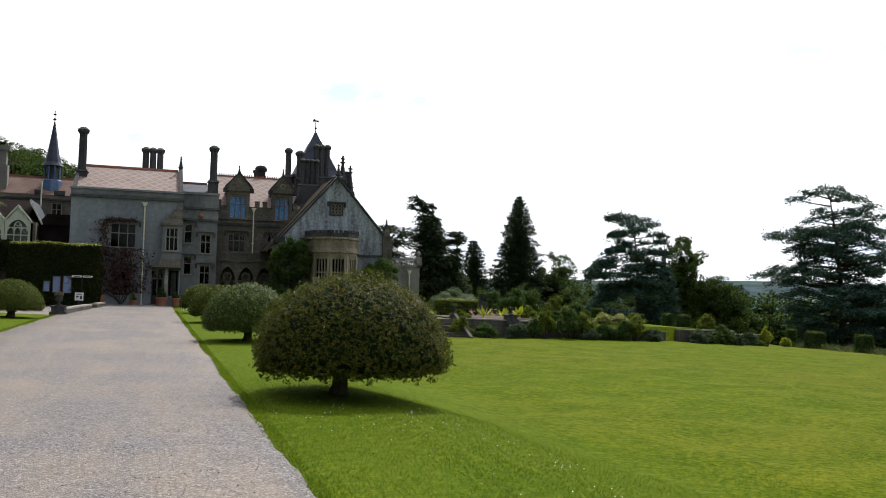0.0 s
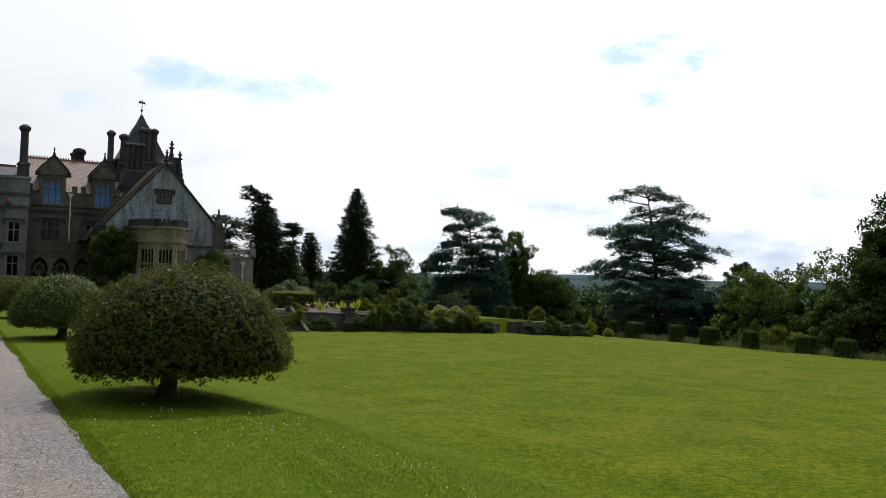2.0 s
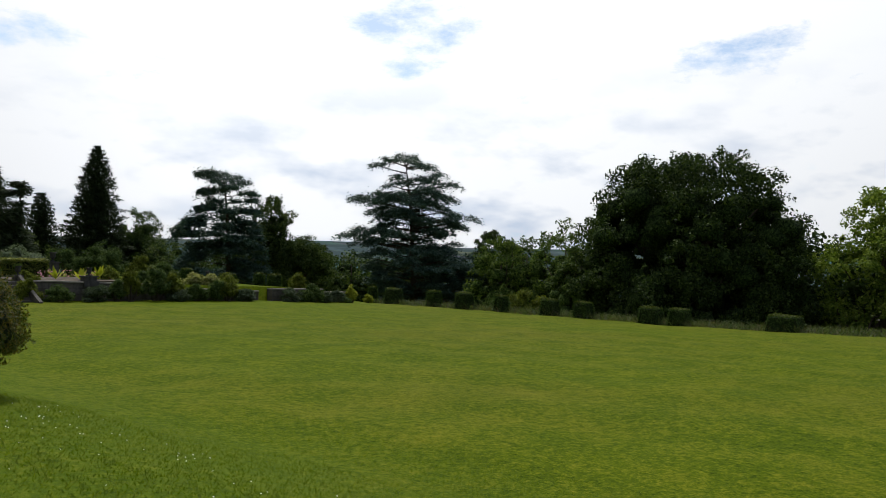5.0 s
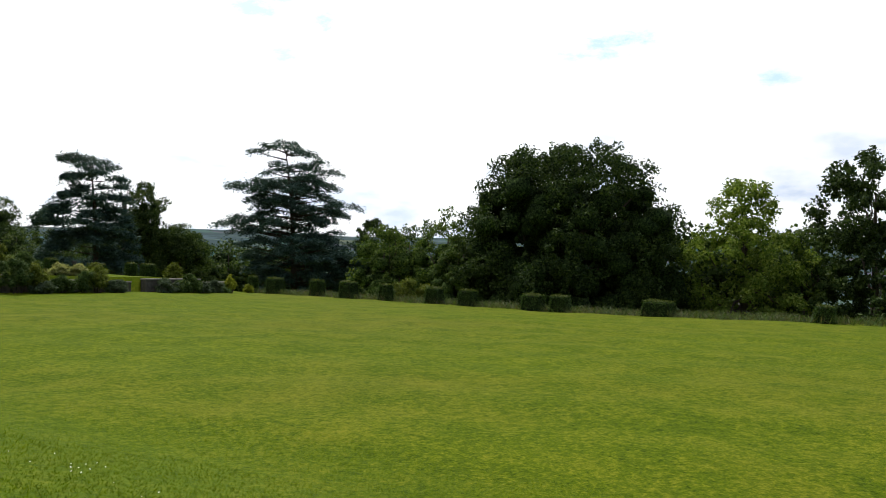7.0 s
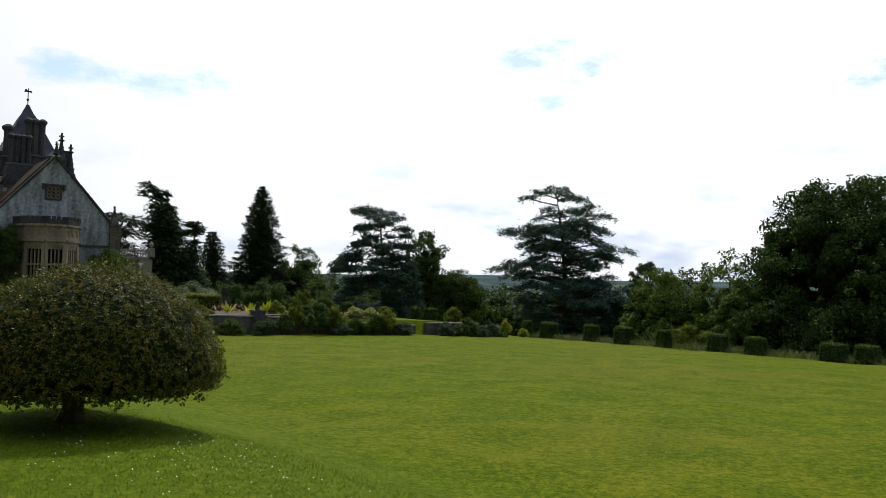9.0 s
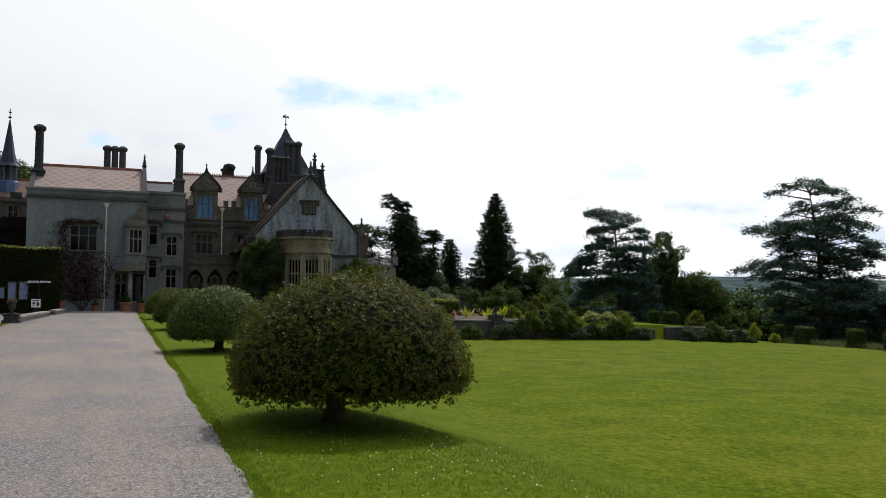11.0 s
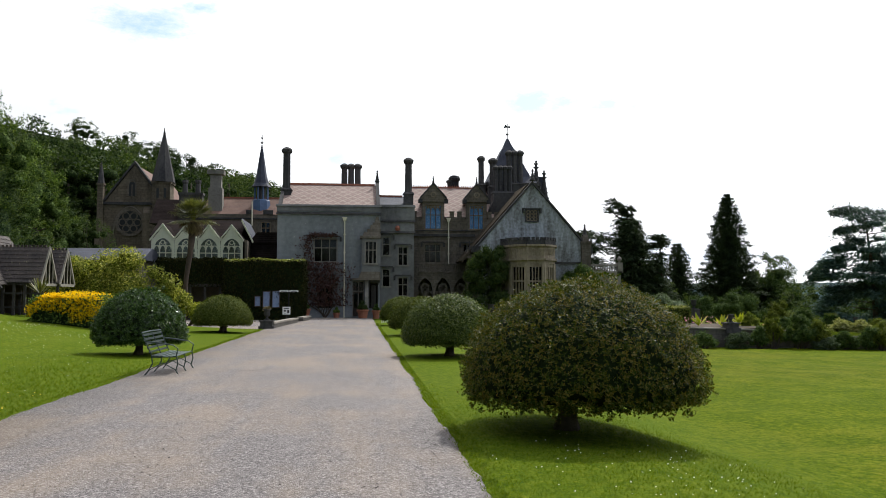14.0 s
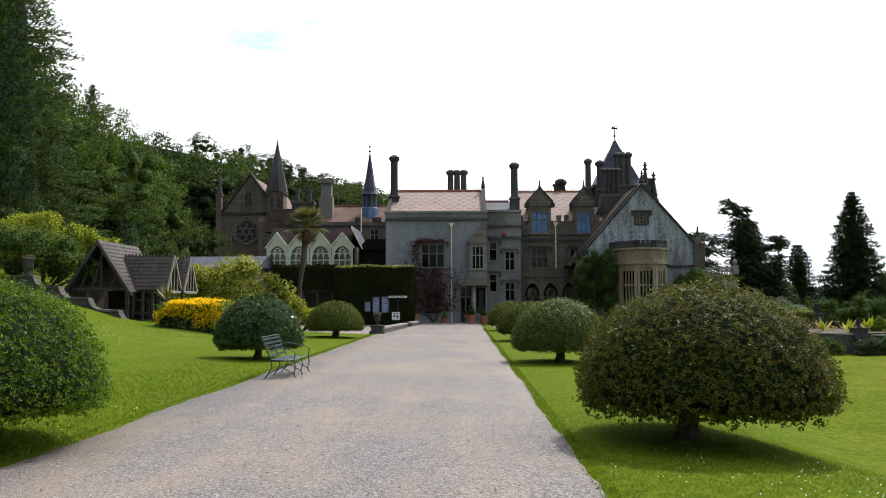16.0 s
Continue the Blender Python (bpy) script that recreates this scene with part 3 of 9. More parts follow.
        for a, b in zip(pts, pts[1:]):
            vs = [(a[0], y0, a[1]), (b[0], y0, b[1]), (b[0], y0, zt), (a[0], y0, zt), (a[0], y1, a[1]), (b[0], y1, b[1]), (b[0], y1, zt), (a[0], y1, zt)]
            self.add(vs, [(0, 1, 2, 3), (7, 6, 5, 4), (4, 5, 1, 0), (3, 2, 6, 7)])
        return self

    def wall(self, x0, x1, z0, z1, y0, y1, holes=()):
        """An upright wall along x with rectangular openings (x0, x1, z0, z1) right through it."""
        xs = sorted({x0, x1, *(h[0] for h in holes), *(h[1] for h in holes)})
        for a, b in zip(xs, xs[1:]):
            m = (a + b) / 2
            cut = sorted((h[2], h[3]) for h in holes if h[0] < m < h[1])
            z = z0
            for lo, hi in cut:
                if lo > z + 1e-4:
                    self.box(a, b, y0, y1, z, lo)
                z = max(z, hi)
            if z < z1 - 1e-4:
                self.box(a, b, y0, y1, z, z1)
        return self


def mesh_of(name, geo, material, smooth=False):
    me = bpy.data.meshes.new(name)
    if not smooth and len(geo.v) < 4000:   # weld the blocks of one part where they meet
        seen, index = {}, []
        for p in geo.v:
            index.append(seen.setdefault(tuple(round(c, 3) for c in p), len(seen)))
        geo.v = list(seen)
        geo.f = [f for f in (tuple(dict.fromkeys(index[i] for i in q)) for q in geo.f) if len(f) > 2]
    me.from_pydata(geo.v, [], geo.f)
    if smooth:
        me.shade_smooth()
    me.materials.append(material)
    me.update()
    return me


def part(name, geo, material, parent=None, label="", smooth=False):
    """Links a mesh as one part under a thing or another part."""
    ob = new(name, mesh_of(name, geo, material, smooth))
    ob.parent = parent
    if label:
        ob["label"] = label
    return ob


def empty(name, label, category, group="", at=(0, 0, 0)):
    ob = new(name)
    ob.location = at
    ob.empty_display_size = 0.2
    return tagged(ob, label, category, group)


def quads(name, corners, material, parent=None, label=""):
    """One mesh from an array of four-cornered leaves, shape (n, 4, 3)."""
    n = len(corners)
    me = bpy.data.meshes.new(name)
    me.vertices.add(4 * n)
    me.vertices.foreach_set("co", np.ascontiguousarray(corners, dtype=np.float32).ravel())
    me.loops.add(4 * n)
    me.loops.foreach_set("vertex_index", np.arange(4 * n, dtype=np.int32))
    me.polygons.add(n)
    me.polygons.foreach_set("loop_start", np.arange(0, 4 * n, 4, dtype=np.int32))
    me.update(calc_edges=True)
    me.materials.append(material)
    ob = new(name, me)
    ob.parent = parent
    if label:
        ob["label"] = label
    return ob


def unit(a):
    return a / np.maximum(np.linalg.norm(a, axis=1, keepdims=True), 1e-9)


def leaves(p, nrm, length, width, rng, lift=0.35, droop=0.0, jitter=0.35, loose=0.55):
    """Leaf quads at points p that lie along a surface with normals nrm."""
    n = len(p)
    r = unit(rng.normal(size=(n, 3)))
    nn = unit(nrm + loose * rng.normal(size=(n, 3)))
    tang = unit(r - nn * np.sum(r * nn, 1, keepdims=True))
    axis = unit(tang + lift * nn + np.array([0, 0, -droop]))
    side = unit(np.cross(axis, nn))
    s = length * (1 + jitter * rng.uniform(-1, 1, (n, 1)))
    w = width * (1 + jitter * rng.uniform(-1, 1, (n, 1)))
    base = p - axis * s * 0.5
    fold = nn * w * 0.18
    return np.stack([base, p + side * w * 0.5 + fold, p + axis * s * 0.5, p - side * w * 0.5 + fold], 1)


def rosettes(p, nrm, length, width, rng, count=8, spread=0.30):
    """Whorls of leaves round shoot tips at points p: each leaf springs from the tip and leans out."""
    n = len(p)
    tip = unit(nrm + np.array([0, 0, 0.30]) + spread * rng.normal(size=(n, 3)))
    r = unit(rng.normal(size=(n, 3)))
    e1 = unit(r - tip * np.sum(r * tip, 1, keepdims=True))
    e2 = np.cross(tip, e1)
    out = []
    for k in range(count):
        a = 2 * np.pi * (k * 0.382) + rng.uniform(-0.3, 0.3, (n, 1))
        el = np.clip(0.15 + 1.0 * k / count + rng.normal(size=(n, 1)) * 0.18, -0.2, 1.35)
        side_way = e1 * np.cos(a) + e2 * np.sin(a)
        d = side_way * np.cos(el) + tip * np.sin(el)
        w = np.cross(d, tip)
        w = unit(w + 1e-6)
        s = length * rng.uniform(0.75, 1.2, (n, 1)) * (1.0 - 0.3 * k / count)
        b = p - tip * s * 0.25 * (1 - k / count)
        m = b + d * s * 0.55
        out.append(np.stack([b, m + w * width * 0.5, b + d * s - tip * s * 0.10, m - w * width * 0.5], 1))
    return np.concatenate(out)


def dome_points(profile, n, rng, x=0.0, y=0.0, lump=0.05, squash=1.0):
    """Points and normals over a turned profile of (radius, height), with a lumpy surface."""
    pr = np.array(profile)
    seg = np.hypot(*np.diff(pr, axis=0).T)
    wgt = seg * (pr[:-1, 0] + pr[1:, 0]) / 2 + 1e-6
    k = rng.choice(len(seg), n, p=wgt / wgt.sum())
    u = rng.uniform(size=n)
    r = pr[k, 0] + (pr[k + 1, 0] - pr[k, 0]) * u
    z = pr[k, 1] + (pr[k + 1, 1] - pr[k, 1]) * u
    a = rng.uniform(0, 2 * np.pi, n)
    d = np.diff(pr, axis=0)[k]
    nr, nz = d[:, 1], -d[:, 0]
    nv = unit(np.stack([nr * np.cos(a), nr * np.sin(a), nz], 1))
    wob = 1 + lump * (np.sin(3 * a + 4 * z) + np.sin(7 * a - 5 * z) * 0.6 + np.sin(13 * a + 9 * z) * 0.4)
    return np.stack([x + r * wob * np.cos(a), y + squash * r * wob * np.sin(a), z], 1), nv


def box_points(x0, x1, y0, y1, z0, z1, n, rng, taper=0.0, bottom=False, rough=0.05):
    """Points and normals over a clipped block of foliage; taper draws the top in."""
    lx, ly, lz = x1 - x0, y1 - y0, z1 - z0
    areas = np.array([ly * lz, ly * lz, lx * lz, lx * lz, lx * ly])
    k = rng.choice(5, n, p=areas / areas.sum())
    u, v = rng.uniform(size=n), rng.uniform(size=n)
    p = np.zeros((n, 3))
    nv = np.zeros((n, 3))
    for i, (ax, val) in enumerate(((0, 0), (0, 1), (1, 0), (1, 1), (2, 1))):
        m = k == i
        q = np.zeros((m.sum(), 3))
        o = [j for j in range(3) if j != ax]
        q[:, ax], q[:, o[0]], q[:, o[1]] = val, u[m], v[m]
        p[m] = q
        nv[m, ax] = 1 if val else -1
    sc = 1 - taper * p[:, 2:3]
    p[:, :2] = 0.5 + (p[:, :2] - 0.5) * sc
    p = p * (lx, ly, lz) + (x0, y0, z0)
    p += nv * rng.normal(size=(n, 1)) * rough
    p += nv * (0.07 * np.sin(p[:, :1] * 1.7 + p[:, 2:] * 1.3) * np.sin(p[:, 1:2] * 1.1))
    return p, nv


def clump_points(centres, radii, n, rng, flat=0.8):
    """Points over the outsides of many overlapping clumps."""
    centres, radii = np.asarray(centres, float), np.asarray(radii, float)
    w = radii ** 2
    k = rng.choice(len(radii), n, p=w / w.sum())
    d = unit(rng.normal(size=(n, 3)))
    r = radii[k][:, None] * rng.uniform(0.55, 1.05, (n, 1)) ** 0.6
    return centres[k] + d * r * (1, 1, flat), unit(d + (0, 0, 0.25))


def smooth(a, b, v):
    t = np.clip((v - a) / (b - a), 0, 1)
    return t * t * (3 - 2 * t)


# ---- ground ----
def ground_z(x, y):
    """The height of the land."""
    x, y = np.asarray(x, float), np.asarray(y, float)
    # lawn below the bank, gently falling away from the drive
    lawn = -0.75 * smooth(2.6, 6.6, x) + np.interp(x, (5.8, 15, 29, 42), (0, -0.12, -0.38, -0.95))
    lawn = lawn + 0.3 * smooth(20, 2, y) * smooth(25, 41, x)
    terrace = -0.02 * np.clip(x - 14, 0, 40) - 1.2 * smooth(31, 38, x)
    near = np.where(y > 40.25, terrace, lawn)
    near = near - 0.10 * np.clip(x - 42.5, 0, 20) - 0.16 * np.clip(x - 62, 0, 60) - 0.03 * np.clip(x - 130, 0, 700)
    # the grassy slope to the left, levelled for the forecourt
    d = np.clip(-4.55 - x, 0, 400)
    slope = np.interp(d, [0, 3, 8, 10, 14.5, 24, 60, 130, 400], [0, 0.10, 0.68, 1.0, 2.4, 4.2, 17, 32, 40])
    flat_a = smooth(40, 46, y) * smooth(19, 13, d)
    slope = slope * (1 - flat_a)
    pit = smooth(34.0, 34.4, y) * smooth(42.0, 40.5, y) * smooth(-18.9, -18.3, x) * smooth(-11.2, -12.2, x)
    slope = slope * (1 - pit) + np.minimum(slope, 0.8) * pit
    z = near + slope + 23 * smooth(100, 220, y) * smooth(60, -30, x)
    # valley and the hills on the skyline
    r = np.hypot(x, y)
    east = smooth(-200, 300, x)
    z = z * smooth(1400, 500, r) + east * (-34 * smooth(150, 700, r) + 78 * smooth(1300, 2500, r + 260 * np.sin(np.arctan2(y, x) * 9) + 120 * np.sin(np.arctan2(y, x) * 23 + 1)))
    z = z + (1 - east) * 60 * smooth(500, 1500, r)
    return z


def gz(x, y):
    return float(ground_z(x, y))


def unevenness(x, y):
    """The slight rise and fall of the turf, dying out at the drive's edges."""
    return 0.018 * (np.sin(x * 1.9 + y * 0.7) + np.sin(y * 1.3 - x * 0.8)) * (np.hypot(x, y) < 80) * np.maximum(smooth(1.9, 3.2, x), smooth(-5.2, -6.5, x))


def build_ground():
    def steps(fine0, fine1, fstep, ends, grow):
        mid = list(np.arange(fine0, fine1 + 1e-6, fstep))
        lo, hi = [], []
        v, s = fine0, fstep
        while v > ends[0]:
            s *= grow
            v -= s
            lo.append(v)
        v, s = fine1, fstep
        while v < ends[1]:
            s *= grow
            v += s
            hi.append(v)
        return np.array(lo[::-1] + mid + hi)
    xs = steps(-22, 46, 0.5, (-3200, 3600), 1.2)
    ys = np.sort(np.concatenate([steps(-6, 62, 0.5, (-900, 3600), 1.2), [40.2, 40.3, 34.1, 34.3]]))
    X, Y = np.meshgrid(xs, ys)
    Z = ground_z(X, Y)
    rough = unevenness(X, Y)
    Z = Z + rough - 0.05 * ((X > -4.5) & (X < 1.2) & (Y < 62)) - 0.07 * ((X > -14) & (X < -4.3) & (Y > 41) & (Y < 60)) - 0.05 * ((X > -14) & (X < 4.0) & (Y > 53) & (Y < 62))
    nx, ny = len(xs), len(ys)
    g = Geo()
    g.v = np.stack([X, Y, Z], -1).reshape(-1, 3).tolist()
    g.f = [(j * nx + i, j * nx + i + 1, (j + 1) * nx + i + 1, (j + 1) * nx + i) for j in range(ny - 1) for i in range(nx - 1)]
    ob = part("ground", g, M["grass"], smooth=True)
    tagged(ob, "mown green lawn sloping to fields and hills", "lawn", kind="structure")


build_ground()


def sheet(name, left, right, y0, y1, step, z, material, label, category):
    """A level strip between two wandering edges."""
    g = Geo()
    ys = np.arange(y0, y1 + 1e-6, step)
    for y in ys:
        a, b = left(y), right(y)
        for u in (0.0, 0.012, 0.25, 0.5, 0.75, 0.988, 1.0):
            crown = 0.05 * (1 - (2 * u - 1) ** 2)
            g.v.append((a + (b - a) * u, y, z + crown + 0.008 * math.sin(y * 1.1 + u * 9) - (0.09 if u in (0.0, 1.0) else 0)))
    for j in range(len(ys) - 1):
        g.f += [(7 * j + i, 7 * j + i + 1, 7 * j + 8 + i, 7 * j + 7 + i) for i in range(6)]
    ob = part(name, g, material, smooth=True)
    return tagged(ob, label, category, kind="structure")


def wander(y):
    return 0.025 * math.sin(y * 0.9) + 0.018 * math.sin(y * 2.7 + 1) + 0.012 * math.sin(y * 7.1) + 0.010 * math.sin(y * 17.3)


sheet("drive", lambda y: -4.56 + wander(y + 20), lambda y: 1.2 + wander(y) + 0.05 * float(smooth(9.0, 4.0, y)), -30, 61.9, 0.12, 0.004, M["gravel"], "pale grey gravel drive with sandy worn patches", "drive")
sheet("forecourt", lambda y: -13.5, lambda y: -4.45, 41.5, 57.2, 0.5, -0.035, M["gravel"], "pale gravel forecourt beside the drive", "forecourt")

# ---- the country house ----
house = empty("country_house", "large gothic stone country house with tall chimneys and tiled roofs", "house", at=(0, 62, 0))
bpy.context.view_layer.update()


def hpart(name, geo, material, label="", parent=None):
    """A part of the house, given in world metres."""
    geo.v = [(x, y - 62, z) for x, y, z in geo.v] if parent is None else geo.v
    return part(name, geo, material, parent or house, label)


def to_house(g):
    g.v = [(x, y - 62, z) for x, y, z in g.v]
    return g


def window(x0, x1, z0, z1, y, lights=2, transom=True, frame="stone_pale", hood=True, blind=None, parent=house, shift=62, bar=0.065, label="", t=0.09, pane="glass"):
    """A mullioned stone window: frame, glass, mullions and hood mould, set in an opening of the wall whose face is at y."""
    g = Geo()
    yy = y - shift
    g.box(x0, x0 + t, yy + 0.05, yy + 0.3, z0, z1).box(x1 - t, x1, yy + 0.05, yy + 0.3, z0, z1)
    g.box(x0 + t, x1 - t, yy + 0.05, yy + 0.3, z1 - t, z1).box(x0 - 0.08, x1 + 0.08, yy - 0.07, yy + 0.3, z0 - 0.12, z0)
    ob = part("window", g, M[frame], parent, label or "stone mullioned window with leaded glass")
    part("pane", Geo().box(x0 + t, x1 - t, yy + 0.2, yy + 0.215, z0, z1 - t), M[pane], ob)
    for k in range(1, lights):
        c = x0 + (x1 - x0) * k / lights
        part("mullion", Geo().box(c - bar / 2, c + bar / 2, yy + 0.08, yy + 0.195, z0, z1 - t), M[frame], ob)
    if transom:
        zt = z0 + (z1 - z0) * 0.58
        part("transom", Geo().box(x0 + t, x1 - t, yy + 0.1, yy + 0.19, zt - bar / 2, zt + bar / 2), M[frame], ob)
    if blind:
        part("blind", Geo().box(x0 + t, x1 - t, yy + 0.3, yy + 0.32, z0 + (z1 - z0) * blind[1], z1 - t), M[blind[0]], ob)
    if hood:
        h = Geo().box(x0 - 0.2, x1 + 0.2, yy - 0.11, yy - 0.003, z1 + 0.1, z1 + 0.18)
        h.box(x0 - 0.3, x0 - 0.16, yy - 0.14, yy - 0.003, z1 - 0.25, z1 + 0.1).box(x1 + 0.16, x1 + 0.3, yy - 0.14, yy - 0.003, z1 - 0.25, z1 + 0.1)
        part("hood_mould", h, M["stone_dark"], ob)
    return ob


def chimney(x, y, z0, z1, w, cap=0.35, shafts=1, gap=0.0, parent=house, shift=62, material="stone_dark", octagon=True, waist=0.30):
    """A stack with a plinth, a waisted shaft or shafts and flared moulded caps."""
    yy = y - shift
    W = w * shafts + gap * (shafts - 1)
    zp = z0 + (z1 - z0) * waist
    base = Geo().box(x - W / 2 - 0.08, x + W / 2 + 0.08, yy - w / 2 - 0.08, yy + w / 2 + 0.08, z0, zp).box(x - W / 2 - 0.16, x + W / 2 + 0.16, yy - w / 2 - 0.16, yy + w / 2 + 0.16, zp, zp + 0.16, (0.1, 0.1))
    ob = part("chimney", base, M[material], parent, "soot-darkened stone chimney stack")
    for k in range(shafts):
        c = x - W / 2 + w / 2 + k * (w + gap)
        r = w / 2
        n = 8 if octagon else 4
        part("shaft", Geo().lathe(c, yy, [(r, zp + 0.1), (r * 0.93, z1 - cap * 1.6), (r * 0.95, z1 - cap * 1.3), (r * 1.25, z1 - cap), (r * 1.42, z1 - cap * 0.7), (r * 1.42, z1 - cap * 0.35), (r * 1.2, z1 - cap * 0.2), (r * 1.0, z1 - 0.02), (r * 0.55, z1 + 0.07)], n, math.pi / n), M[material], ob)
    return ob


def gothic_finial(x, y, z0, h, parent, material="stone_dark", r=0.16):
    """A tapering pinnacle with crockets and a cross."""
    ob = part("pinnacle", Geo().lathe(x, y, [(r, z0), (r * 1.25, z0 + h * 0.1), (r * 0.9, z0 + h * 0.14), (r * 0.3, z0 + h * 0.72), (r * 0.75, z0 + h * 0.76), (r * 0.3, z0 + h * 0.8), (r * 0.2, z0 + h)], 8), M[material], parent)
    part("cross_arm", Geo().box(x - r * 0.5, x + r * 0.5, y - r * 0.2, y + r * 0.2, z0 + h * 0.87, z0 + h * 0.91), M[material], parent)
    for k in range(3):
        z = z0 + h * (0.25 + 0.15 * k)
        q = r * (1.05 - 0.25 * k)
        part("crocket", Geo().box(x - q, x + q, y - r * 0.25, y + r * 0.25, z, z + h * 0.04, (r * 0.3, 0)), M[material], parent)
        part("crocket", Geo().box(x - r * 0.25, x + r * 0.25, y - q, y + q, z, z + h * 0.04, (0, r * 0.3)), M[material], parent)
    return ob


def drain_pipe(x, y, z0, z1, parent=house, shift=62):
    yy = y - shift - 0.14
    g = Geo().tube([(x, yy, z0), (x, yy, z1)], 0.052, 8)
    ob = part("drain_pipe", g, M["pipe_paint"], parent, "cream-painted drain pipe with a hopper head")
    part("hopper", Geo().box(x - 0.10, x + 0.10, yy - 0.08, yy + 0.13, z1 - 0.12, z1 + 0.08, (-0.05, -0.02)).box(x - 0.20, x + 0.20, yy - 0.10, yy + 0.13, z1 + 0.08, z1 + 0.15), M["pipe_paint"], ob)
    k = z0 + 0.9
    while k < z1 - 0.8:
        part("bracket", Geo().box(x - 0.11, x + 0.11, yy - 0.07, yy + 0.135, k, k + 0.05), M["pipe_paint"], ob)
        k += 1.35
    return ob


# the grey rendered wing
holes_a = [(-3.3, -1.48, 4.3, 6.05), (-3.0, -1.78, 0.75, 2.5), (-0.28, 0.5, 0.12, 2.75)]
hpart("wing_wall", Geo().wall(-6.0, 1.72, 0, 8.1, 62, 62.4, holes_a), M["render_grey"], "grey lime-rendered wall with pale stains")
for xa, xb, ya, yb in ((-6.0, -5.6, 62.4, 74), (1.32, 1.72, 62.4, 74), (-5.6, 1.32, 73.6, 74)):
    hpart("side_wall", Geo().box(xa, xb, ya, yb, 0, 8.1), M["render_grey"])
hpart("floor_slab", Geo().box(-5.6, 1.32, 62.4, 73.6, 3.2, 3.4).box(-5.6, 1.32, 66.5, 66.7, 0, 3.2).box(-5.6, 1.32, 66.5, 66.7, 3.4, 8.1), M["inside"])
hpart("plinth", Geo().box(-6.08, -0.34, 61.88, 61.997, 0, 0.75), M["render_grey"])
hpart("plinth", Geo().box(0.56, 1.78, 61.88, 61.997, 0, 0.75), M["render_grey"])
hpart("string_course", Geo().box(-6.1, 1.8, 61.84, 62.3, 7.85, 8.02, (0.05, 0.05)), M["stone_dark"])
hpart("parapet", Geo().box(-6.05, 1.75, 61.95, 62.35, 8.1, 8.45).box(-6.14, 1.84, 61.88, 62.42, 8.45, 8.6, (0.04, 0.06)), M["render_dark"], "weathered coping along the parapet")
hpart("wing_roof", Geo().slab([(62.36, 8.35), (66.6, 10.75), (66.6, 10.6), (70.9, 8.3), (70.9, 8.15), (62.36, 8.15)], "x", -5.75, 1.45), M["tile_red"], "patterned pinkish-red tiled roof")
hpart("roof_ridge", Geo().box(-5.6, 1.4, 66.45, 66.75, 10.7, 10.86, (0, 0.06)), M["cresting"])
for xa, xb in ((-6.0, -5.75), (1.45, 1.72)):
    hpart("gable_coping", Geo().slab([(62.3, 8.6), (66.6, 11.1), (70.95, 8.6), (70.95, 8.1), (66.6, 10.5), (62.3, 8.1)], "x", xa, xb), M["stone_dark"])
gothic_finial(1.58, 4.5, 11.0, 1.0, house)
window(-3.3, -1.48, 4.3, 6.05, 62, 3, True, "stone_pale", True, ("pale_blind_sky", 0.62), label="three-light mullioned window with pale blinds half drawn")
window(-3.0, -1.78, 0.75, 2.5, 62, 2, True, "stone_brown")
door_w = part("door", Geo().box(-0.28, 0.5, 0.22, 0.28, 0.12, 2.0), M["dark_wood"], house, "dark glazed garden door under a stone canopy")
part("pane", Geo().box(-0.2, 0.06, 0.19, 0.2, 0.8, 1.9).box(0.16, 0.42, 0.19, 0.2, 0.8, 1.9), M["glass"], door_w)
part("fanlight", Geo().box(-0.28, 0.5, 0.24, 0.26, 2.08, 2.75), M["glass"], door_w)
part("door_frame", Geo().box(-0.28, 0.5, 0.1, 0.3, 2.0, 2.08).box(0.07, 0.15, 0.1, 0.21, 0.12, 2.75).box(-0.34, -0.28, -0.05, 0.3, 0.12, 2.8).box(0.5, 0.56, -0.05, 0.3, 0.12, 2.8).box(-0.34, 0.56, -0.05, 0.3, 2.75, 2.83), M["stone_pale"], door_w)
drain_pipe(-0.96, 62, 0.0, 7.5)
# oriel with its stepped stone roof and the canopy under it
oriel = part("oriel_bay", to_house(Geo().box(0.35, 0.55, 61.3, 62, 3.5, 6.0).box(1.5, 1.74, 61.3, 62, 3.5, 6.0).box(0.55, 1.5, 61.3, 62, 3.5, 4.15).box(0.55, 1.5, 61.3, 62, 5.85, 6.0)), M["render_dark"], house, "weathered stone oriel window with a stepped stone roof")
part("stone_roof", Geo().box(0.2, 1.8, -0.82, 0, 6.0, 6.2).box(0.4, 1.8, -0.66, 0, 6.2, 6.5, (0.1, 0.1)).box(0.75, 1.78, -0.5, 0, 6.5, 6.75).box(0.95, 1.76, -0.42, 0, 6.75, 7.05, (0.06, 0.06)).box(1.15, 1.74, -0.3, 0, 7.05, 7.25).box(1.3, 1.7, -0.22, 0, 7.25, 7.7, (0.1, 0.05)), M["stone_brown"], oriel)
part("corbel", Geo().slab([(0.1, 3.02), (1.75, 3.02), (1.75, 3.5), (0.3, 3.5)], "y", -0.75, -0.02).box(-0.35, 1.78, -0.8, -0.02, 2.86, 3.02), M["stone_brown"], oriel)
window(0.55, 1.5, 4.15, 5.85, 61.25, 3, True, "stone_pale", False, parent=oriel)
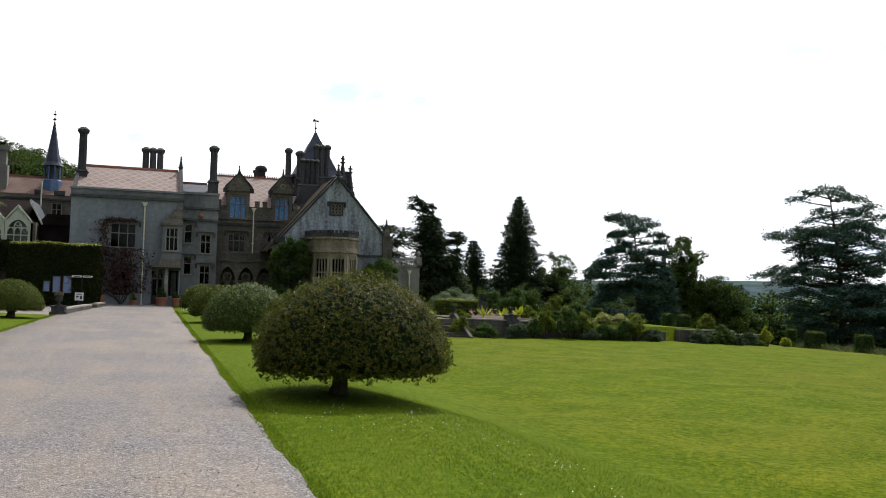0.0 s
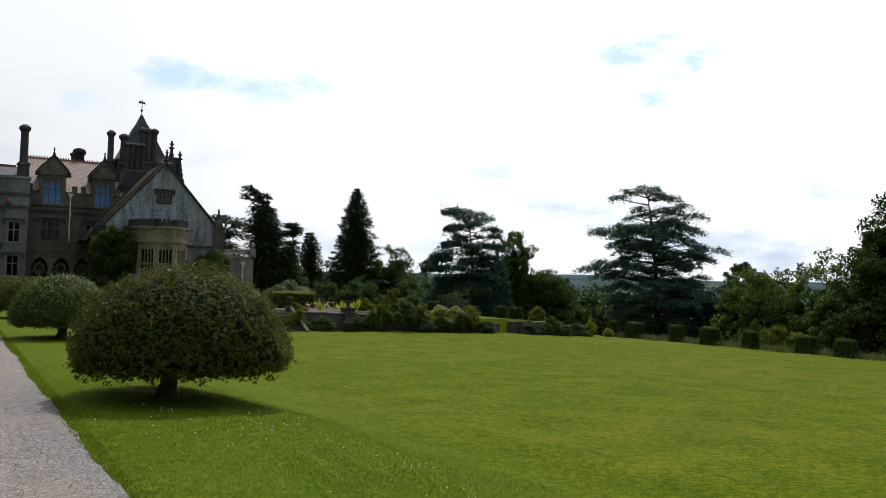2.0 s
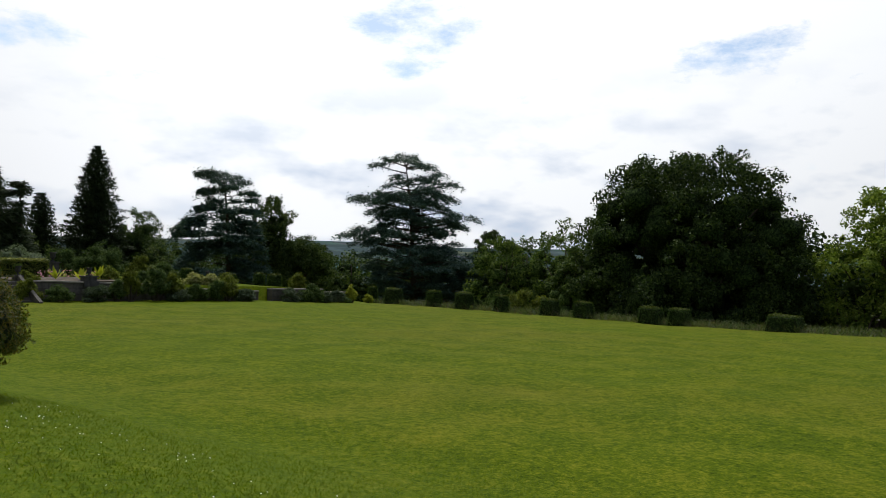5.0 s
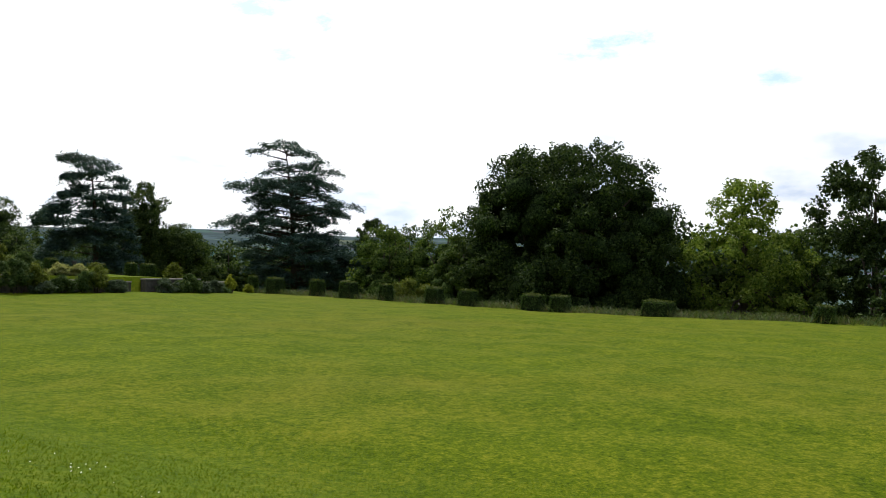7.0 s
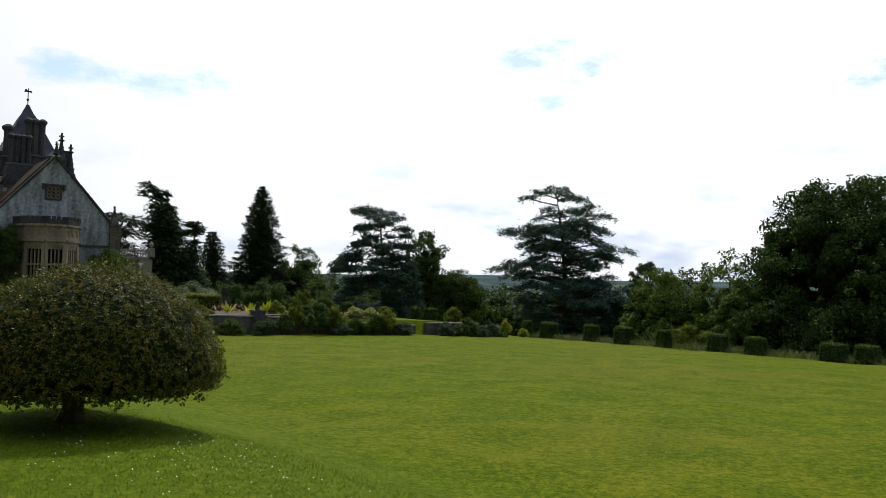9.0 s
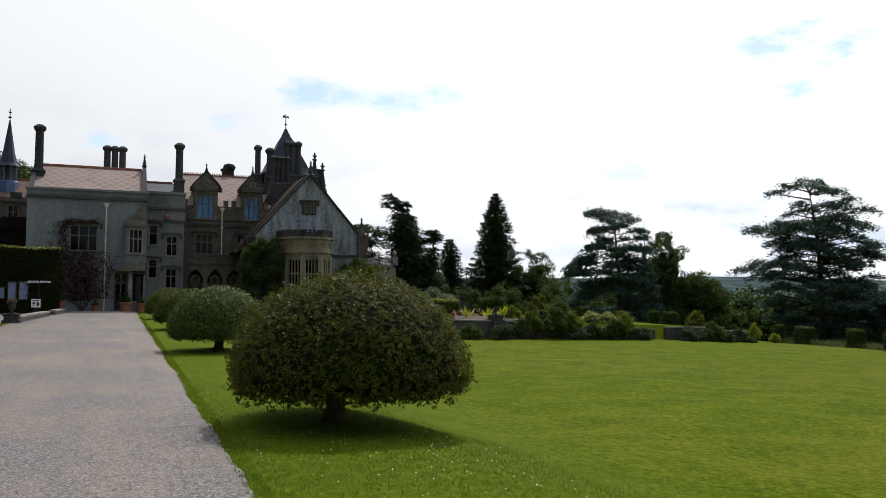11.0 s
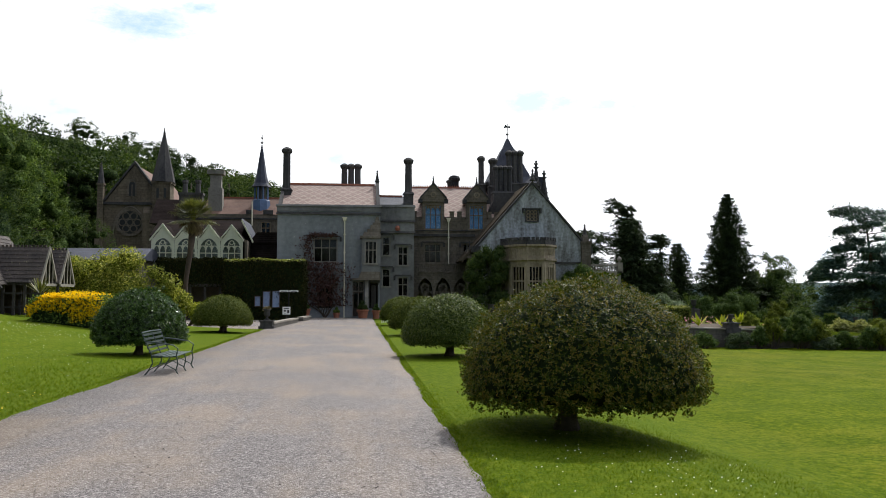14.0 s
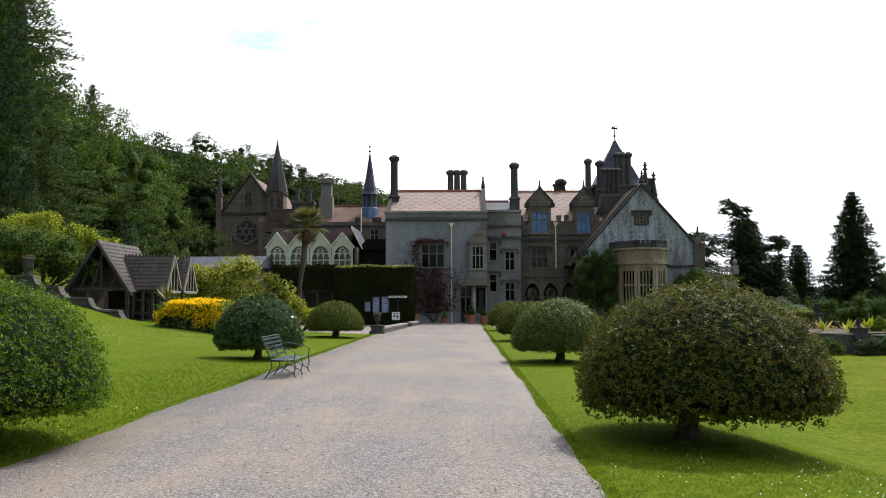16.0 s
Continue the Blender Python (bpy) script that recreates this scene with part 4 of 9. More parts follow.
part("buttress", Geo().slab([(-0.75, 0), (-0.75, 1.6), (-0.3, 2.86), (-0.02, 2.86), (-0.02, 0)], "x", 0.62, 0.86), M["stone_pale"], oriel, "sloping pale stone buttress")
part("lintel", Geo().box(-0.5, 0.62, -0.26, -0.053, 2.86, 3.0).box(0.9, 1.76, -0.26, -0.02, 2.68, 2.86), M["stone_dark"], oriel)
window(0.98, 1.55, 0.6, 2.6, 61.93, 1, True, "stone_pale", False)
hpart("window_backing", Geo().box(0.9, 1.62, 62.0 - 0.02, 62.0 - 0.005, 0.55, 2.65), M["inside"])
chimney(-5.62, 65.0, 8.6, 13.4, 0.62)
chimney(-0.6, 71.5, 9.6, 13.25, 0.58, 0.3, 3, 0.0)

# the narrow range beside it
holes_b = [(1.92, 2.57, 4.85, 6.3), (1.92, 2.57, 2.45, 3.8), (3.12, 3.96, 4.1, 5.55), (3.12, 3.96, 1.72, 3.15)]
hpart("side_wall", Geo().box(3.98, 4.38, 63.4, 70, 0, 6.7), M["render_grey"])
hpart("side_wall", Geo().box(1.72, 3.98, 69.6, 70, 0, 8.6), M["render_grey"])
hpart("range_wall", Geo().wall(1.72, 4.38, 0, 6.7, 63, 63.4, holes_b), M["render_dark"], "narrow grey rendered range with hooded windows")
hpart("range_parapet", Geo().box(1.72, 4.42, 62.94, 63.36, 6.7, 7.45, (0, 0.1)).box(1.72, 4.44, 63.05, 63.5, 7.45, 8.6).box(1.72, 4.5, 62.95, 63.55, 8.6, 8.78, (0.03, 0.04)), M["render_dark"], "plain stepped parapet of the range")
hpart("string_course", Geo().box(1.80, 4.5, 62.82, 63.0, 6.55, 6.7, (0.02, 0.05)), M["stone_dark"])
hpart("string_course", Geo().box(1.85, 4.5, 62.86, 63.1, 7.45, 7.6, (0.02, 0.05)), M["stone_dark"])
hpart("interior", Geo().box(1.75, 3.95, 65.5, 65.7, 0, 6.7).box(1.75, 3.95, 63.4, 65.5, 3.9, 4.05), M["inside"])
for a, b, c, d, n in ((1.92, 2.57, 4.85, 6.3, 1), (1.92, 2.57, 2.45, 3.8, 1), (3.12, 3.96, 4.1, 5.55, 2), (3.12, 3.96, 1.72, 3.15, 2)):
    window(a, b, c, d, 63, n, True, "stone_pale")
hpart("range_roof", Geo().slab([(64.0, 8.6), (67.0, 9.9), (70.0, 8.6)], "x", 1.75, 4.3), M["slate"], "small grey slate roof")
hpart("roof_ridge", Geo().box(1.75, 3.7, 66.9, 67.1, 9.82, 10.0), M["cresting"])
hpart("wall_plaque", Geo().lathe(3.1, 62.83, [(0.15, 6.75), (0.2, 6.95), (0.12, 7.12)], 10), M["cresting"], "small red carved plaque")
chimney(4.06, 65, 8.6, 12.75, 0.60)

# the recessed range with dormers and arcade
D1, D2 = (5.25, 7.08), (8.9, 10.6)
holes_c = [(5.44, 6.82, 4.45, 5.95), (8.6, 9.4, 4.45, 5.95), (5.48, 6.85, 7.2, 9.15), (9.14, 10.35, 7.2, 9.15)]
g = Geo().wall(4.38, 12.0, 0, 8.0, 66, 66.4, [(h[0], h[1], h[2], min(h[3], 8.0)) for h in holes_c])
hpart("side_wall", Geo().box(4.38, 12.0, 75.6, 76, 0, 8.0), M["stone_brown"])
for (a, b), h in zip((D1, D2), holes_c[2:]):
    g.wall(a, b, 8.0, 9.4, 66, 66.4, [(h[0], h[1], 8.0, h[3])])
hpart("recessed_wall", g, M["stone_brown"], "brown weathered stone wall with carved bands")
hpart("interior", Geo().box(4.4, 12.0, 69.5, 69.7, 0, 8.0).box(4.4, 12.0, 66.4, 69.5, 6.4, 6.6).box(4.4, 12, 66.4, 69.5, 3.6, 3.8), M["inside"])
g = Geo()
for k in range(12):   # battlements between the dormers
    x = 4.45 + k * 0.62
    if not any(a - 0.3 < x < b for a, b in (D1, D2)):
        hpart("merlon", Geo().box(x, x + 0.34, 65.95, 66.3, 8.15, 8.55).box(x - 0.03, x + 0.37, 65.9, 66.34, 8.55, 8.63), M["stone_brown"])
for a, b in ((4.4, D1[0] - 0.13), (D1[1] + 0.13, D2[0] - 0.13), (D2[1] + 0.13, 12)):
    hpart("parapet", Geo().box(a, b, 65.95, 66.3, 8.0, 8.15), M["stone_brown"])
for (a, b), h in zip((D1, D2), holes_c[2:]):
    c = (a + b) / 2
    dorm = part("dormer", to_house(Geo().slab([(a - 0.12, 9.4), (b + 0.12, 9.4), (b + 0.12, 9.75), (c, 10.85), (a - 0.12, 9.75)], "y", 65.85, 66.4)), M["stone_brown"], house, "gabled stone dormer with a finial and a blue-blinded window")
    part("dormer_roof", to_house(Geo().slab([(a - 0.05, 9.4), (b + 0.05, 9.4), (c, 10.6)], "y", 66.4, 69.0)), M["tile_red"], dorm)
    for s_ in (-1, 1):
        part("coping", to_house(Geo().slab([(c + s_ * (b - a + 0.36) / 2, 9.62), (c, 10.86), (c, 11.0), (c + s_ * (b - a + 0.36) / 2, 9.78)], "y", 65.75, 66.5)), M["stone_dark"], dorm)
    part("carving", to_house(Geo().ring(c, 65.83, 9.98, 0.2, 0.05, 0.05, 14)), M["stone_warm"], dorm)
    part("kneeler", to_house(Geo().box(a - 0.3, a + 0.02, 65.8, 66.3, 9.3, 9.62)), M["stone_dark"], dorm)
    part("kneeler", to_house(Geo().box(b - 0.02, b + 0.3, 65.8, 66.3, 9.3, 9.62)), M["stone_dark"], dorm)
    gothic_finial(c, 3.95, 10.75, 0.75, dorm, r=0.13)
    part("blind", to_house(Geo().box(h[0] + 0.06, h[1] - 0.06, 66.235, 66.25, h[2] + 0.02, h[3] - 0.06)), M["blind_blue"], dorm, "drawn blue window blind")
    window(h[0], h[1], h[2], h[3], 66, 3, True, "stone_warm", False, parent=dorm, bar=0.05, t=0.06, pane="glass_clear")
    arc = Geo()
    for k in range(3):
        w0 = h[0] + 0.12 + (h[1] - h[0] - 0.24) * k / 3
        w1 = w0 + (h[1] - h[0] - 0.24) / 3
        arc.arch(w0 + 0.04, w1 - 0.04, h[3] - 0.55, h[3] - 0.2, h[3] - 0.1, 4.1, 4.2, 5)
    part("tracery", arc, M["stone_warm"], dorm)
hpart("main_roof", Geo().slab([(66.35, 8.2), (71.0, 11.25), (75.8, 8.1)], "x", 4.4, 12.6), M["tile_red"], "large roof of patterned red and buff tiles")
g = Geo().box(4.4, 12.6, 70.9, 71.1, 11.15, 11.3)
for k in range(40):
    g.box(4.45 + k * 0.2, 4.56 + k * 0.2, 70.96, 71.04, 11.3, 11.45, (0.03, 0.0))
hpart("ridge_cresting", g, M["cresting"], "pierced terracotta ridge cresting")
hpart("string_course", Geo().box(4.4, 9.6, 65.85, 65.997, 6.55, 6.75), M["stone_dark"])
hpart("string_course", Geo().box(4.4, 9.6, 65.9, 65.997, 7.0, 7.08), M["stone_dark"])
window(5.44, 6.82, 4.45, 5.95, 66, 3, True, "stone_brown", True)
window(8.6, 9.4, 4.45, 5.95, 66, 2, True, "stone_brown", True)
drain_pipe(7.42, 66, 4.2, 7.9)
# arcade with a pierced balcony over it
g = Geo()
spans = ((4.75, 6.05), (6.2, 7.5), (7.65, 8.95))
for a, b in spans:
    g.arch(a, b, 1.7, 3.1, 3.55, 64.6, 65.0)
for a, b in ((4.4, 4.75), (6.05, 6.2), (7.5, 7.65), (8.95, 9.4)):
    g.box(a, b, 64.6, 65.0, 0, 3.55)
hpart("arcade", g, M["stone_brown"], "stone arcade of pointed arches with tracery")
for a, b in spans:
    c, h = (a + b) / 2, (b - a) / 2
    tr = part("tracery", Geo().box(c - 0.05, c + 0.05, 2.72, 2.86, 0.3, 2.0).arch(a, c - 0.05, 1.35, 2.0, 2.08, 2.74, 2.84, 6).arch(c + 0.05, b, 1.35, 2.0, 2.08, 2.74, 2.84, 6), M["stone_brown"], house)
    part("roundel", Geo().ring(c, 2.8, 2.35, 0.32, 0.045, 0.06, 20), M["stone_brown"], tr)
    for k in range(4):
        part("foil", Geo().ring(c + 0.15 * math.cos(k * math.pi / 2), 2.8, 2.35 + 0.15 * math.sin(k * math.pi / 2), 0.12, 0.025, 0.05, 12), M["stone_brown"], tr)
g = Geo().box(4.4, 9.4, 64.5, 66.0, 3.55, 3.68).box(4.4, 9.4, 64.55, 64.75, 4.15, 4.28)
for k in range(26):
    g.box(4.45 + k * 0.19, 4.55 + k * 0.19, 64.6, 64.7, 3.68, 4.15)
hpart("balcony", g, M["stone_brown"], "balcony with a pierced stone parapet")
chimney(10.82, 70.5, 10.3, 14.0, 0.52)
ch = Geo().box(8.25, 8.95, 71.5, 72.2, 10.8, 11.9).lathe(8.6, 71.85, [(0.36, 11.9), (0.5, 12.0), (0.54, 12.2), (0.42, 12.4), (0.2, 12.48)], 10).lathe(8.2, 71.85, [(0.22, 11.2), (0.24, 11.75), (0.34, 11.85), (0.34, 12.0), (0.12, 12.1)], 8)
hpart("chimney_cap", ch, M["stone_dark"], "squat capped chimney behind the ridge")

# the gabled drawing-room wing
XL, XR, XC, ZE, ZA = 9.35, 17.75, 13.56, 5.6, 10.45
g = Geo().slab([(XL, 0), (XR, 0), (XR, ZE), (XC, ZA), (XL, ZE)], "y", 62, 62.45)
hpart("gable_wall", g, M["gable_render"], "tall gable wall with pale streaked render")
hpart("wing_side", Geo().box(XL, XL + 0.4, 62.45, 74, 0, ZE), M["stone_brown"])
hpart("wing_side", Geo().box(XR - 0.4, XR, 62.45, 74, 0, ZE), M["stone_brown"])
hpart("gable_roof", Geo().slab([(XL - 1.35, ZE - 1.15), (XL - 1.2, ZE - 1.3), (XC - 0.3, ZA - 0.35), (XR + 0.05, ZE - 0.35), (XR + 0.25, ZE - 0.25), (XC - 0.3, ZA + 0.05)], "y", 62.52, 76), M["tile_gable"], "steep brown-tiled roof")
cop = Geo()
for sx in (-1, 1):
    foot = XL - 0.3 if sx < 0 else XR + 0.3
    cop.slab([(foot, ZE - 0.28), (XC, ZA + 0.02), (XC, ZA + 0.22), (foot, ZE - 0.08)], "y", 61.86, 62.5)
cop.box(XL - 0.55, XL + 0.1, 61.8, 62.5, ZE - 0.55, ZE - 0.05).box(XR - 0.1, XR + 0.55, 61.8, 62.5, ZE - 0.55, ZE - 0.05)
hpart("gable_coping", cop, M["stone_dark"], "dark moulded gable coping")
gothic_finial(XC, -0.15, ZA + 0.2, 0.95, house, r=0.2)
hpart("string_course", Geo().box(XL - 0.1, 11.4, 61.86, 61.998, 4.2, 4.36), M["stone_dark"])
hpart("string_course", Geo().box(15.3, XR + 0.15, 61.86, 61.998, 4.2, 4.36), M["stone_dark"])
q = Geo().box(-0.55, 0.55, -0.12, -0.004, -0.5, -0.42).box(-0.55, 0.55, -0.12, -0.004, 0.42, 0.5).box(-0.55, -0.45, -0.12, -0.004, -0.42, 0.42).box(0.45, 0.55, -0.12, -0.004, -0.42, 0.42)
q.box(-0.75, 0.75, -0.18, -0.004, 0.5, 0.6).box(-0.75, -0.62, -0.18, -0.004, 0.2, 0.5).box(0.62, 0.75, -0.18, -0.004, 0.2, 0.5)
q.v = [(x + XC - 0.05, y, z + 7.95) for x, y, z in q.v]
quat = part("gable_panel", q, M["stone_dark"], house, "square carved quatrefoil panel")
for i in range(3):
    for j in range(3):
        part("foil", Geo().ring(XC - 0.05 + (i - 1) * 0.28, -0.05, 7.95 + (j - 1) * 0.27, 0.13, 0.03, 0.04, 12), M["stone_warm"], quat)
part("backing", Geo().box(XC - 0.5, XC + 0.4, -0.02, -0.006, 7.53, 8.37), M["stone_dark"], quat)
# corner pier and cross of the right foot of the gable
hpart("corner_pier", Geo().box(XR - 0.35, XR + 0.4, 61.7, 62.6, 0, 5.8).box(XR - 0.42, XR + 0.47, 61.63, 62.67, 5.8, 5.95).box(XR - 0.25, XR + 0.3, 61.8, 62.5, 5.95, 6.5, (0.12, 0.12)), M["stone_brown"])
gothic_finial(XR + 0.02, 0.15, 6.4, 0.95, house, r=0.2)
# gableted buttresses down the shaded side
for k, yb in enumerate((62.8, 64.4)):
    b = Geo().box(XL - 0.75 + 0.1 * k, XL - 0.02, yb - 0.3, yb + 0.3, 0, 4.6).slab([(yb - 0.38, 4.6), (yb + 0.38, 4.6), (yb, 5.35)], "x", XL - 0.85 + 0.1 * k, XL - 0.02)
    hpart("buttress", b, M["stone_brown"])
    gothic_finial(XL - 0.62, yb - 62, 5.2, 0.8, house, r=0.1)

# the rounded bay
bx, by, R = 13.2, 62.0, 2.12
N = 5
ang = [math.pi + math.pi * k / N for k in range(N + 1)]
rim = [(bx + R * math.cos(a), by + 1.35 * R * math.sin(a)) for a in ang]
bay = part("bay_window", to_house(Geo()), M["stone_bay"], house, "rounded limestone bay window with a battlemented top")
g = Geo()
for (x0, y0), (x1, y1) in zip(rim, rim[1:]):
    def lerp(u, out=0.0, x0=x0, y0=y0, x1=x1, y1=y1):
        dx, dy = x1 - x0, y1 - y0
        L = math.hypot(dx, dy)
        return (x0 + dx * u + dy / L * out, y0 + dy * u - dx / L * out - 62)

    def seg(geo, u0, u1, o0, o1, z0, z1, lerp=lerp):
        a, b, c, d = lerp(u0, o0), lerp(u1, o0), lerp(u1, o1), lerp(u0, o1)
        geo.add([(*p, z0) for p in (a, b, c, d)] + [(*p, z1) for p in (a, b, c, d)], [(0, 3, 2, 1), (4, 5, 6, 7), (0, 1, 5, 4), (1, 2, 6, 5), (2, 3, 7, 6), (3, 0, 4, 7)])
    seg(g, 0, 1, 0.0, -0.35, 0, 1.0)
    seg(g, 0, 1, 0.0, -0.35, 4.1, 5.4)
    for nm, u0, u1, o0, o1, za, zb in (("string_course", 0, 1, 0.14, 0.002, 4.35, 4.5), ("cornice", 0, 1, 0.16, -0.1, 5.4, 5.55), ("pier", 0, 0.15, 0.06, -0.35, 1.0, 4.1), ("pier", 0.85, 1, 0.06, -0.35, 1.0, 4.1)):
        pc = Geo()
        seg(pc, u0, u1, o0, o1, za, zb)
        part(nm, pc, M["stone_bay"], bay)
    pane = Geo()
    seg(pane, 0.15, 0.85, -0.18, -0.2, 1.0, 4.1)
    part("pane", pane, M["glass"], bay)
    for u in (0.325, 0.5, 0.675):
        mg = Geo()
        seg(mg, u - 0.024, u + 0.024, -0.03, -0.17, 1.0, 4.1)
        part("mullion", mg, M["stone_bay"], bay)
    for za, zb in ((2.75, 2.87), (3.85, 4.1)):
        tg = Geo()
        seg(tg, 0.15, 0.85, -0.05, -0.16, za, zb)
        part("transom", tg, M["stone_bay"], bay)
    for k in range(9):
        pg = Geo()
        seg(pg, 0.05 + k * 0.105, 0.075 + k * 0.105, 0.03, 0.002, 4.75, 5.2)
        part("panel_rib", pg, M["stone_bay"], bay)
    for k in range(4):
        mg = Geo()
        seg(mg, 0.05 + k * 0.25, 0.19 + k * 0.25, 0.1, -0.2, 5.88, 6.08)
        part("merlon", mg, M["stone_dark"], bay)
    rg = Geo()
    seg(rg, 0, 1, 0.06, -0.15, 5.545, 5.88)
    part("parapet", rg, M["stone_dark"], bay)
bay.data = mesh_of("bay_window", g, M["stone_bay"])
part("bay_roof", Geo().add([(x, y - 62, 5.6) for x, y in rim] + [(x, y - 62, 5.5) for x, y in rim], [tuple(range(N + 1)), tuple(range(N + 1, 2 * N + 2))[::-1]]), M["lead"], bay)
# dark sheet added behind the bay's glass for its unlit room
part("bay_dark_backing", Geo().box(bx - R + 0.6, bx + R - 0.6, -0.9, -0.85, 0.2, 4.1), M["inside"], bay)

# tower, pyramid roof, chimneys and pinnacles behind the gable
tower = part("tower", to_house(Geo().box(11.3, 15.9, 70, 74.6, 0, 11.4).box(11.15, 16.05, 69.85, 74.75, 11.4, 11.65)), M["stone_dark"], house, "dark stone tower with a slate pyramid roof and weathervane")
part("tower_roof", to_house(Geo().lathe(13.5, 72.3, [(3.25, 11.65), (2.5, 12.3), (0.95, 14.75), (0.55, 15.25), (0.12, 16.0)], 4, math.pi / 4)), M["slate"], tower, "blue-grey slate pyramid roof")
vane = part("weathervane", to_house(Geo().tube([(13.5, 72.3, 15.9), (13.5, 72.3, 17.35)], 0.035, 6).lathe(13.5, 72.3, [(0.03, 16.3), (0.13, 16.42), (0.03, 16.54)], 8)), M["iron"], tower)
part("arrow", to_house(Geo().slab([(13.2, 17.0), (13.5, 17.06), (13.8, 16.98), (13.72, 17.2), (13.52, 17.14), (13.3, 17.3)], "y", 72.28, 72.32)), M["iron"], vane)
chimney(12.23, 67.6, 9.6, 12.7, 0.40, 0.26, 4, 0.0, waist=0.25)
chimney(11.65, 69.2, 10.0, 13.6, 0.62, 0.35)
chimney(13.75, 70.2, 8.5, 14.5, 0.50, 0.34, 3, 0.0, waist=0.50)
flare = Geo().slab([(10.3, 6.2), (10.85, 8.7), (11.3, 9.6), (11.36, 10.3), (13.1, 10.3), (13.2, 9.6), (13.9, 8.4), (13.9, 6.2)], "y", 66.9, 68.6)
hpart("chimney_breast", flare, M["stone_dark"], "flared sooty chimney breast")
for px, py, zz, hh in ((16.1, 72, 11.3, 2.7), (16.95, 72.5, 10.4, 2.8)):
    pin = part("turret", to_house(Geo().box(px - 0.32, px + 0.32, py - 0.32, py + 0.32, 4.5, zz).box(px - 0.4, px + 0.4, py - 0.4, py + 0.4, zz - 0.1, zz + 0.06)), M["stone_dark"], house)
    gothic_finial(px, py - 62, zz, hh, pin, r=0.38)
hpart("rear_roof", Geo().slab([(14.8, 9.0), (17.4, 9.0), (17.0, 12.7), (14.8, 12.7)], "y", 73, 74.4), M["slate"])

# the low balustraded porch at the far corner
porch = part("garden_porch", to_house(Geo().wall(18.1, 22.6, 0, 3.7, 68, 68.4, [(19.3, 20.6, 0.2, 2.0)]).arch(19.3, 20.6, 2.0, 2.75, 2.76, 68.0, 68.38).box(22.2, 22.6, 68.4, 73, 0, 3.7).box(17.8, 18.1, 68, 73, 0, 3.7)), M["stone_pale"], house, "low balustraded stone porch with an arched opening")
for k in range(20):
    part("baluster", to_house(Geo().lathe(18.3 + k * 0.21, 68.15, [(0.05, 3.85), (0.075, 4.0), (0.04, 4.2), (0.05, 4.3)], 6)), M["stone_pale"], porch)
part("coping", to_house(Geo().box(18.0, 22.7, 67.9, 68.45, 3.7, 3.85).box(18.0, 22.7, 67.98, 68.35, 4.3, 4.45)), M["stone_pale"], porch)
part("finial", to_house(Geo().box(22.3, 22.75, 67.9, 68.4, 3.7, 4.6).lathe(22.52, 68.15, [(0.1, 4.6), (0.08, 4.68), (0.2, 4.85), (0.2, 4.95), (0.08, 5.12), (0.02, 5.18)], 10)), M["stone_pale"], porch)
part("porch_inside", to_house(Geo().box(18.2, 22.2, 70, 70.1, 0, 3.7)), M["inside"], porch)
part("porch_ceiling", to_house(Geo().box(18.1, 22.2, 68.4, 73, 3.5, 3.68)), M["lead"], porch)
drain_pipe(21.6, 68, 0.0, 3.2, porch)

# the rear range, fleche and stacks
rear = part("rear_range", to_house(Geo().wall(-14.6, -6.0, 0, 9.4, 78, 78.4, [(-9.1, -8.2, 7.3, 8.7)])), M["stone_brown"], house, "rear stone range with a tiled roof")
part("parapet", to_house(Geo().box(-14.7, -5.9, 77.85, 78.3, 8.9, 9.05).box(-10.5, -9.9, 77.9, 78.35, 9.4, 9.8).box(-8.9, -8.0, 77.9, 78.35, 9.4, 9.8).box(-7.2, -6.1, 77.9, 78.35, 9.4, 9.8)), M["stone_dark"], rear)
part("rear_roof", to_house(Geo().slab([(78.3, 9.3), (81.2, 11.3), (84, 9.3)], "x", -14.6, -5.2)), M["tile_rear"], rear)
part("roof_ridge", to_house(Geo().box(-14.6, -5.2, 81.1, 81.3, 11.25, 11.4)), M["cresting"], rear)
window(-9.1, -8.2, 7.3, 8.7, 78, 2, True, "stone_warm", False, ("blind_blue", 0.3), parent=rear)
part("rear_inside", to_house(Geo().box(-14.5, -6.1, 79.4, 79.5, 5, 9.2)), M["inside"], rear)
part("vent_pipe", to_house(Geo().tube([(-9.9, 77.7, 8.3), (-9.9, 77.7, 10.6)], 0.07, 8)), M["pipe_paint"], rear)
fx, fy = -9.35, 80.0
fl = part("fleche", to_house(Geo().lathe(fx, fy, [(0.95, 9.6), (0.85, 10.9), (0.72, 11.0)], 8)), M["lead"], house, "slender slate fleche over a lead-clad bell turret")
part("bell_turret", to_house(Geo().lathe(fx, fy, [(0.42, 10.9), (0.42, 12.3)], 8)), M["stone_dark"], fl)
for k in range(8):
    a = 2 * math.pi * (k + 0.5) / 8
    part("post", to_house(Geo().tube([(fx + 0.66 * math.cos(a), fy + 0.66 * math.sin(a), 10.9), (fx + 0.66 * math.cos(a), fy + 0.66 * math.sin(a), 12.3)], 0.075, 6)), M["lead"], fl)
part("spire", to_house(Geo().lathe(fx, fy, [(0.98, 12.25), (0.72, 12.6), (0.5, 13.4), (0.05, 16.4)], 8)), M["slate"], fl)
part("spire_finial", to_house(Geo().tube([(fx, fy, 16.3), (fx, fy, 17.4)], 0.03, 6).lathe(fx, fy, [(0.03, 16.5), (0.15, 16.62), (0.03, 16.75)], 8).lathe(fx, fy, [(0.03, 17.0), (0.17, 17.1), (0.03, 17.15)], 8)), M["iron"], fl)
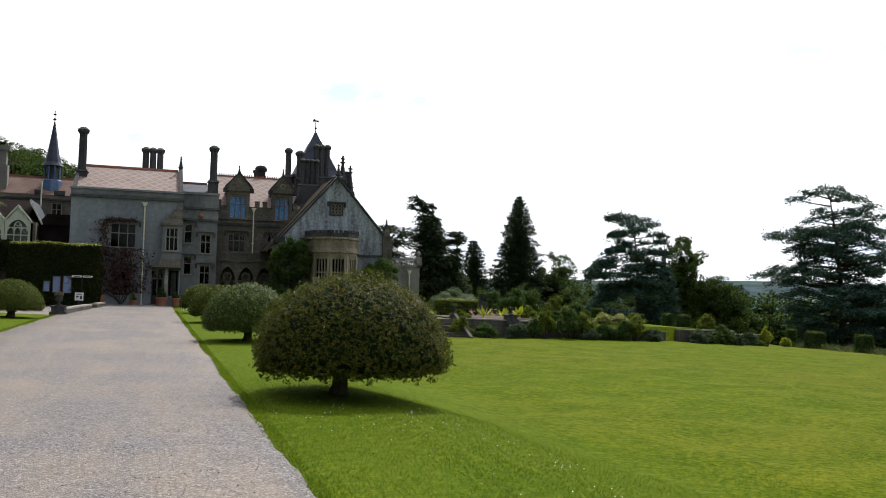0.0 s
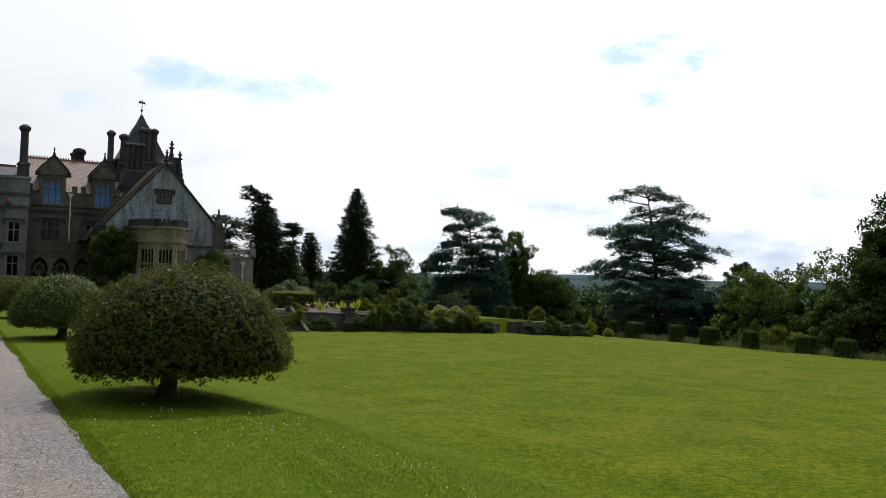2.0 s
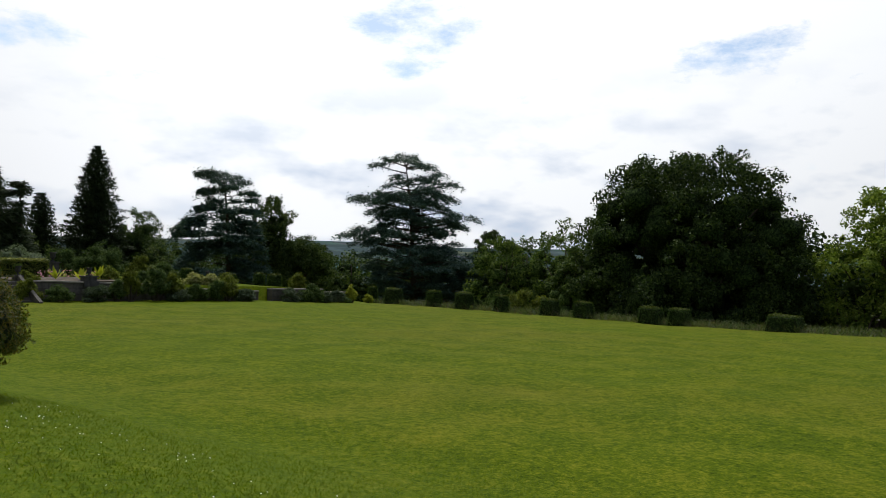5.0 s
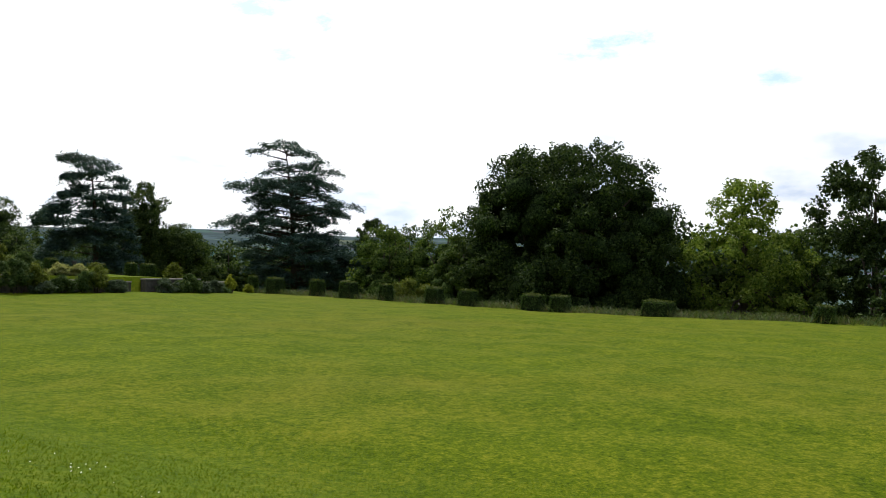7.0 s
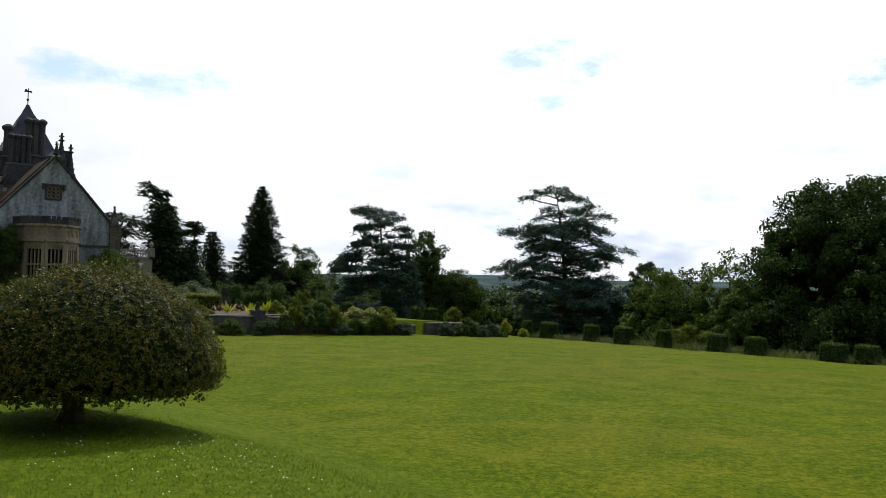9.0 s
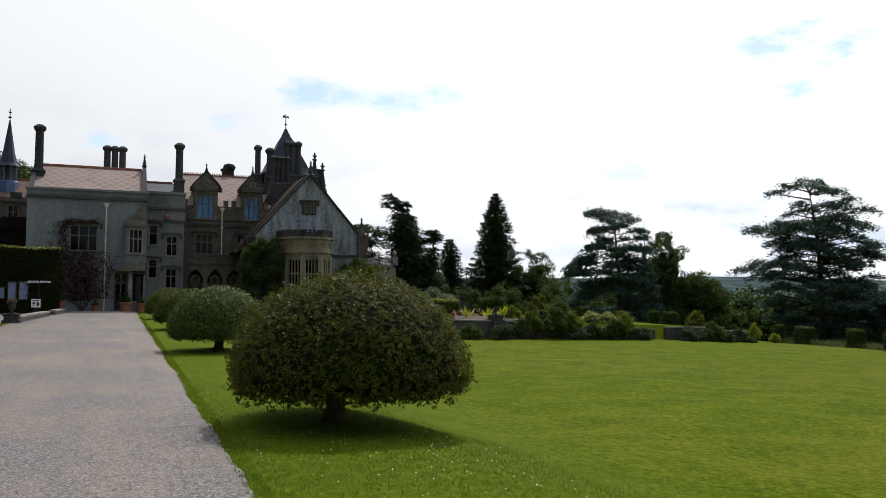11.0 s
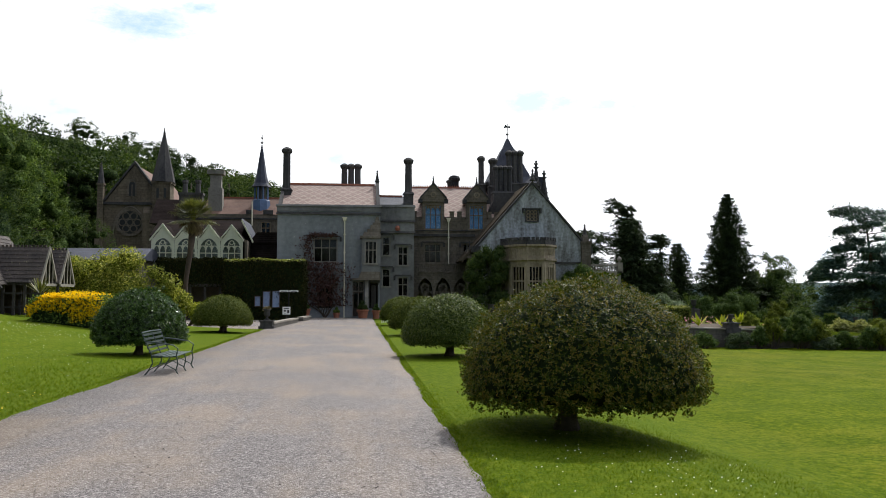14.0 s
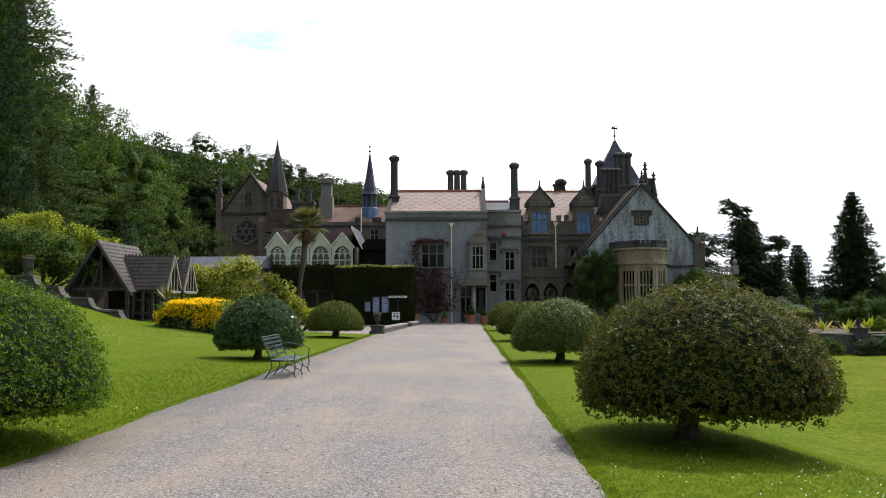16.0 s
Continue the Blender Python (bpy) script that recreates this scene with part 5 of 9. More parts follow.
stack = part("chimney", to_house(Geo().box(-14.2, -12.9, 79, 80, 6, 12.0).box(-14.05, -13.05, 79.1, 79.9, 12.0, 13.3).box(-14.3, -12.8, 78.9, 80.1, 13.3, 13.7, (-0.05, -0.05))), M["stone_pale"], house, "pale square chimney stack with a dark cap")
stack2 = part("chimney", to_house(Geo().box(-18.2, -15.9, 85, 86, 6, 12.0).box(-18.3, -15.8, 84.9, 86.1, 12.0, 12.25)), M["stone_dark"], house)
for px in (-17.7, -16.4):
    part("chimney_pot", to_house(Geo().lathe(px, 85.5, [(0.3, 12.2), (0.24, 13.2), (0.32, 13.35), (0.3, 13.6)], 10)), M["stone_dark"], stack2)
part("rear_tiles", to_house(Geo().slab([(84.5, 9.0), (87.5, 11.8), (90.5, 9.0)], "x", -21.0, -14.0)), M["tile_plain"], house)

# ---- conservatory with four white gables ----
cons = empty("conservatory", "cream-painted glazed conservatory with four gothic gables", "conservatory", at=(-12.5, 66, 0))
ox, oy = -12.5, 66


def cpart(name, g, mat, parent=None, label=""):
    g.v = [(x - ox, y - oy, z) for x, y, z in g.v]
    return part(name, g, M[mat], parent or cons, label)


for k in range(4):
    c = -15.3 + 1.78 * k
    a, b = c - 0.87, c + 0.87
    gab = Geo().arch(a + 0.17, b - 0.17, 5.3, 6.22, 6.25, 66, 66.12, 8)
    gab.box(a, a + 0.17, 66, 66.12, 3.4, 6.1).box(b - 0.17, b, 66, 66.12, 3.4, 6.1)
    gab.slab([(c - 0.70, 6.25), (c + 0.70, 6.25), (c, 7.2)], "y", 66, 66.12)
    gab.slab([(a, 6.1), (a + 0.17, 6.1), (a + 0.17, 6.25), (a + 0.12, 6.25)], "y", 66, 66.12).slab([(b - 0.17, 6.1), (b, 6.1), (b - 0.12, 6.25), (b - 0.17, 6.25)], "y", 66, 66.12)
    gb_ = cpart("gable", gab, "cream_paint", None, "cream-painted wooden gable with a pointed window")
    cpart("pane", Geo().box(a + 0.17, b - 0.17, 66.07, 66.08, 3.4, 6.45), "glass_clear", gb_)
    cpart("curtain", Geo().box(a + 0.17, b - 0.17, 66.16, 66.18, 3.4, 6.2), "curtain", gb_, "pale curtain behind the glass")
    for u in (1 / 3, 2 / 3):
        x = a + 0.17 + (b - a - 0.34) * u
        cpart("glazing_bar", Geo().box(x - 0.035, x + 0.035, 66.0, 66.06, 3.4, 5.9), "cream_paint", gb_)
    bars = Geo().box(a + 0.17, b - 0.17, 66.0, 66.06, 5.02, 5.1)
    for j in range(3):
        w0 = a + 0.17 + (b - a - 0.34) * j / 3
        bars.arch(w0 + 0.05, w0 + (b - a - 0.34) / 3 - 0.05, 5.3, 5.6, 5.66, 66.0, 66.06, 5)
        if j == 1:
            bars.ring(w0 + (b - a - 0.34) / 6, 66.03, 5.9, 0.16, 0.03, 0.03, 12)
    cpart("tracery", bars, "cream_paint", gb_)
    barge = Geo()
    for s in (-1, 1):
        barge.slab([(c + s * 0.98, 5.98), (c, 7.22), (c, 7.38), (c + s * 0.98, 6.14)], "y", 65.86, 66.0)
    cpart("bargeboard", barge, "cream_paint", gb_)
    cpart("gable_roof", Geo().slab([(a - 0.08, 6.08), (c, 7.2), (b + 0.08, 6.08), (b + 0.08, 6.18), (c, 7.34), (a - 0.08, 6.18)], "y", 66.12, 68.6), "tile_plain", gb_)
cpart("low_wall", Geo().box(-16.25, -8.8, 66.05, 66.3, 0, 3.4).box(-8.95, -8.75, 66.12, 70, 0, 6.1).box(-16.3, -16.1, 66.12, 70, 0, 6.1), "stone_brown")
cpart("back_wall", Geo().box(-16.1, -8.95, 69.8, 70.0, 0, 6.5), "inside")
cpart("main_roof", Geo().slab([(67.2, 6.5), (70.4, 8.1), (73.5, 6.4), (73.5, 6.3), (67.2, 6.3)], "x", -16.6, -9.4), "tile_plain", None, "dark brown tiled roof")
cpart("end_slope", Geo().slab([(-9.4, 8.0), (-8.45, 6.1), (-8.55, 6.0), (-9.4, 7.7)], "y", 67.4, 73.0), "slate", None, "grey slate end slope")
cpart("end_bargeboard", Geo().slab([(-9.4, 7.95), (-8.4, 6.05), (-8.5, 5.98), (-9.4, 7.7)], "y", 67.25, 67.39), "cream_paint")
cpart("side_block", Geo().box(-8.7, -6.05, 68, 74, 0, 6.0).slab([(-8.9, 6.0), (-6.05, 6.0), (-6.05, 6.9), (-8.2, 6.9)], "y", 67.8, 73), "tile_plain")

# ---- low lead-roofed building and chapel ----
low = empty("garden_building", "low building with a grey slate roof behind shrubs", "building", at=(-20, 62, 0))
part("wall", Geo().box(-5.5, 4.0, 0, 5, 0, 4.3), M["stone_brown"], low)
part("roof", Geo().slab([(-0.3, 4.3), (5.3, 4.3), (5.3, 4.9), (2.5, 5.3)], "x", -5.8, 4.3), M["slate"], low)

chapel = empty("chapel", "dark gothic stone chapel with a rose window and spired turret", "chapel", at=(-25.3, 95, 0))
zg = 3.0
part("wall", Geo().slab([(-3.3, zg), (3.3, zg), (3.3, 12.2), (0, 16.6), (-3.3, 12.2)], "y", 0, 0.6).box(-3.3, -2.8, 0.6, 20, zg, 12.2).box(2.8, 3.3, 0.6, 20, zg, 12.2), M["stone_chapel"], chapel, "brown stone west wall")
part("roof", Geo().slab([(-3.6, 12.0), (0, 16.7), (3.6, 12.0), (3.4, 11.8), (0, 16.3), (-3.4, 11.8)], "y", 0.65, 20), M["tile_rear"], chapel, "red tiled chapel roof")
c2 = Geo()
for s in (-1, 1):
    c2.slab([(s * 3.55, 12.0), (0, 16.75), (0, 17.05), (s * 3.55, 12.3)], "y", -0.2, 0.7)
part("coping", c2, M["stone_dark"], chapel)
part("string_course", Geo().box(-3.4, 3.4, -0.2, -0.003, 12.0, 12.3), M["stone_dark"], chapel)
part("string_course", Geo().box(-3.4, 3.4, -0.15, -0.003, 6.9, 7.1), M["stone_dark"], chapel)
g = Geo()
rose = part("rose_window", Geo().ring(-0.4, -0.06, 10.0, 1.45, 0.16, 0.1, 32).ring(-0.4, -0.06, 10.0, 0.35, 0.06, 0.07, 16), M["stone_brown"], chapel, "round traceried rose window")
for k in range(6):
    a = math.pi / 3 * k
    part("petal", Geo().ring(-0.4 + 0.83 * math.cos(a), -0.05, 10 + 0.83 * math.sin(a), 0.38, 0.06, 0.06, 14), M["stone_brown"], rose)
# black sheet behind the tracery: the unlit inside put in as colour
part("pane", Geo().lathe(0, 0, [(1.4, -0.01), (1.4, 0.01)], 28), M["black_paint_and_void"], rose).matrix_basis = pose(-0.4, -0.02, 10.0, 90, 0, 0)
arch_ring = Geo()
prev = None
for k in range(25):
    u = -1 + k / 12
    p = (-0.4 + u * 1.85, 8.6 + 3.15 * math.sqrt(max(0, 1 - abs(u) ** 1.7)))
    if prev:
        arch_ring.tube([(prev[0], -0.08, prev[1]), (p[0], -0.08, p[1])], 0.12, 6)
    prev = p
part("arch_mould", arch_ring, M["stone_brown"], chapel)
gw = part("gable_window", Geo().box(-0.75, -0.6, -0.1, -0.004, 13.0, 14.3).box(0.1, 0.25, -0.1, -0.004, 13.0, 14.3).box(-0.3, -0.2, -0.1, -0.004, 13.0, 14.3).arch(-0.6, 0.1, 14.2, 14.75, 14.9, -0.1, -0.004, 6), M["stone_brown"], chapel)
# another black sheet, painting the dark inside the gable window
part("pane", Geo().box(-0.6, 0.1, -0.03, -0.006, 13.0, 14.6), M["black_paint_and_void"], gw)
tur = part("turret", Geo().box(1.9, 4.2, -0.7, 1.6, zg, 11.5).box(2.1, 4.05, -0.5, 1.4, 11.5, 14.4).box(1.95, 4.2, -0.6, 1.5, 12.2, 12.4).box(1.95, 4.2, -0.6, 1.5, 14.4, 14.65), M["stone_chapel"], chapel, "square stone turret with belfry lights")
part("spire", Geo().lathe(3.08, 0.45, [(1.35, 14.65), (0.72, 17.5), (0.05, 20.6)], 8, math.pi / 8), M["stone_dark"], tur)
# thin black sheets on the wall stand for the unlit belfry openings
for x in (2.55, 3.35):
    part("belfry_light", Geo().box(x, x + 0.28, -0.52, -0.503, 12.8, 13.9), M["black_paint_and_void"], tur)
gothic_finial(3.08, 0.45, 20.3, 0.7, tur, r=0.12)
pl = part("buttress", Geo().box(-4.1, -3.3, -0.5, 0.4, zg, 9.0).box(-3.95, -3.35, -0.4, 0.3, 9.0, 14.3).box(-4.05, -3.25, -0.48, 0.38, 14.2, 14.4), M["stone_chapel"], chapel)
part("spirelet", Geo().lathe(-3.65, -0.05, [(0.42, 14.4), (0.03, 16.9)], 8), M["stone_dark"], pl)
part("buttress", Geo().box(1.1, 1.9, -0.6, 0, zg, 11.0).slab([(-0.6, 11.0), (0, 11.0), (0, 11.9)], "x", 1.1, 1.9), M["stone_chapel"], chapel)

# ---- clipped bushes along the drive ----
DOME = [(0.0, 0.24), (0.55, 0.235), (0.90, 0.20), (0.985, 0.25), (1.0, 0.34), (0.965, 0.48), (0.885, 0.62), (0.75, 0.765), (0.55, 0.885), (0.30, 0.965), (0.12, 0.995), (0.0, 1.0)]


def mushroom_bush(x, y, R, H, n, leaf, material, label, trunk=0.13, lump=0.018, seed=1, off=(0, 0), thick=2, lift=0.35, sprigs=0, base=None, rough=0.025, loose=0.6, whorl=0, spread=0.30):
    """A clipped bush: a domed head of leaves on a short trunk."""
    rng = np.random.default_rng(seed)
    z0 = gz(x, y) if base is None else base
    ob = empty("clipped_bush", label, "bush", "clipped bushes along the drive", (x, y, z0))
    prof = [(r * R, z * H) for r, z in DOME]
    sets = []
    for k in range(thick):
        s = 1 - 0.045 * k
        p, nv = dome_points([(r * s, H * 0.5 + (z - H * 0.5) * s) for r, z in prof], n // thick, rng, off[0], off[1], lump)
        p += nv * rng.normal(size=(len(p), 1)) * rough
        p += nv * 0.016 * (np.sin(p[:, :1] * 23 + p[:, 2:] * 17) + np.sin(p[:, 1:2] * 21 - p[:, 2:] * 26) + np.sin(p[:, :1] * 37 - p[:, 1:2] * 31))
        if whorl:
            p += nv * 0.030 * (np.sin(p[:, :1] * 11 + p[:, 2:] * 7) * np.sin(p[:, 1:2] * 9 - p[:, 2:] * 12))
            sets.append(rosettes(p, nv, leaf, leaf * 0.42, rng, whorl, spread))
        else:
            sets.append(leaves(p, nv, leaf, leaf * 0.5, rng, lift, loose=loose))
    if sprigs:
        a = rng.uniform(0, 2 * np.pi, sprigs)
        c = np.stack([off[0] + R * 0.9 * np.cos(a), off[1] + R * 0.9 * np.sin(a), H * 0.21 - rng.uniform(0, 0.10, sprigs)], 1)
        p, nv = clump_points(c, np.full(sprigs, 0.055), sprigs * 12, rng)
        sets.append(leaves(p, nv, leaf, leaf * 0.5, rng, 0.1, 0.5))
        c = np.stack([off[0] + 0.25 + rng.normal(size=14) * 0.13, off[1] - 0.1 + rng.normal(size=14) * 0.15, H * 0.99 + rng.uniform(0, 0.11, 14)], 1)
        p, nv = clump_points(c, np.full(14, 0.05), 14 * 16, rng)
        sets.append(leaves(p, nv, leaf, leaf * 0.5, rng, 0.8))
    crown = quads("crown", np.concatenate(sets), material, ob)
    # solid core; its dark colour paints the shade in the hollows
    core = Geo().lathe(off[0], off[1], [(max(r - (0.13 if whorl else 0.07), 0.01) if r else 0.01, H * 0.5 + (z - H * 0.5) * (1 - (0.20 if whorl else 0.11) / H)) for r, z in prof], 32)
    part("inner_foliage", core, M["leaf_core"] if whorl else mass_for(material, 22.0), ob, "solid core inside the head, coloured dark as the shade between leaves", True)
    t = [(0, 0, -0.05), (0.02, 0.02, 0.12), (0.05, 0, H * 0.3), (off[0] * 0.6, off[1] * 0.6, H * 0.55)]
    part("trunk", Geo().tube(t, [trunk * 1.5, trunk, trunk * 0.85, trunk * 0.6], 10), M["bark"], ob, smooth=True)
    for k in range(5):
        a = k * 1.26 + seed
        part("limb", Geo().tube([(0.03, 0, H * 0.17), (off[0] + R * 0.3 * math.cos(a), off[1] + R * 0.3 * math.sin(a), H * 0.27), (off[0] + R * 0.7 * math.cos(a), off[1] + R * 0.7 * math.sin(a), H * 0.34)], [trunk * 0.45, trunk * 0.3, trunk * 0.12], 6), M["bark"], ob)
    return ob


mushroom_bush(2.65, 9.9, 1.49, 1.80, 15000, 0.042, M["leaf_holly"], "large clipped dome bush with glossy bronze-green leaves", 0.12, 0.016, 11, (0.18, -0.05), 2, sprigs=34, rough=0.022, whorl=6)
mushroom_bush(2.55, 22.0, 1.29, 1.67, 24000, 0.055, M["leaf_bay"], "clipped dome bush with small grey-green leaves", 0.12, 0.012, 12)
mushroom_bush(2.62, 34.0, 1.28, 1.60, 8000, 0.09, M["leaf_yew"], "smooth clipped yew dome beside the drive", 0.12, 0.01, 13)
mushroom_bush(2.58, 46.0, 1.28, 1.62, 7000, 0.095, M["leaf_yew"], "smooth clipped yew dome near the house", 0.12, 0.01, 14)
mushroom_bush(-5.75, 8.9, 1.70, 1.90, 21000, 0.040, M["leaf_box"], "large bright green clipped bush on the grass", 0.14, 0.02, 15, thick=3, rough=0.040, whorl=5, spread=0.55)
mushroom_bush(-5.83, 22.85, 1.19, 1.72, 9000, 0.066, M["leaf_gloss"], "clipped bush with dark glossy leaves behind the bench", 0.10, 0.025, 16, (0.05, 0), 2, sprigs=14, rough=0.034, whorl=6, spread=0.5)
mushroom_bush(-5.8, 36.5, 1.29, 1.62, 11000, 0.07, M["leaf_yew"], "smooth mushroom-shaped clipped yew", 0.16, 0.008, 17)


def lumps(centres, radii, flat, seed=1):
    """The joined inner masses of many clumps of leaves, each a little uneven."""
    rr = random.Random(seed)
    geo = Geo()
    n, m = 6, 4
    for c, r in zip(centres, radii):
        vs = []
        turn = rr.uniform(0, 6.28)
        for j in range(1, m):
            t = math.pi * j / m
            for k in range(n):
                q = r * rr.uniform(0.82, 1.15)
                a = turn + 2 * math.pi * (k + 0.5 * (j % 2)) / n
                vs.append((c[0] + q * math.sin(t) * math.cos(a), c[1] + q * math.sin(t) * math.sin(a), c[2] - q * flat * math.cos(t) * 1.2))
        fs = [(j * n + k, j * n + (k + 1) % n, (j + 1) * n + (k + 1) % n, (j + 1) * n + k) for j in range(m - 2) for k in range(n)]
        geo.add(vs, fs + [tuple(range(n))[::-1], tuple((m - 2) * n + k for k in range(n))])
    return geo


# ---- shrubs, hedges and climbers ----
def shrub(x, y, blobs, n, leaf, material, name, label, category="shrub", group="", seed=1, flat=0.85, droop=0.0, width=0.5, stems=6):
    """A loose shrub from overlapping clumps (dx, dy, z, radius), with stems from the ground."""
    rng = np.random.default_rng(seed)
    z0 = gz(x, y)
    ob = empty(name, label, category, group, (x, y, z0))
    cs, rs = [], []
    for dx, dy, z, r in blobs:
        for k in range(7):
            d = unit(rng.normal(size=(1, 3)))[0]
            cs.append((dx + d[0] * r * 0.62, dy + d[1] * r * 0.62, max(0.1, z + d[2] * r * 0.55)))
            rs.append(r * rng.uniform(0.36, 0.6))
    p, nv = clump_points(cs, rs, n, rng, flat)
    p = p[p[:, 2] > 0.0]
    nv = nv[:len(p)]
    leaf *= 0.8
    quads("foliage", leaves(p, nv, leaf, leaf * width, rng, 0.35, droop), material, ob)
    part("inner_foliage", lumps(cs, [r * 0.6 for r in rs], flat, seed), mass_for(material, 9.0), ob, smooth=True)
    for k in range(stems):
        dx, dy, z, r = blobs[k % len(blobs)]
        part("stem", Geo().tube([(dx * 0.25, dy * 0.25, -0.1), (dx * 0.7 + 0.1 * math.sin(k), dy * 0.7, z * 0.5), (dx, dy, z)], [0.06, 0.045, 0.02], 5), M["bark"], ob)
    return ob


def hedge(x0, x1, y0, y1, z0, z1, n, leaf, material, name, label, category="hedge", group="", taper=0.0, seed=1, top=None, rough=0.05):
    """A clipped block of foliage round a solid core, coloured near-black for the shade inside."""
    rng = np.random.default_rng(seed)
    cx, cy = (x0 + x1) / 2, (y0 + y1) / 2
    ob = empty(name, label, category, group, (cx, cy, z0))
    p, nv = box_points(x0 - cx, x1 - cx, y0 - cy, y1 - cy, 0, z1 - z0, n, rng, taper, rough=rough)
    quads("foliage", leaves(p, nv, leaf, leaf * 0.55, rng), material, ob)
    # lighter top leaves: golden growth on hedges, painted sunlight on the yews
    if top:
        m = nv[:, 2] > 0.5
        q = p[m] + (0, 0, leaf * 0.35)
        quads("fresh_lit_top", leaves(q, nv[m], leaf, leaf * 0.5, rng, 0.7), top, ob, "lighter leaves on top: new growth, with sunlight put into the colour")
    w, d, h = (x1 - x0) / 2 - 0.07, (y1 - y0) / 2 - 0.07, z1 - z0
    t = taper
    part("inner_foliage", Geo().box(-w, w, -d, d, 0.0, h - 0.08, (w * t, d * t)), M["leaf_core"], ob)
    return ob


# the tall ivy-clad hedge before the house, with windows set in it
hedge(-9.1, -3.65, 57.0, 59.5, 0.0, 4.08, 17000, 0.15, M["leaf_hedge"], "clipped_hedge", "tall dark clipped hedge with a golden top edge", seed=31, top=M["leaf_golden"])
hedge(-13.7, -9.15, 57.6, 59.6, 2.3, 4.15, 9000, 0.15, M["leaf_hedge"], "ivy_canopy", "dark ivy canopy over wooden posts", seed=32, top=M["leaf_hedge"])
arb = empty("ivy_pergola", "dark timber pergola posts under the ivy", "pergola", at=(-11.4, 58.2, 0))
for k in range(5):
    part("post", Geo().box(-2.2 + k * 1.02, -2.05 + k * 1.02, -0.5, -0.35, -0.05, 2.45), M["timber"], arb)
part("back_panel", Geo().box(-2.3, 2.25, 1.0, 1.1, -0.05, 2.4), M["dark_wood"], arb)
part("beam", Geo().box(-2.3, 2.25, -0.55, -0.3, 2.3, 2.5), M["timber"], arb)
part("bench_board", Geo().box(-1.3, 1.4, 0.2, 0.6, 0.38, 0.45).box(-1.2, -1.1, 0.25, 0.55, -0.05, 0.38).box(1.2, 1.3, 0.25, 0.55, -0.05, 0.38), M["frame_paint"], arb)
case = empty("notice_windows", "three pale window panes set in the hedge, sky reflection coloured in", "window", at=(-6.05, 56.9, 0))
# unglazed panels: the sky's reflection is painted on as pale blue
for k, (x, w, z0, z1) in enumerate(((-0.72, 0.34, 0.98, 1.62), (-0.12, 0.42, 0.92, 1.95), (0.52, 0.46, 0.90, 1.98))):
    pf = part("pane_frame", Geo().box(x - w / 2 - 0.05, x + w / 2 + 0.05, -0.06, 0.05, z0 - 0.05, z0).box(x - w / 2 - 0.05, x + w / 2 + 0.05, -0.06, 0.05, z1, z1 + 0.05).box(x - w / 2 - 0.05, x - w / 2, -0.06, 0.05, z0, z1).box(x + w / 2, x + w / 2 + 0.05, -0.06, 0.05, z0, z1), M["dark_wood"], case)
    part("blind", Geo().box(x - w / 2, x + w / 2, 0.0, 0.02, z0, z1), M["pale_blind_sky"], pf, "pale blue panel with the sky's reflection put into its colour")

# ivy mass by the bay, clipped evergreen beside it
shrub(9.8, 60.6, [(sx, 0, z, 1.02) for z in (0.8, 1.7, 2.6, 3.5, 4.3) for sx in (-0.85, 0.75)] + [(-0.1, 0, 4.9, 0.85), (0.9, 0.1, 5.0, 0.75)], 22000, 0.13, M["leaf_hill"], "evergreen_bush", "tall dark ivy-like evergreen against the bay window", seed=41)
shrub(17.0, 60.6, [(0, 0, 3.2, 1.15), (0.6, 0, 3.0, 1.0), (-0.6, 0, 3.0, 1.0), (0.1, 0, 1.6, 1.3), (0, 0, 0.6, 1.2)], 8000, 0.11, M["leaf_border"], "evergreen_bush", "rounded dark green evergreen beside the bay window", seed=42)
creep = empty("wall_creeper", "leafless dark red creeper trained round the windows", "climbing plant", at=(-2.4, 61.9, 0))
rng = np.random.default_rng(43)
for k in range(9):
    x = -1.9 + 0.45 * k + 0.1 * math.sin(k)
    pts = [(0.1 * math.sin(k), -0.05, 0.05)]
    for j in range(1, 8):
        s = min(1, j / 4)
        pts.append((x * s + 0.16 * math.sin(2.1 * j + k), -0.06 - 0.02 * (j % 2), 0.05 + j * (0.45 + 0.09 * math.sin(k * 1.7))))
    part("stem", Geo().tube(pts, [0.05, 0.045, 0.04, 0.035, 0.03, 0.025, 0.02, 0.012], 5), M["bark"], creep)
p = np.stack([rng.normal(-0.1, 0.95, 1700), -0.09 - rng.uniform(0, 0.14, 1700), rng.uniform(0.9, 4.2, 1700)], 1)
p = np.concatenate([p, np.stack([rng.normal(-1.3, 0.3, 260), -0.1 - rng.uniform(0, 0.08, 260), rng.uniform(3.6, 6.3, 260)], 1), np.stack([rng.uniform(-1.2, 0.9, 200), -0.1 - rng.uniform(0, 0.08, 200), rng.normal(6.25, 0.08, 200)], 1)])
keep = ~((p[:, 0] > -0.85) & (p[:, 0] < 0.85) & (p[:, 2] > 4.25) & (p[:, 2] < 6.0))
p = p[keep]
quads("foliage", leaves(p, np.tile([0, -1.0, 0.2], (len(p), 1)), 0.18, 0.11, rng), M["leaf_red"], creep)

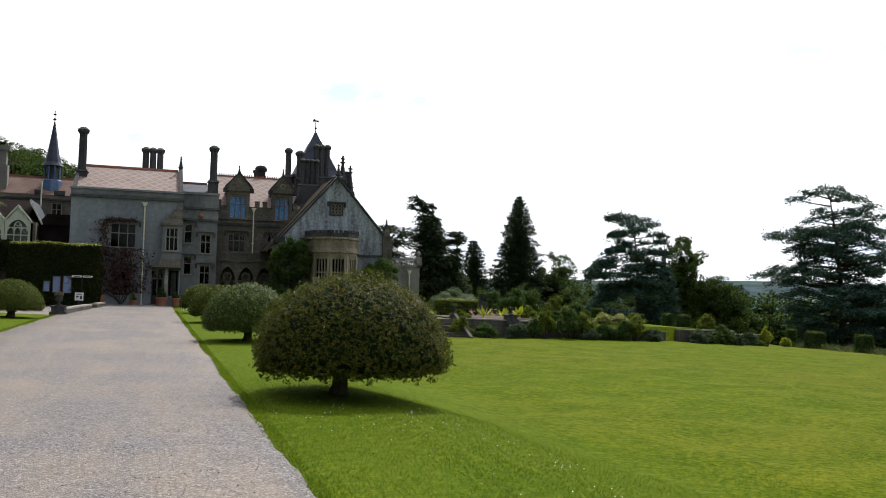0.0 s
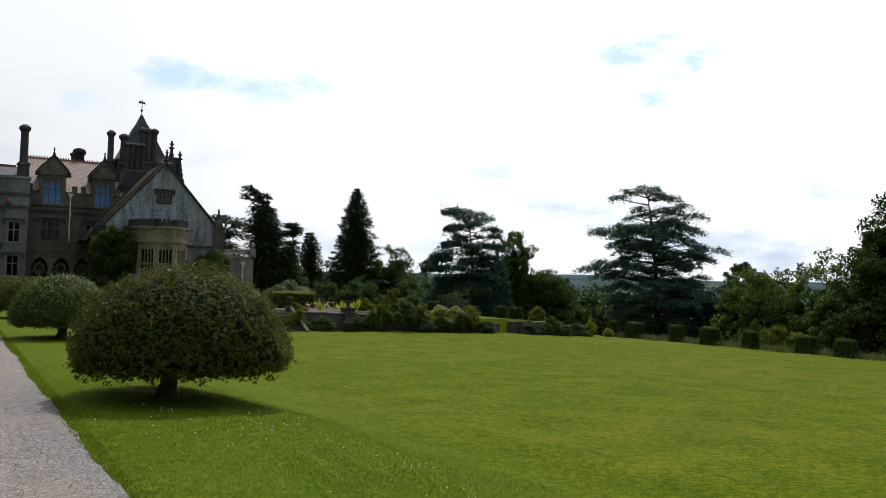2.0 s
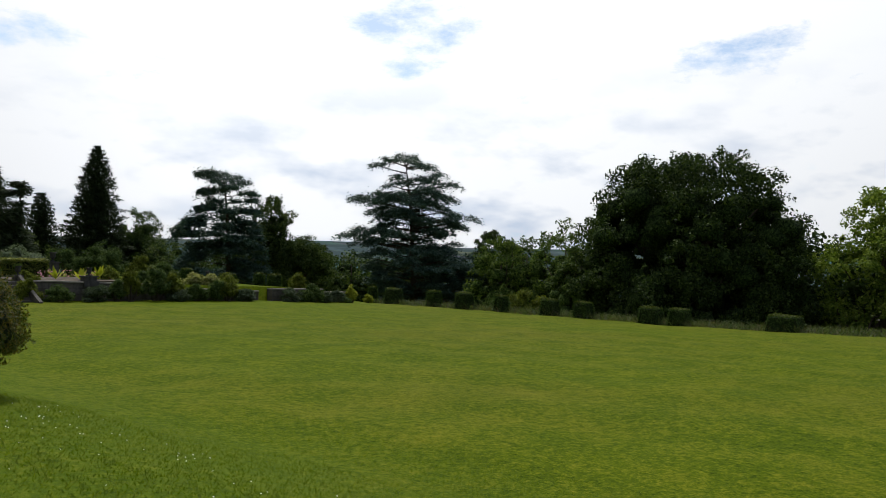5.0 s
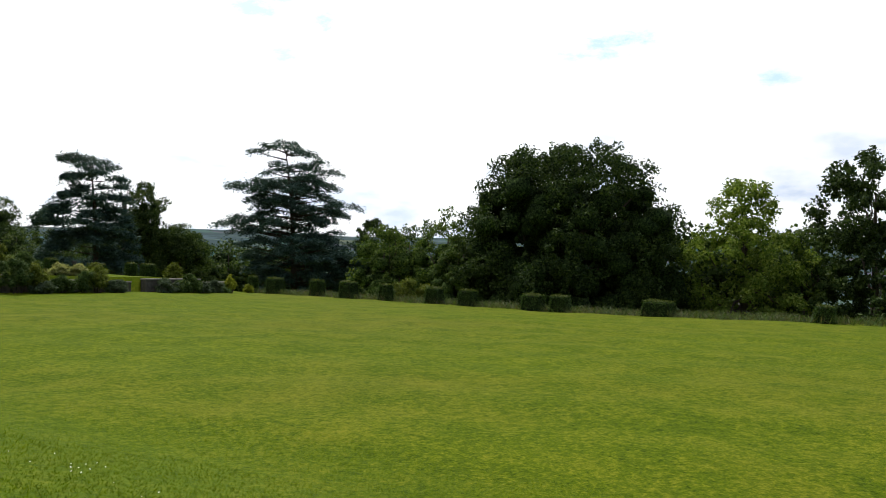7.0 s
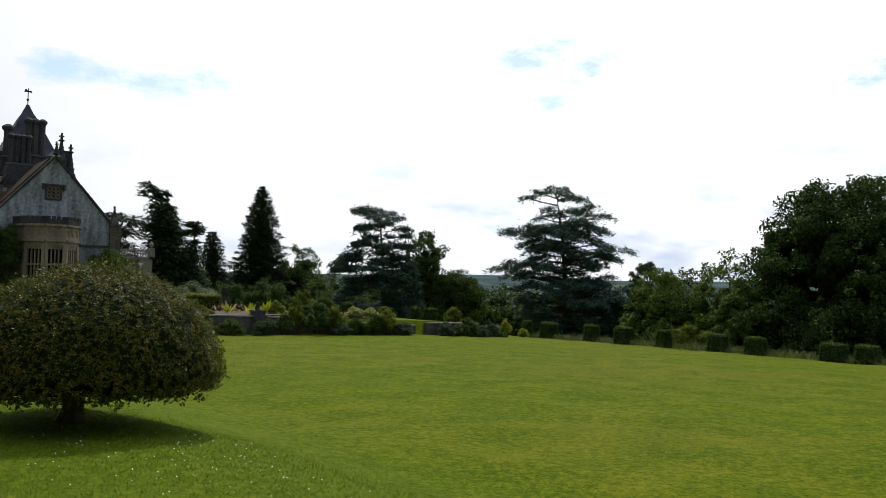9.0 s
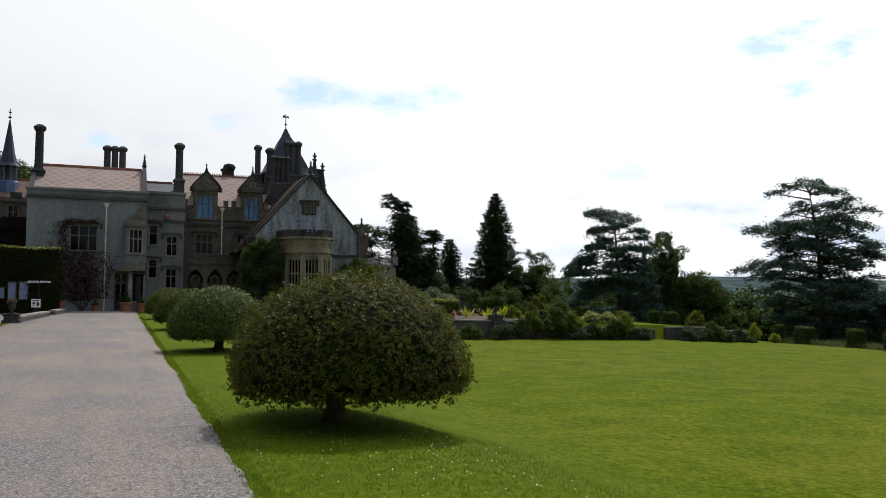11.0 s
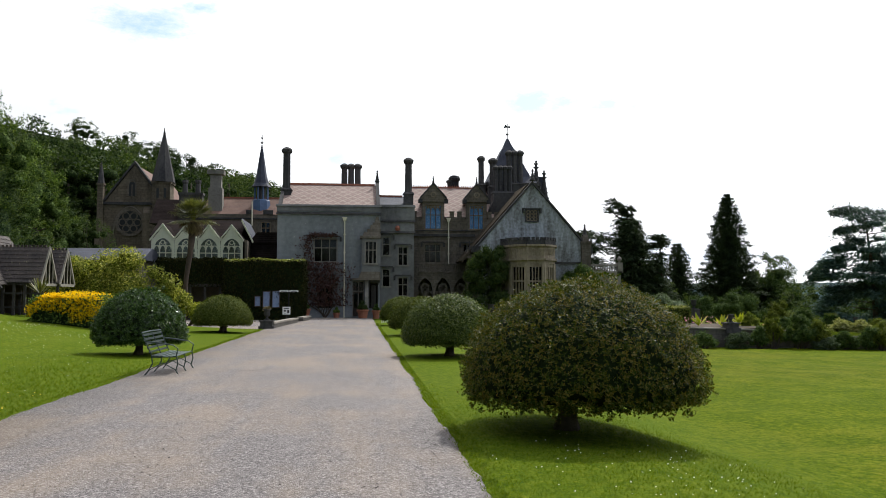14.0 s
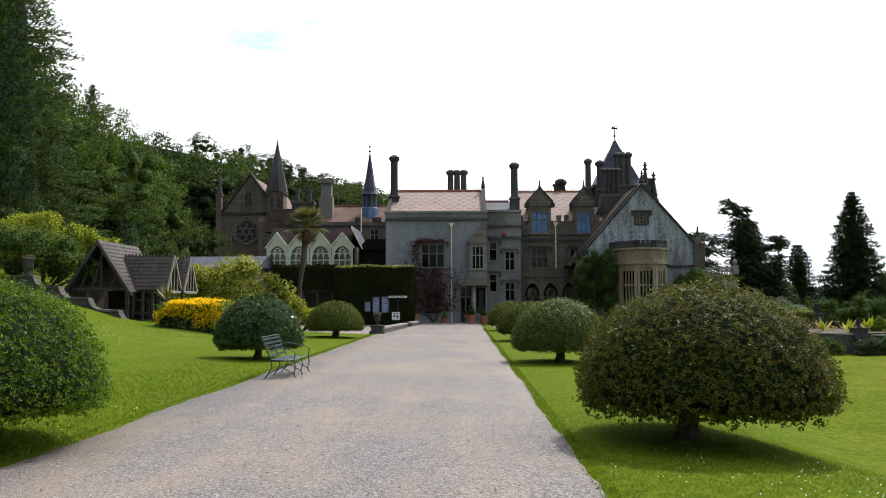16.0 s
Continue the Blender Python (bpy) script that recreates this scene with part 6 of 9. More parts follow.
# shrubbery on the slope to the left
shrub(-11.9, 42.4, [(-2.6, 0, 2.0, 1.7), (-1.1, 0, 2.3, 1.7), (0.4, 0.2, 2.1, 1.6), (1.6, 0, 1.6, 1.4), (2.6, 0, 1.1, 1.1), (-3.4, 0.5, 2.4, 1.5), (-1.8, 0.6, 2.9, 1.2), (-0.4, 0, 0.9, 1.5)], 23000, 0.15, M["leaf_laurel"], "flowering_shrub", "pale green flowering shrubs above the forecourt", seed=51)
shrub(-8.9, 43.6, [(0, 0, 0.8, 0.9), (0.7, 0, 0.6, 0.7), (-0.8, 0, 1.0, 0.9)], 4000, 0.13, M["leaf_spring"], "flowering_shrub", "small yellow-green shrub by the palm", seed=52)
shrub(-19.2, 36.6, [(0, 0, 1.4, 1.5), (1.4, 0, 1.2, 1.3), (-1.6, 0, 1.6, 1.6), (2.3, 0, 0.7, 0.9)], 9000, 0.15, M["leaf_wood"], "garden_shrub", "rounded green shrub above the stepped wall", seed=53)
shrub(-20.4, 38.8, [(0, 0, 2.3, 1.2), (1.5, 0, 2.2, 1.1), (-1.5, 0, 2.2, 1.2), (2.7, 0.3, 1.8, 0.9)], 7500, 0.15, M["leaf_spring"], "garden_shrub", "yellow-green shrub on the bank", seed=54)
shrub(-16.0, 44.5, [(0, 0, 2.6, 1.2), (1.3, 0, 2.2, 1.1), (-1.2, 0, 2.8, 1.0), (2.6, 0.3, 1.8, 0.9), (0, 0, 1, 1.3)], 8000, 0.15, M["leaf_spring"], "garden_shrub", "yellow-green shrub behind the summer house", seed=55)
shrub(-19.5, 52.0, [(0, 0, 2.0, 2.2), (2.5, 0, 1.7, 1.8), (-2.5, 0, 2.3, 2.2), (0, 1, 3.5, 1.6)], 9000, 0.2, M["leaf_hill"], "garden_shrub", "dark green shrubs below the wood", seed=56)
shrub(-25.5, 44.0, [(0, 0, 1.8, 1.8), (2.0, 0, 1.5, 1.6), (-2.5, 0, 2.3, 2.2), (-4.5, 0, 2.4, 2.4), (1.0, -2.0, 1.0, 1.3)], 9000, 0.2, M["leaf_hill"], "garden_shrub", "dark green shrubs along the foot of the wood", seed=57)

shrub(-14.6, 42.0, [(0, 0, 1.6, 1.3), (1.2, 0, 1.7, 1.3), (-1.2, 0.2, 1.4, 1.2), (0.4, 0, 0.7, 1.2)], 9000, 0.14, M["leaf_laurel"], "flowering_shrub", "cream and yellow-green flowering shrub beside the summer house", seed=58)

# the clipped hedge in yellow flower
gy = gz(-11.2, 33.3)
yh = hedge(-12.25, -9.65, 32.2, 34.9, gy - 0.25, gy + 1.02, 5200, 0.11, M["leaf_wood"], "flowering_hedge", "low spreading hedge covered in bright yellow flower", seed=61, rough=0.08)
rng = np.random.default_rng(62)
p, nv = box_points(-1.32, 1.32, -1.38, 1.38, 0.25, 1.28, 30000, rng, 0.04, rough=0.06)
p[:, 2] += 0.05 * np.sin(p[:, 0] * 2.3) + 0.04 * np.sin(p[:, 1] * 3.1 + p[:, 0] * 4)
keep = (nv[:, 2] > 0.5) | (rng.uniform(size=len(p)) < np.clip((p[:, 2] - 0.62) * 2.4 + 0.85 * (p[:, 0] > 0.1), 0, 1))
p[:, 2] -= 0.35 * smooth(0.8, 1.35, np.abs(p[:, 0])) * (p[:, 2] > 0.8) - 0.10 * smooth(0.2, -0.6, p[:, 0])
quads("blossom", leaves(p[keep], nv[keep], 0.075, 0.055, rng, 0.6), M["leaf_yellow"], yh, "bright yellow flowers")


# ---- trees ----
def limb_path(a, b, rng, bend=0.15, n=5):
    a, b = np.array(a, float), np.array(b, float)
    L = np.linalg.norm(b - a)
    pts = [a + (b - a) * k / (n - 1) for k in range(n)]
    for k in range(1, n - 1):
        pts[k] = pts[k] + rng.normal(size=3) * L * bend * 0.35 + np.array([0, 0, -L * bend * 0.3 * math.sin(math.pi * k / (n - 1))])
    return [tuple(p) for p in pts]


def broadleaf(name, label, x, y, H, R, material, seed, low=0.22, clumps=70, n=16000, leaf=0.34, bark="bark", squash=1.0, open_=0.0, lean=(0, 0), group="", z0=None, trunks=1, top_heavy=0.0, build_at=None, limbs=9, clump=(0.17, 0.30), fuzz=0.016, boxy=1.0, solid=0.72, grain=4.0, profile=None, heart=0.78):
    """A broad-leaved tree: tapered trunk, limbs, and a crown of many leafy clumps with gaps between them."""
    rng = np.random.default_rng(seed)
    ob = empty(name, label, "tree", group, (x, y, (gz(x, y) if z0 is None else z0) - 0.15))
    depth = []
    zc = H * (low + 1) / 2
    rz = H * (1 - low) / 2
    cs, rs = [], []
    while len(cs) < clumps:
        d = unit(rng.normal(size=(1, 3)))[0]
        if d[2] < -0.93:
            continue
        k = rng.uniform(0.30, 1.0) ** 0.55 if len(cs) > clumps * 0.25 else rng.uniform(0.15, 0.65)
        d = np.sign(d) * np.abs(d) ** boxy
        bulge = 0.86 + 0.16 * math.sin(3.1 * math.atan2(d[1], d[0]) + seed) * (1 - abs(d[2])) + 0.05 * rng.normal()
        wide = 1.0 + top_heavy * d[2]
        p = np.array([d[0] * R * k * bulge * wide + lean[0] * (d[2] + 1), d[1] * R * squash * k * bulge * wide + lean[1] * (d[2] + 1), zc + d[2] * rz * k * bulge])
        if profile:
            u = rng.uniform(0.0, 1.0)
            reach = float(np.interp(u, [q[0] for q in profile], [q[1] for q in profile]))
            if rng.uniform() > reach + 0.12:
                continue
            k = rng.uniform(0.80, 1.0) if len(cs) > clumps * 0.38 else rng.uniform(0.15, heart)
            a = rng.uniform(0, 2 * math.pi)
            q = R * reach * k * (1 + 0.07 * math.sin(3 * a + seed + 4 * u) + 0.05 * math.sin(7 * a - 9 * u))
            p = np.array([q * math.cos(a), squash * q * math.sin(a), H * (low + (1 - low) * u) - R * 0.09 * u * rng.uniform(0, 1)])
        if open_ and rng.uniform() < open_ and k > 0.6:
            continue
        cs.append(p)
        depth.append(k if not profile or u < 0.74 else 1.0)
        rs.append(R * rng.uniform(*clump))
    tufts_c, tufts_r = [], []
    for c, r in zip(cs, rs):
        for k in range(6):
            d = unit(rng.normal(size=(1, 3)))[0]
            tufts_c.append(c + d * r * (0.75, 0.75, 0.6) * rng.uniform(0.7, 1.1))
            tufts_r.append(r * rng.uniform(0.30, 0.52))
    p, nv = clump_points(tufts_c, tufts_r, n, rng, 0.8)
    p += rng.normal(size=p.shape) * R * fuzz
    leaf *= 0.74
    quads("crown", leaves(p, nv, leaf, leaf * 0.62, rng, 0.3, 0.15, loose=0.6), material, ob)
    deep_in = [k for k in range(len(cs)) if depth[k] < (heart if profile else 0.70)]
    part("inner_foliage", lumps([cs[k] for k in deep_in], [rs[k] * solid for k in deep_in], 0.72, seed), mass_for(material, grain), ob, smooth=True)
    for t in range(trunks):
        sx = (t - (trunks - 1) / 2) * R * 0.18
        path = [(sx * 0.4, 0, 0), (sx, 0.05 * R * math.sin(seed), H * low * 0.8), (sx * 1.3 + lean[0] * 0.7, lean[1] * 0.7, H * 0.5), (sx * 1.5 + lean[0], lean[1], H * 0.78)]
        part("trunk", Geo().tube(path, [H * 0.030, H * 0.021, H * 0.014, H * 0.004], 9), M[bark], ob, smooth=True)
    order = rng.permutation(len(cs))[:limbs]
    for k in order:
        c = cs[k]
        a = (lean[0] * 0.3, lean[1] * 0.3, H * rng.uniform(low * 0.8, 0.48))
        part("limb", Geo().tube(limb_path(a, c, rng), [H * 0.011, H * 0.009, H * 0.006, H * 0.004, H * 0.002], 6), M[bark], ob)
    return ob


def sprays(p, along, length, width, rng, loose=0.35):
    """Narrow flat sprays of needles at points p, lying along their branchlets."""
    n = len(p)
    axis = unit(along + loose * rng.normal(size=(n, 3)))
    up = unit(np.array([0, 0, 1.0]) + 0.45 * rng.normal(size=(n, 3)))
    side = unit(np.cross(axis, up))
    s = length * rng.uniform(0.6, 1.3, (n, 1))
    w = width * rng.uniform(0.6, 1.3, (n, 1))
    return np.stack([p - axis * s * 0.5, p + side * w * 0.5, p + axis * s * 0.5, p - side * w * 0.5], 1)


def boughs(name, label, x, y, z0, H, masses, material, seed, n=60000, leaf=0.36, lean=0.0, trunk_r=0.026, skirt=0.45, rise=0.0, slim=0.26):
    """An old conifer: a stout trunk whose limbs carry masses of foliage. masses: across, height over the foot, half-width."""
    rng = np.random.default_rng(seed)
    ob = empty(name, label, "tree", "", (x, y, z0))
    L = math.hypot(x, y)
    deep = np.array([x / L, y / L, 0])
    across = np.array([y / L, -x / L, 0])

    def axis(z):
        return across * (lean * (z / H) ** 2) + np.array([0, 0, z])
    part("trunk", Geo().tube([tuple(axis(z)) for z in np.linspace(0, H * 0.96, 8)], [H * trunk_r * (1.15 - 1.08 * k / 7) for k in range(8)], 10), M["bark"], ob, smooth=True)
    pts, dirs, cs, rs = [], [], [], []
    total = sum((3 if hw > 1.2 else 1) * (hw * hw + 0.8) for s, z, hw in masses)
    for s, z, hw in masses:
        low = z < H * skirt
        hh = min(1.7, 0.55 * hw + 0.2) if low else min(1.15, 0.30 * hw + 0.32)
        c0 = across * s + np.array([0, 0, z])
        start = axis(max(0.3, z - 0.25 * abs(s) - 0.5))
        mid = start * 0.45 + c0 * 0.55 + np.array([0, 0, -0.12 * hh])
        part("limb", Geo().tube([tuple(start), tuple(mid), tuple(c0 - (0, 0, 0.2 * hh))], [0.006 * H, 0.0035 * H, 0.02], 6), M["bark"], ob)
        tilt = rng.uniform(-1, 1)
        for w in ((-0.8, 0.0, 0.8) if hw > 1.2 else (0.0,)):
            c1 = c0 + deep * w * hw + np.array([0, 0, 0.55 * w * hh * tilt])
            steps = 11
            lines = max(5, int(n * (hw * hw + 0.8) / total / steps))
            a = rng.uniform(0, 2 * np.pi, lines)
            r = hw * (0.45 + 0.62 * rng.uniform(0, 1, lines) ** 0.5)
            zz = hh * rng.uniform(-1, 0.8, lines) * (1.15 - 0.55 * r / hw)
            # branchlets spring from nearer the trunk and run out level, drooping at their tips
            root = c1 - across * np.sign(s) * min(abs(s), hw) * 0.35
            for k in range(lines):
                out = across * math.cos(a[k]) + deep * 0.8 * math.sin(a[k])
                tip = c1 + out * r[k] + np.array([0, 0, zz[k]])
                v = np.linspace(0.15, 1.0, steps)[:, None]
                bend = np.array([0, 0, 1.0]) * ((rise - 0.16) * r[k] * v * v * (1.6 if low else 1.0))
                pts.append(root + (tip - root) * v + np.array([0, 0, zz[k]]) * (v < 0.5) * 0.4 + bend + rng.normal(size=(steps, 3)) * (0.11, 0.11, 0.06) * (1.4 - v))
                dirs.append(np.repeat(unit((tip - root)[None] + np.array([[0, 0, (rise - 0.2) * r[k]]])), steps, 0))
            if low and hw > 1.2:
                for k in range(int(3 + 2 * hw * hw)):
                    d = unit(rng.normal(size=(1, 3)))[0] * rng.uniform(0, 1) ** 0.5 * 0.7
                    cs.append(c1 + across * d[0] * hw * 0.85 + deep * d[1] * hw * 0.7 + np.array([0, 0, d[2] * hh * 0.7]))
                    rs.append(rng.uniform(0.25, 0.45) + 0.08 * hw)
    quads("foliage", sprays(np.concatenate(pts), np.concatenate(dirs), leaf, leaf * slim, rng), material, ob)
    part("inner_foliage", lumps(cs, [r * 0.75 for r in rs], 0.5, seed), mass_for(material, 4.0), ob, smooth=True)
    return ob


def cedar(name, label, x, y, z0, H, tiers, material, seed, n=60000, leaf=0.4, lean=0.0, trunk_r=0.022, slim=0.30, skirt=0.30):
    """A spreading cedar: level plates of needles held out on long limbs. tiers: height over the foot and the reach to either side."""
    rng = np.random.default_rng(seed)
    ob = empty(name, label, "tree", "", (x, y, z0))
    L = math.hypot(x, y)
    deep = np.array([x / L, y / L, 0])
    across = np.array([y / L, -x / L, 0])

    def axis(z):
        return across * (lean * (z / H) ** 2) + np.array([0, 0, z])
    part("trunk", Geo().tube([tuple(axis(z)) for z in np.linspace(0, H * 0.97, 8)], [H * trunk_r * (1.15 - 1.08 * k / 7) for k in range(8)], 10), M["bark"], ob, smooth=True)
    plates = []
    for z, a, b in tiers:
        W, c = (b - a) / 2, (a + b) / 2
        m = max(3, int(0.40 * W * W))
        for k in range(m):
            hw = rng.uniform(0.95, 1.6) if W > 2.6 else rng.uniform(0.6, 1.0)
            ang = (0.0, math.pi)[k] if k < 2 else k * 2.4 + rng.uniform(-0.4, 0.4)
            f = 1.0 if k < 2 else math.sqrt(rng.uniform(0.12, 1.0))
            reach = max(0.3, W - hw * 0.85) * f
            plates.append((c + reach * math.cos(ang), reach * 0.9 * math.sin(ang), z + rng.uniform(-0.25, 0.25) if k < 2 else z + rng.uniform(-0.85, 0.75) * min(1.0, W / 4), hw))
    total = sum(p[3] ** 2 for p in plates)
    pts, dirs, cs, rs = [], [], [], []
    for u, v, z, hw in plates:
        mid = across * u + deep * v + np.array([0, 0, z])
        root = axis(max(0.4, min(H * 0.93, z - 0.16 * math.hypot(u, v) - 0.2)))
        way = (mid - root) * (1, 1, 0)
        way = way / (np.linalg.norm(way) + 1e-6)
        bend = (root + mid) / 2 + np.array([0, 0, -0.10 * hw])
        part("limb", Geo().tube([tuple(root), tuple(bend), tuple(mid + way * hw * 0.5)], [0.0055 * H, 0.0035 * H, 0.015], 5), M["bark"], ob)
        q = max(20, int(n * hw * hw / total))
        ang = rng.uniform(0, 2 * np.pi, q)
        r = hw * np.sqrt(rng.uniform(0.0, 1.0, q)) * (1 + 0.25 * np.sin(5 * ang + u * 3))
        slant = rng.uniform(-0.25, 0.20)
        flat = np.stack([np.cos(ang), np.sin(ang), np.zeros(q)], 1)
        crown = mid + flat * r[:, None]
        crown[:, 2] += rng.normal(size=q) * (0.10 + 0.08 * hw) + slant * np.sum(flat * way, 1) * r - 0.16 * r * r / hw + 0.10 * np.sin(crown[:, 0] * 2.1) * np.sin(crown[:, 1] * 2.3)
        pts.append(crown)
        dirs.append(unit(flat * 0.7 + way + np.array([0, 0, -0.12])))
        if z < H * skirt:
            for k in range(3):
                cs.append(mid + np.array([rng.uniform(-0.5, 0.5) * hw, rng.uniform(-0.5, 0.5) * hw, -0.15]))
                rs.append(0.55 * hw)
    quads("foliage", sprays(np.concatenate(pts), np.concatenate(dirs), leaf, leaf * slim, rng, 0.45), material, ob)
    part("inner_foliage", lumps(cs, [r * 0.75 for r in rs], 0.45, seed), mass_for(material, 4.0), ob, smooth=True)
    return ob


def conifer(name, label, x, y, H, R, material, seed, n=16000, leaf=0.30, z0=None, power=0.85, droop=0.35, low=0.03, ragged=0.18, group="", lean=0.0, slim=0.26):
    """A conifer: a straight trunk with whorls of drooping, needle-clad branches."""
    rng = np.random.default_rng(seed)
    ob = empty(name, label, "tree", group, (x, y, (gz(x, y) if z0 is None else z0) - 0.15))
    part("trunk", Geo().tube([(0, 0, 0), (0, 0, H * 0.5), (lean, 0, H * 0.98)], [H * 0.024, H * 0.013, 0.02], 8), M["bark"], ob, smooth=True)
    pts, dirs = [], []
    whorls = int(H / 0.36)
    m = 9
    total = sum(m * (R * (1 - (k + 0.5) / whorls) ** power + 0.25) for k in range(whorls))
    for k in range(whorls):
        u = (k + 0.5) / whorls
        z = H * (low + (1 - low) * u)
        reach = R * (1 - u) ** power + 0.10
        for j in range(m):
            a = 2 * math.pi * (j / m) + k * 0.9 + rng.normal() * 0.25
            r = reach * (1 + ragged * rng.normal())
            steps = max(6, int(n * (reach + 0.15) / total))
            v = rng.uniform(0.1, 1.0, (steps, 1)) ** 0.65
            out = np.array([math.cos(a), math.sin(a), 0])
            line = np.array([lean * u, 0, z]) + out * r * v + np.array([0, 0, 1.0]) * (0.12 * r * v - droop * r * v * v + 0.35 * r * np.maximum(0, v - 0.65))
            wide = 0.10 + 0.16 * min(1.5, reach) * (1 - 0.75 * v)
            pts.append(line + rng.normal(size=(steps, 3)) * wide * (1, 1, 0.55))
            dirs.append(np.repeat((out + (0, 0, 0.35))[None], steps, 0))
        if k % 3 == 0 and reach > 0.8:
            a = k * 2.4
            part("branch", Geo().tube([(lean * u, 0, z), (lean * u + reach * 0.5 * math.cos(a), reach * 0.5 * math.sin(a), z - 0.1 * reach), (lean * u + reach * 0.8 * math.cos(a), reach * 0.8 * math.sin(a), z - droop * 0.7 * reach)], [0.04, 0.025, 0.012], 5), M["bark"], ob)
    quads("foliage", sprays(np.concatenate(pts), np.concatenate(dirs), leaf, leaf * slim, rng, 0.5), material, ob)
    prof = [(max(0.05, 0.44 * R * (1 - u) ** power * (1 + 0.08 * math.sin(17 * u))), H * (low + (1 - low) * u) - droop * 0.3 * R * (1 - u)) for u in np.linspace(0.03, 0.72, 12)]
    part("inner_foliage", Geo().lathe(0, 0, prof + [(0.04, H * 0.86)], 14), mass_for(material, 4.0), ob, "solid core inside the tree, leaf shade put into its colour", True)
    return ob


# across the lawn, left to right as they stand round the park
T = gz
FIR = [(-2.0, 11.2, 0.9), (-2.3, 10.4, 0.7), (-0.4, 10.5, 0.8), (-1.2, 10.2, 0.9), (-1.5, 10.7, 0.9), (-0.8, 9.8, 1.1), (-1.1, 9.2, 1.2), (-0.3, 8.9, 1.3), (-0.5, 8.3, 1.6), (0.0, 7.3, 1.8), (-0.9, 7.1, 1.5), (0.3, 6.3, 2.0), (-0.7, 5.6, 1.8), (0.0, 4.5, 2.4), (0.0, 3.2, 2.5), (-0.8, 1.8, 2.4), (0.8, 1.6, 2.6)]
boughs("fir_tree", "old dark fir with a ragged drooping double top", 27.3, 78.2, 0.0, 11.4, FIR, M["leaf_fir"], 71, 32000, 0.42, -1.6, 0.02, 0.8, 0.05)
SIDE = [(-0.5, 7.6, 0.9), (0.1, 7.1, 0.8), (-0.5, 6.8, 1.1), (-0.4, 5.6, 1.1), (-0.8, 4.5, 1.3), (-0.9, 3.2, 1.7), (-0.5, 1.8, 1.8), (0.2, 0.9, 1.6)]
boughs("fir_tree", "dark fir leaning beside a taller one", 29.9, 77.2, 0.0, 8.2, SIDE, M["leaf_fir"], 72, 15000, 0.40, -0.4, 0.02, 0.8, 0.05)
FLAT = [(-2.2, 7.9, 1.6), (0, 8.3, 1.7), (2.0, 7.8, 1.6), (-1.2, 6.9, 1.8), (1.4, 6.8, 1.9), (0, 5.6, 2.4), (-1.5, 4.4, 2.2), (1.6, 4.2, 2.3), (0, 3.0, 2.6), (0, 1.6, 2.6)]
boughs("cedar_tree", "dark flat-topped cedar behind the porch", 23.0, 80.5, -0.2, 8.6, FLAT, M["leaf_fir"], 73, 14000, 0.42)
conifer("fir_tree", "narrow blunt-topped dark conifer", 35.0, 86.0, 8.1, 2.2, M["leaf_fir"], 74, 16000, 0.36, -0.4, 0.55, 0.3)
conifer("fir_tree", "tall pointed dark conifer with feathery branches", 39.8, 84.0, 13.6, 3.7, M["leaf_fir"], 75, 42000, 0.40, -0.6, 0.72, 0.30, 0.02, 0.16)
broadleaf("park_tree", "round-headed tree with a sunlit yellow-green top", 47.0, 88.0, 7.9, 3.0, M["leaf_hill"], 76, 0.0, 110, 12000, 0.30, z0=-1.2, solid=0.6, clump=(0.17, 0.28), profile=[(0.0, 0.7), (0.2, 1.0), (0.5, 1.0), (0.75, 0.8), (0.92, 0.5), (1.0, 0.2)])
broadleaf("park_tree", "dark broad tree behind the flower beds", 45.2, 86.0, 6.4, 3.2, M["leaf_oak"], 77, 0.0, 80, 10000, 0.34, z0=-1.2, solid=0.6)
shrub(20.8, 53.8, [(0, 0, 1.0, 1.35), (0.9, 0, 0.7, 1.0), (-0.9, 0, 0.7, 1.0)], 6000, 0.14, M["leaf_grey"], "garden_shrub", "grey-green domed shrub on the terrace", seed=78)
BROAD = [(10.9, -3.3, -0.2), (10.4, -3.3, 1.2), (9.8, -2.0, 1.8), (9.0, -3.0, 2.4), (8.2, -2.4, 2.7), (7.3, -3.4, 2.8), (6.4, -4.5, 2.6), (5.7, -5.4, 2.7), (4.8, -5.3, 3.0), (3.9, -4.0, 3.3), (2.9, -4.6, 3.5), (1.8, -5.3, 3.8), (0.9, -5.6, 4.0)]
cedar("cedar_tree", "broad dark cedar with layered branches", 43.95, 65.1, -1.5, 11.0, BROAD, M["leaf_cedar"], 79, 46000, 0.34, -0.8, 0.024, skirt=0.9)
broadleaf("park_tree", "leafy tree standing against the cedar with a dead bough", 49.6, 66.4, 10.4, 2.9, M["leaf_hill"], 80, -0.05, 190, 24000, 0.26, z0=-2.0, clump=(0.15, 0.27), top_heavy=-0.2, solid=0.6)
dead = empty("dead_branch", "bare grey dead bough above the leaves", "branch", at=(48.2, 67.4, -2.2))
for k, (a, b, c) in enumerate(((-0.5, 0.2, 9.9), (0.1, 0, 9.4), (0.5, -0.1, 9.6), (-0.9, 0.1, 9.2))):
    part("bough", Geo().tube([(0, 0, 0.0), (0.2, 0, 6.0), (0.1 + a * 0.3, b * 0.5, 8.2), (a, b, c)], [0.16, 0.11, 0.06, 0.015], 6), M["bark_grey"], dead)
broadleaf("park_tree", "low spreading green tree below the terrace", 52.8, 64.8, 7.2, 3.3, M["leaf_hill"], 81, -0.1, 140, 16000, 0.26, z0=-2.6, clump=(0.15, 0.27), top_heavy=-0.25, solid=0.6)
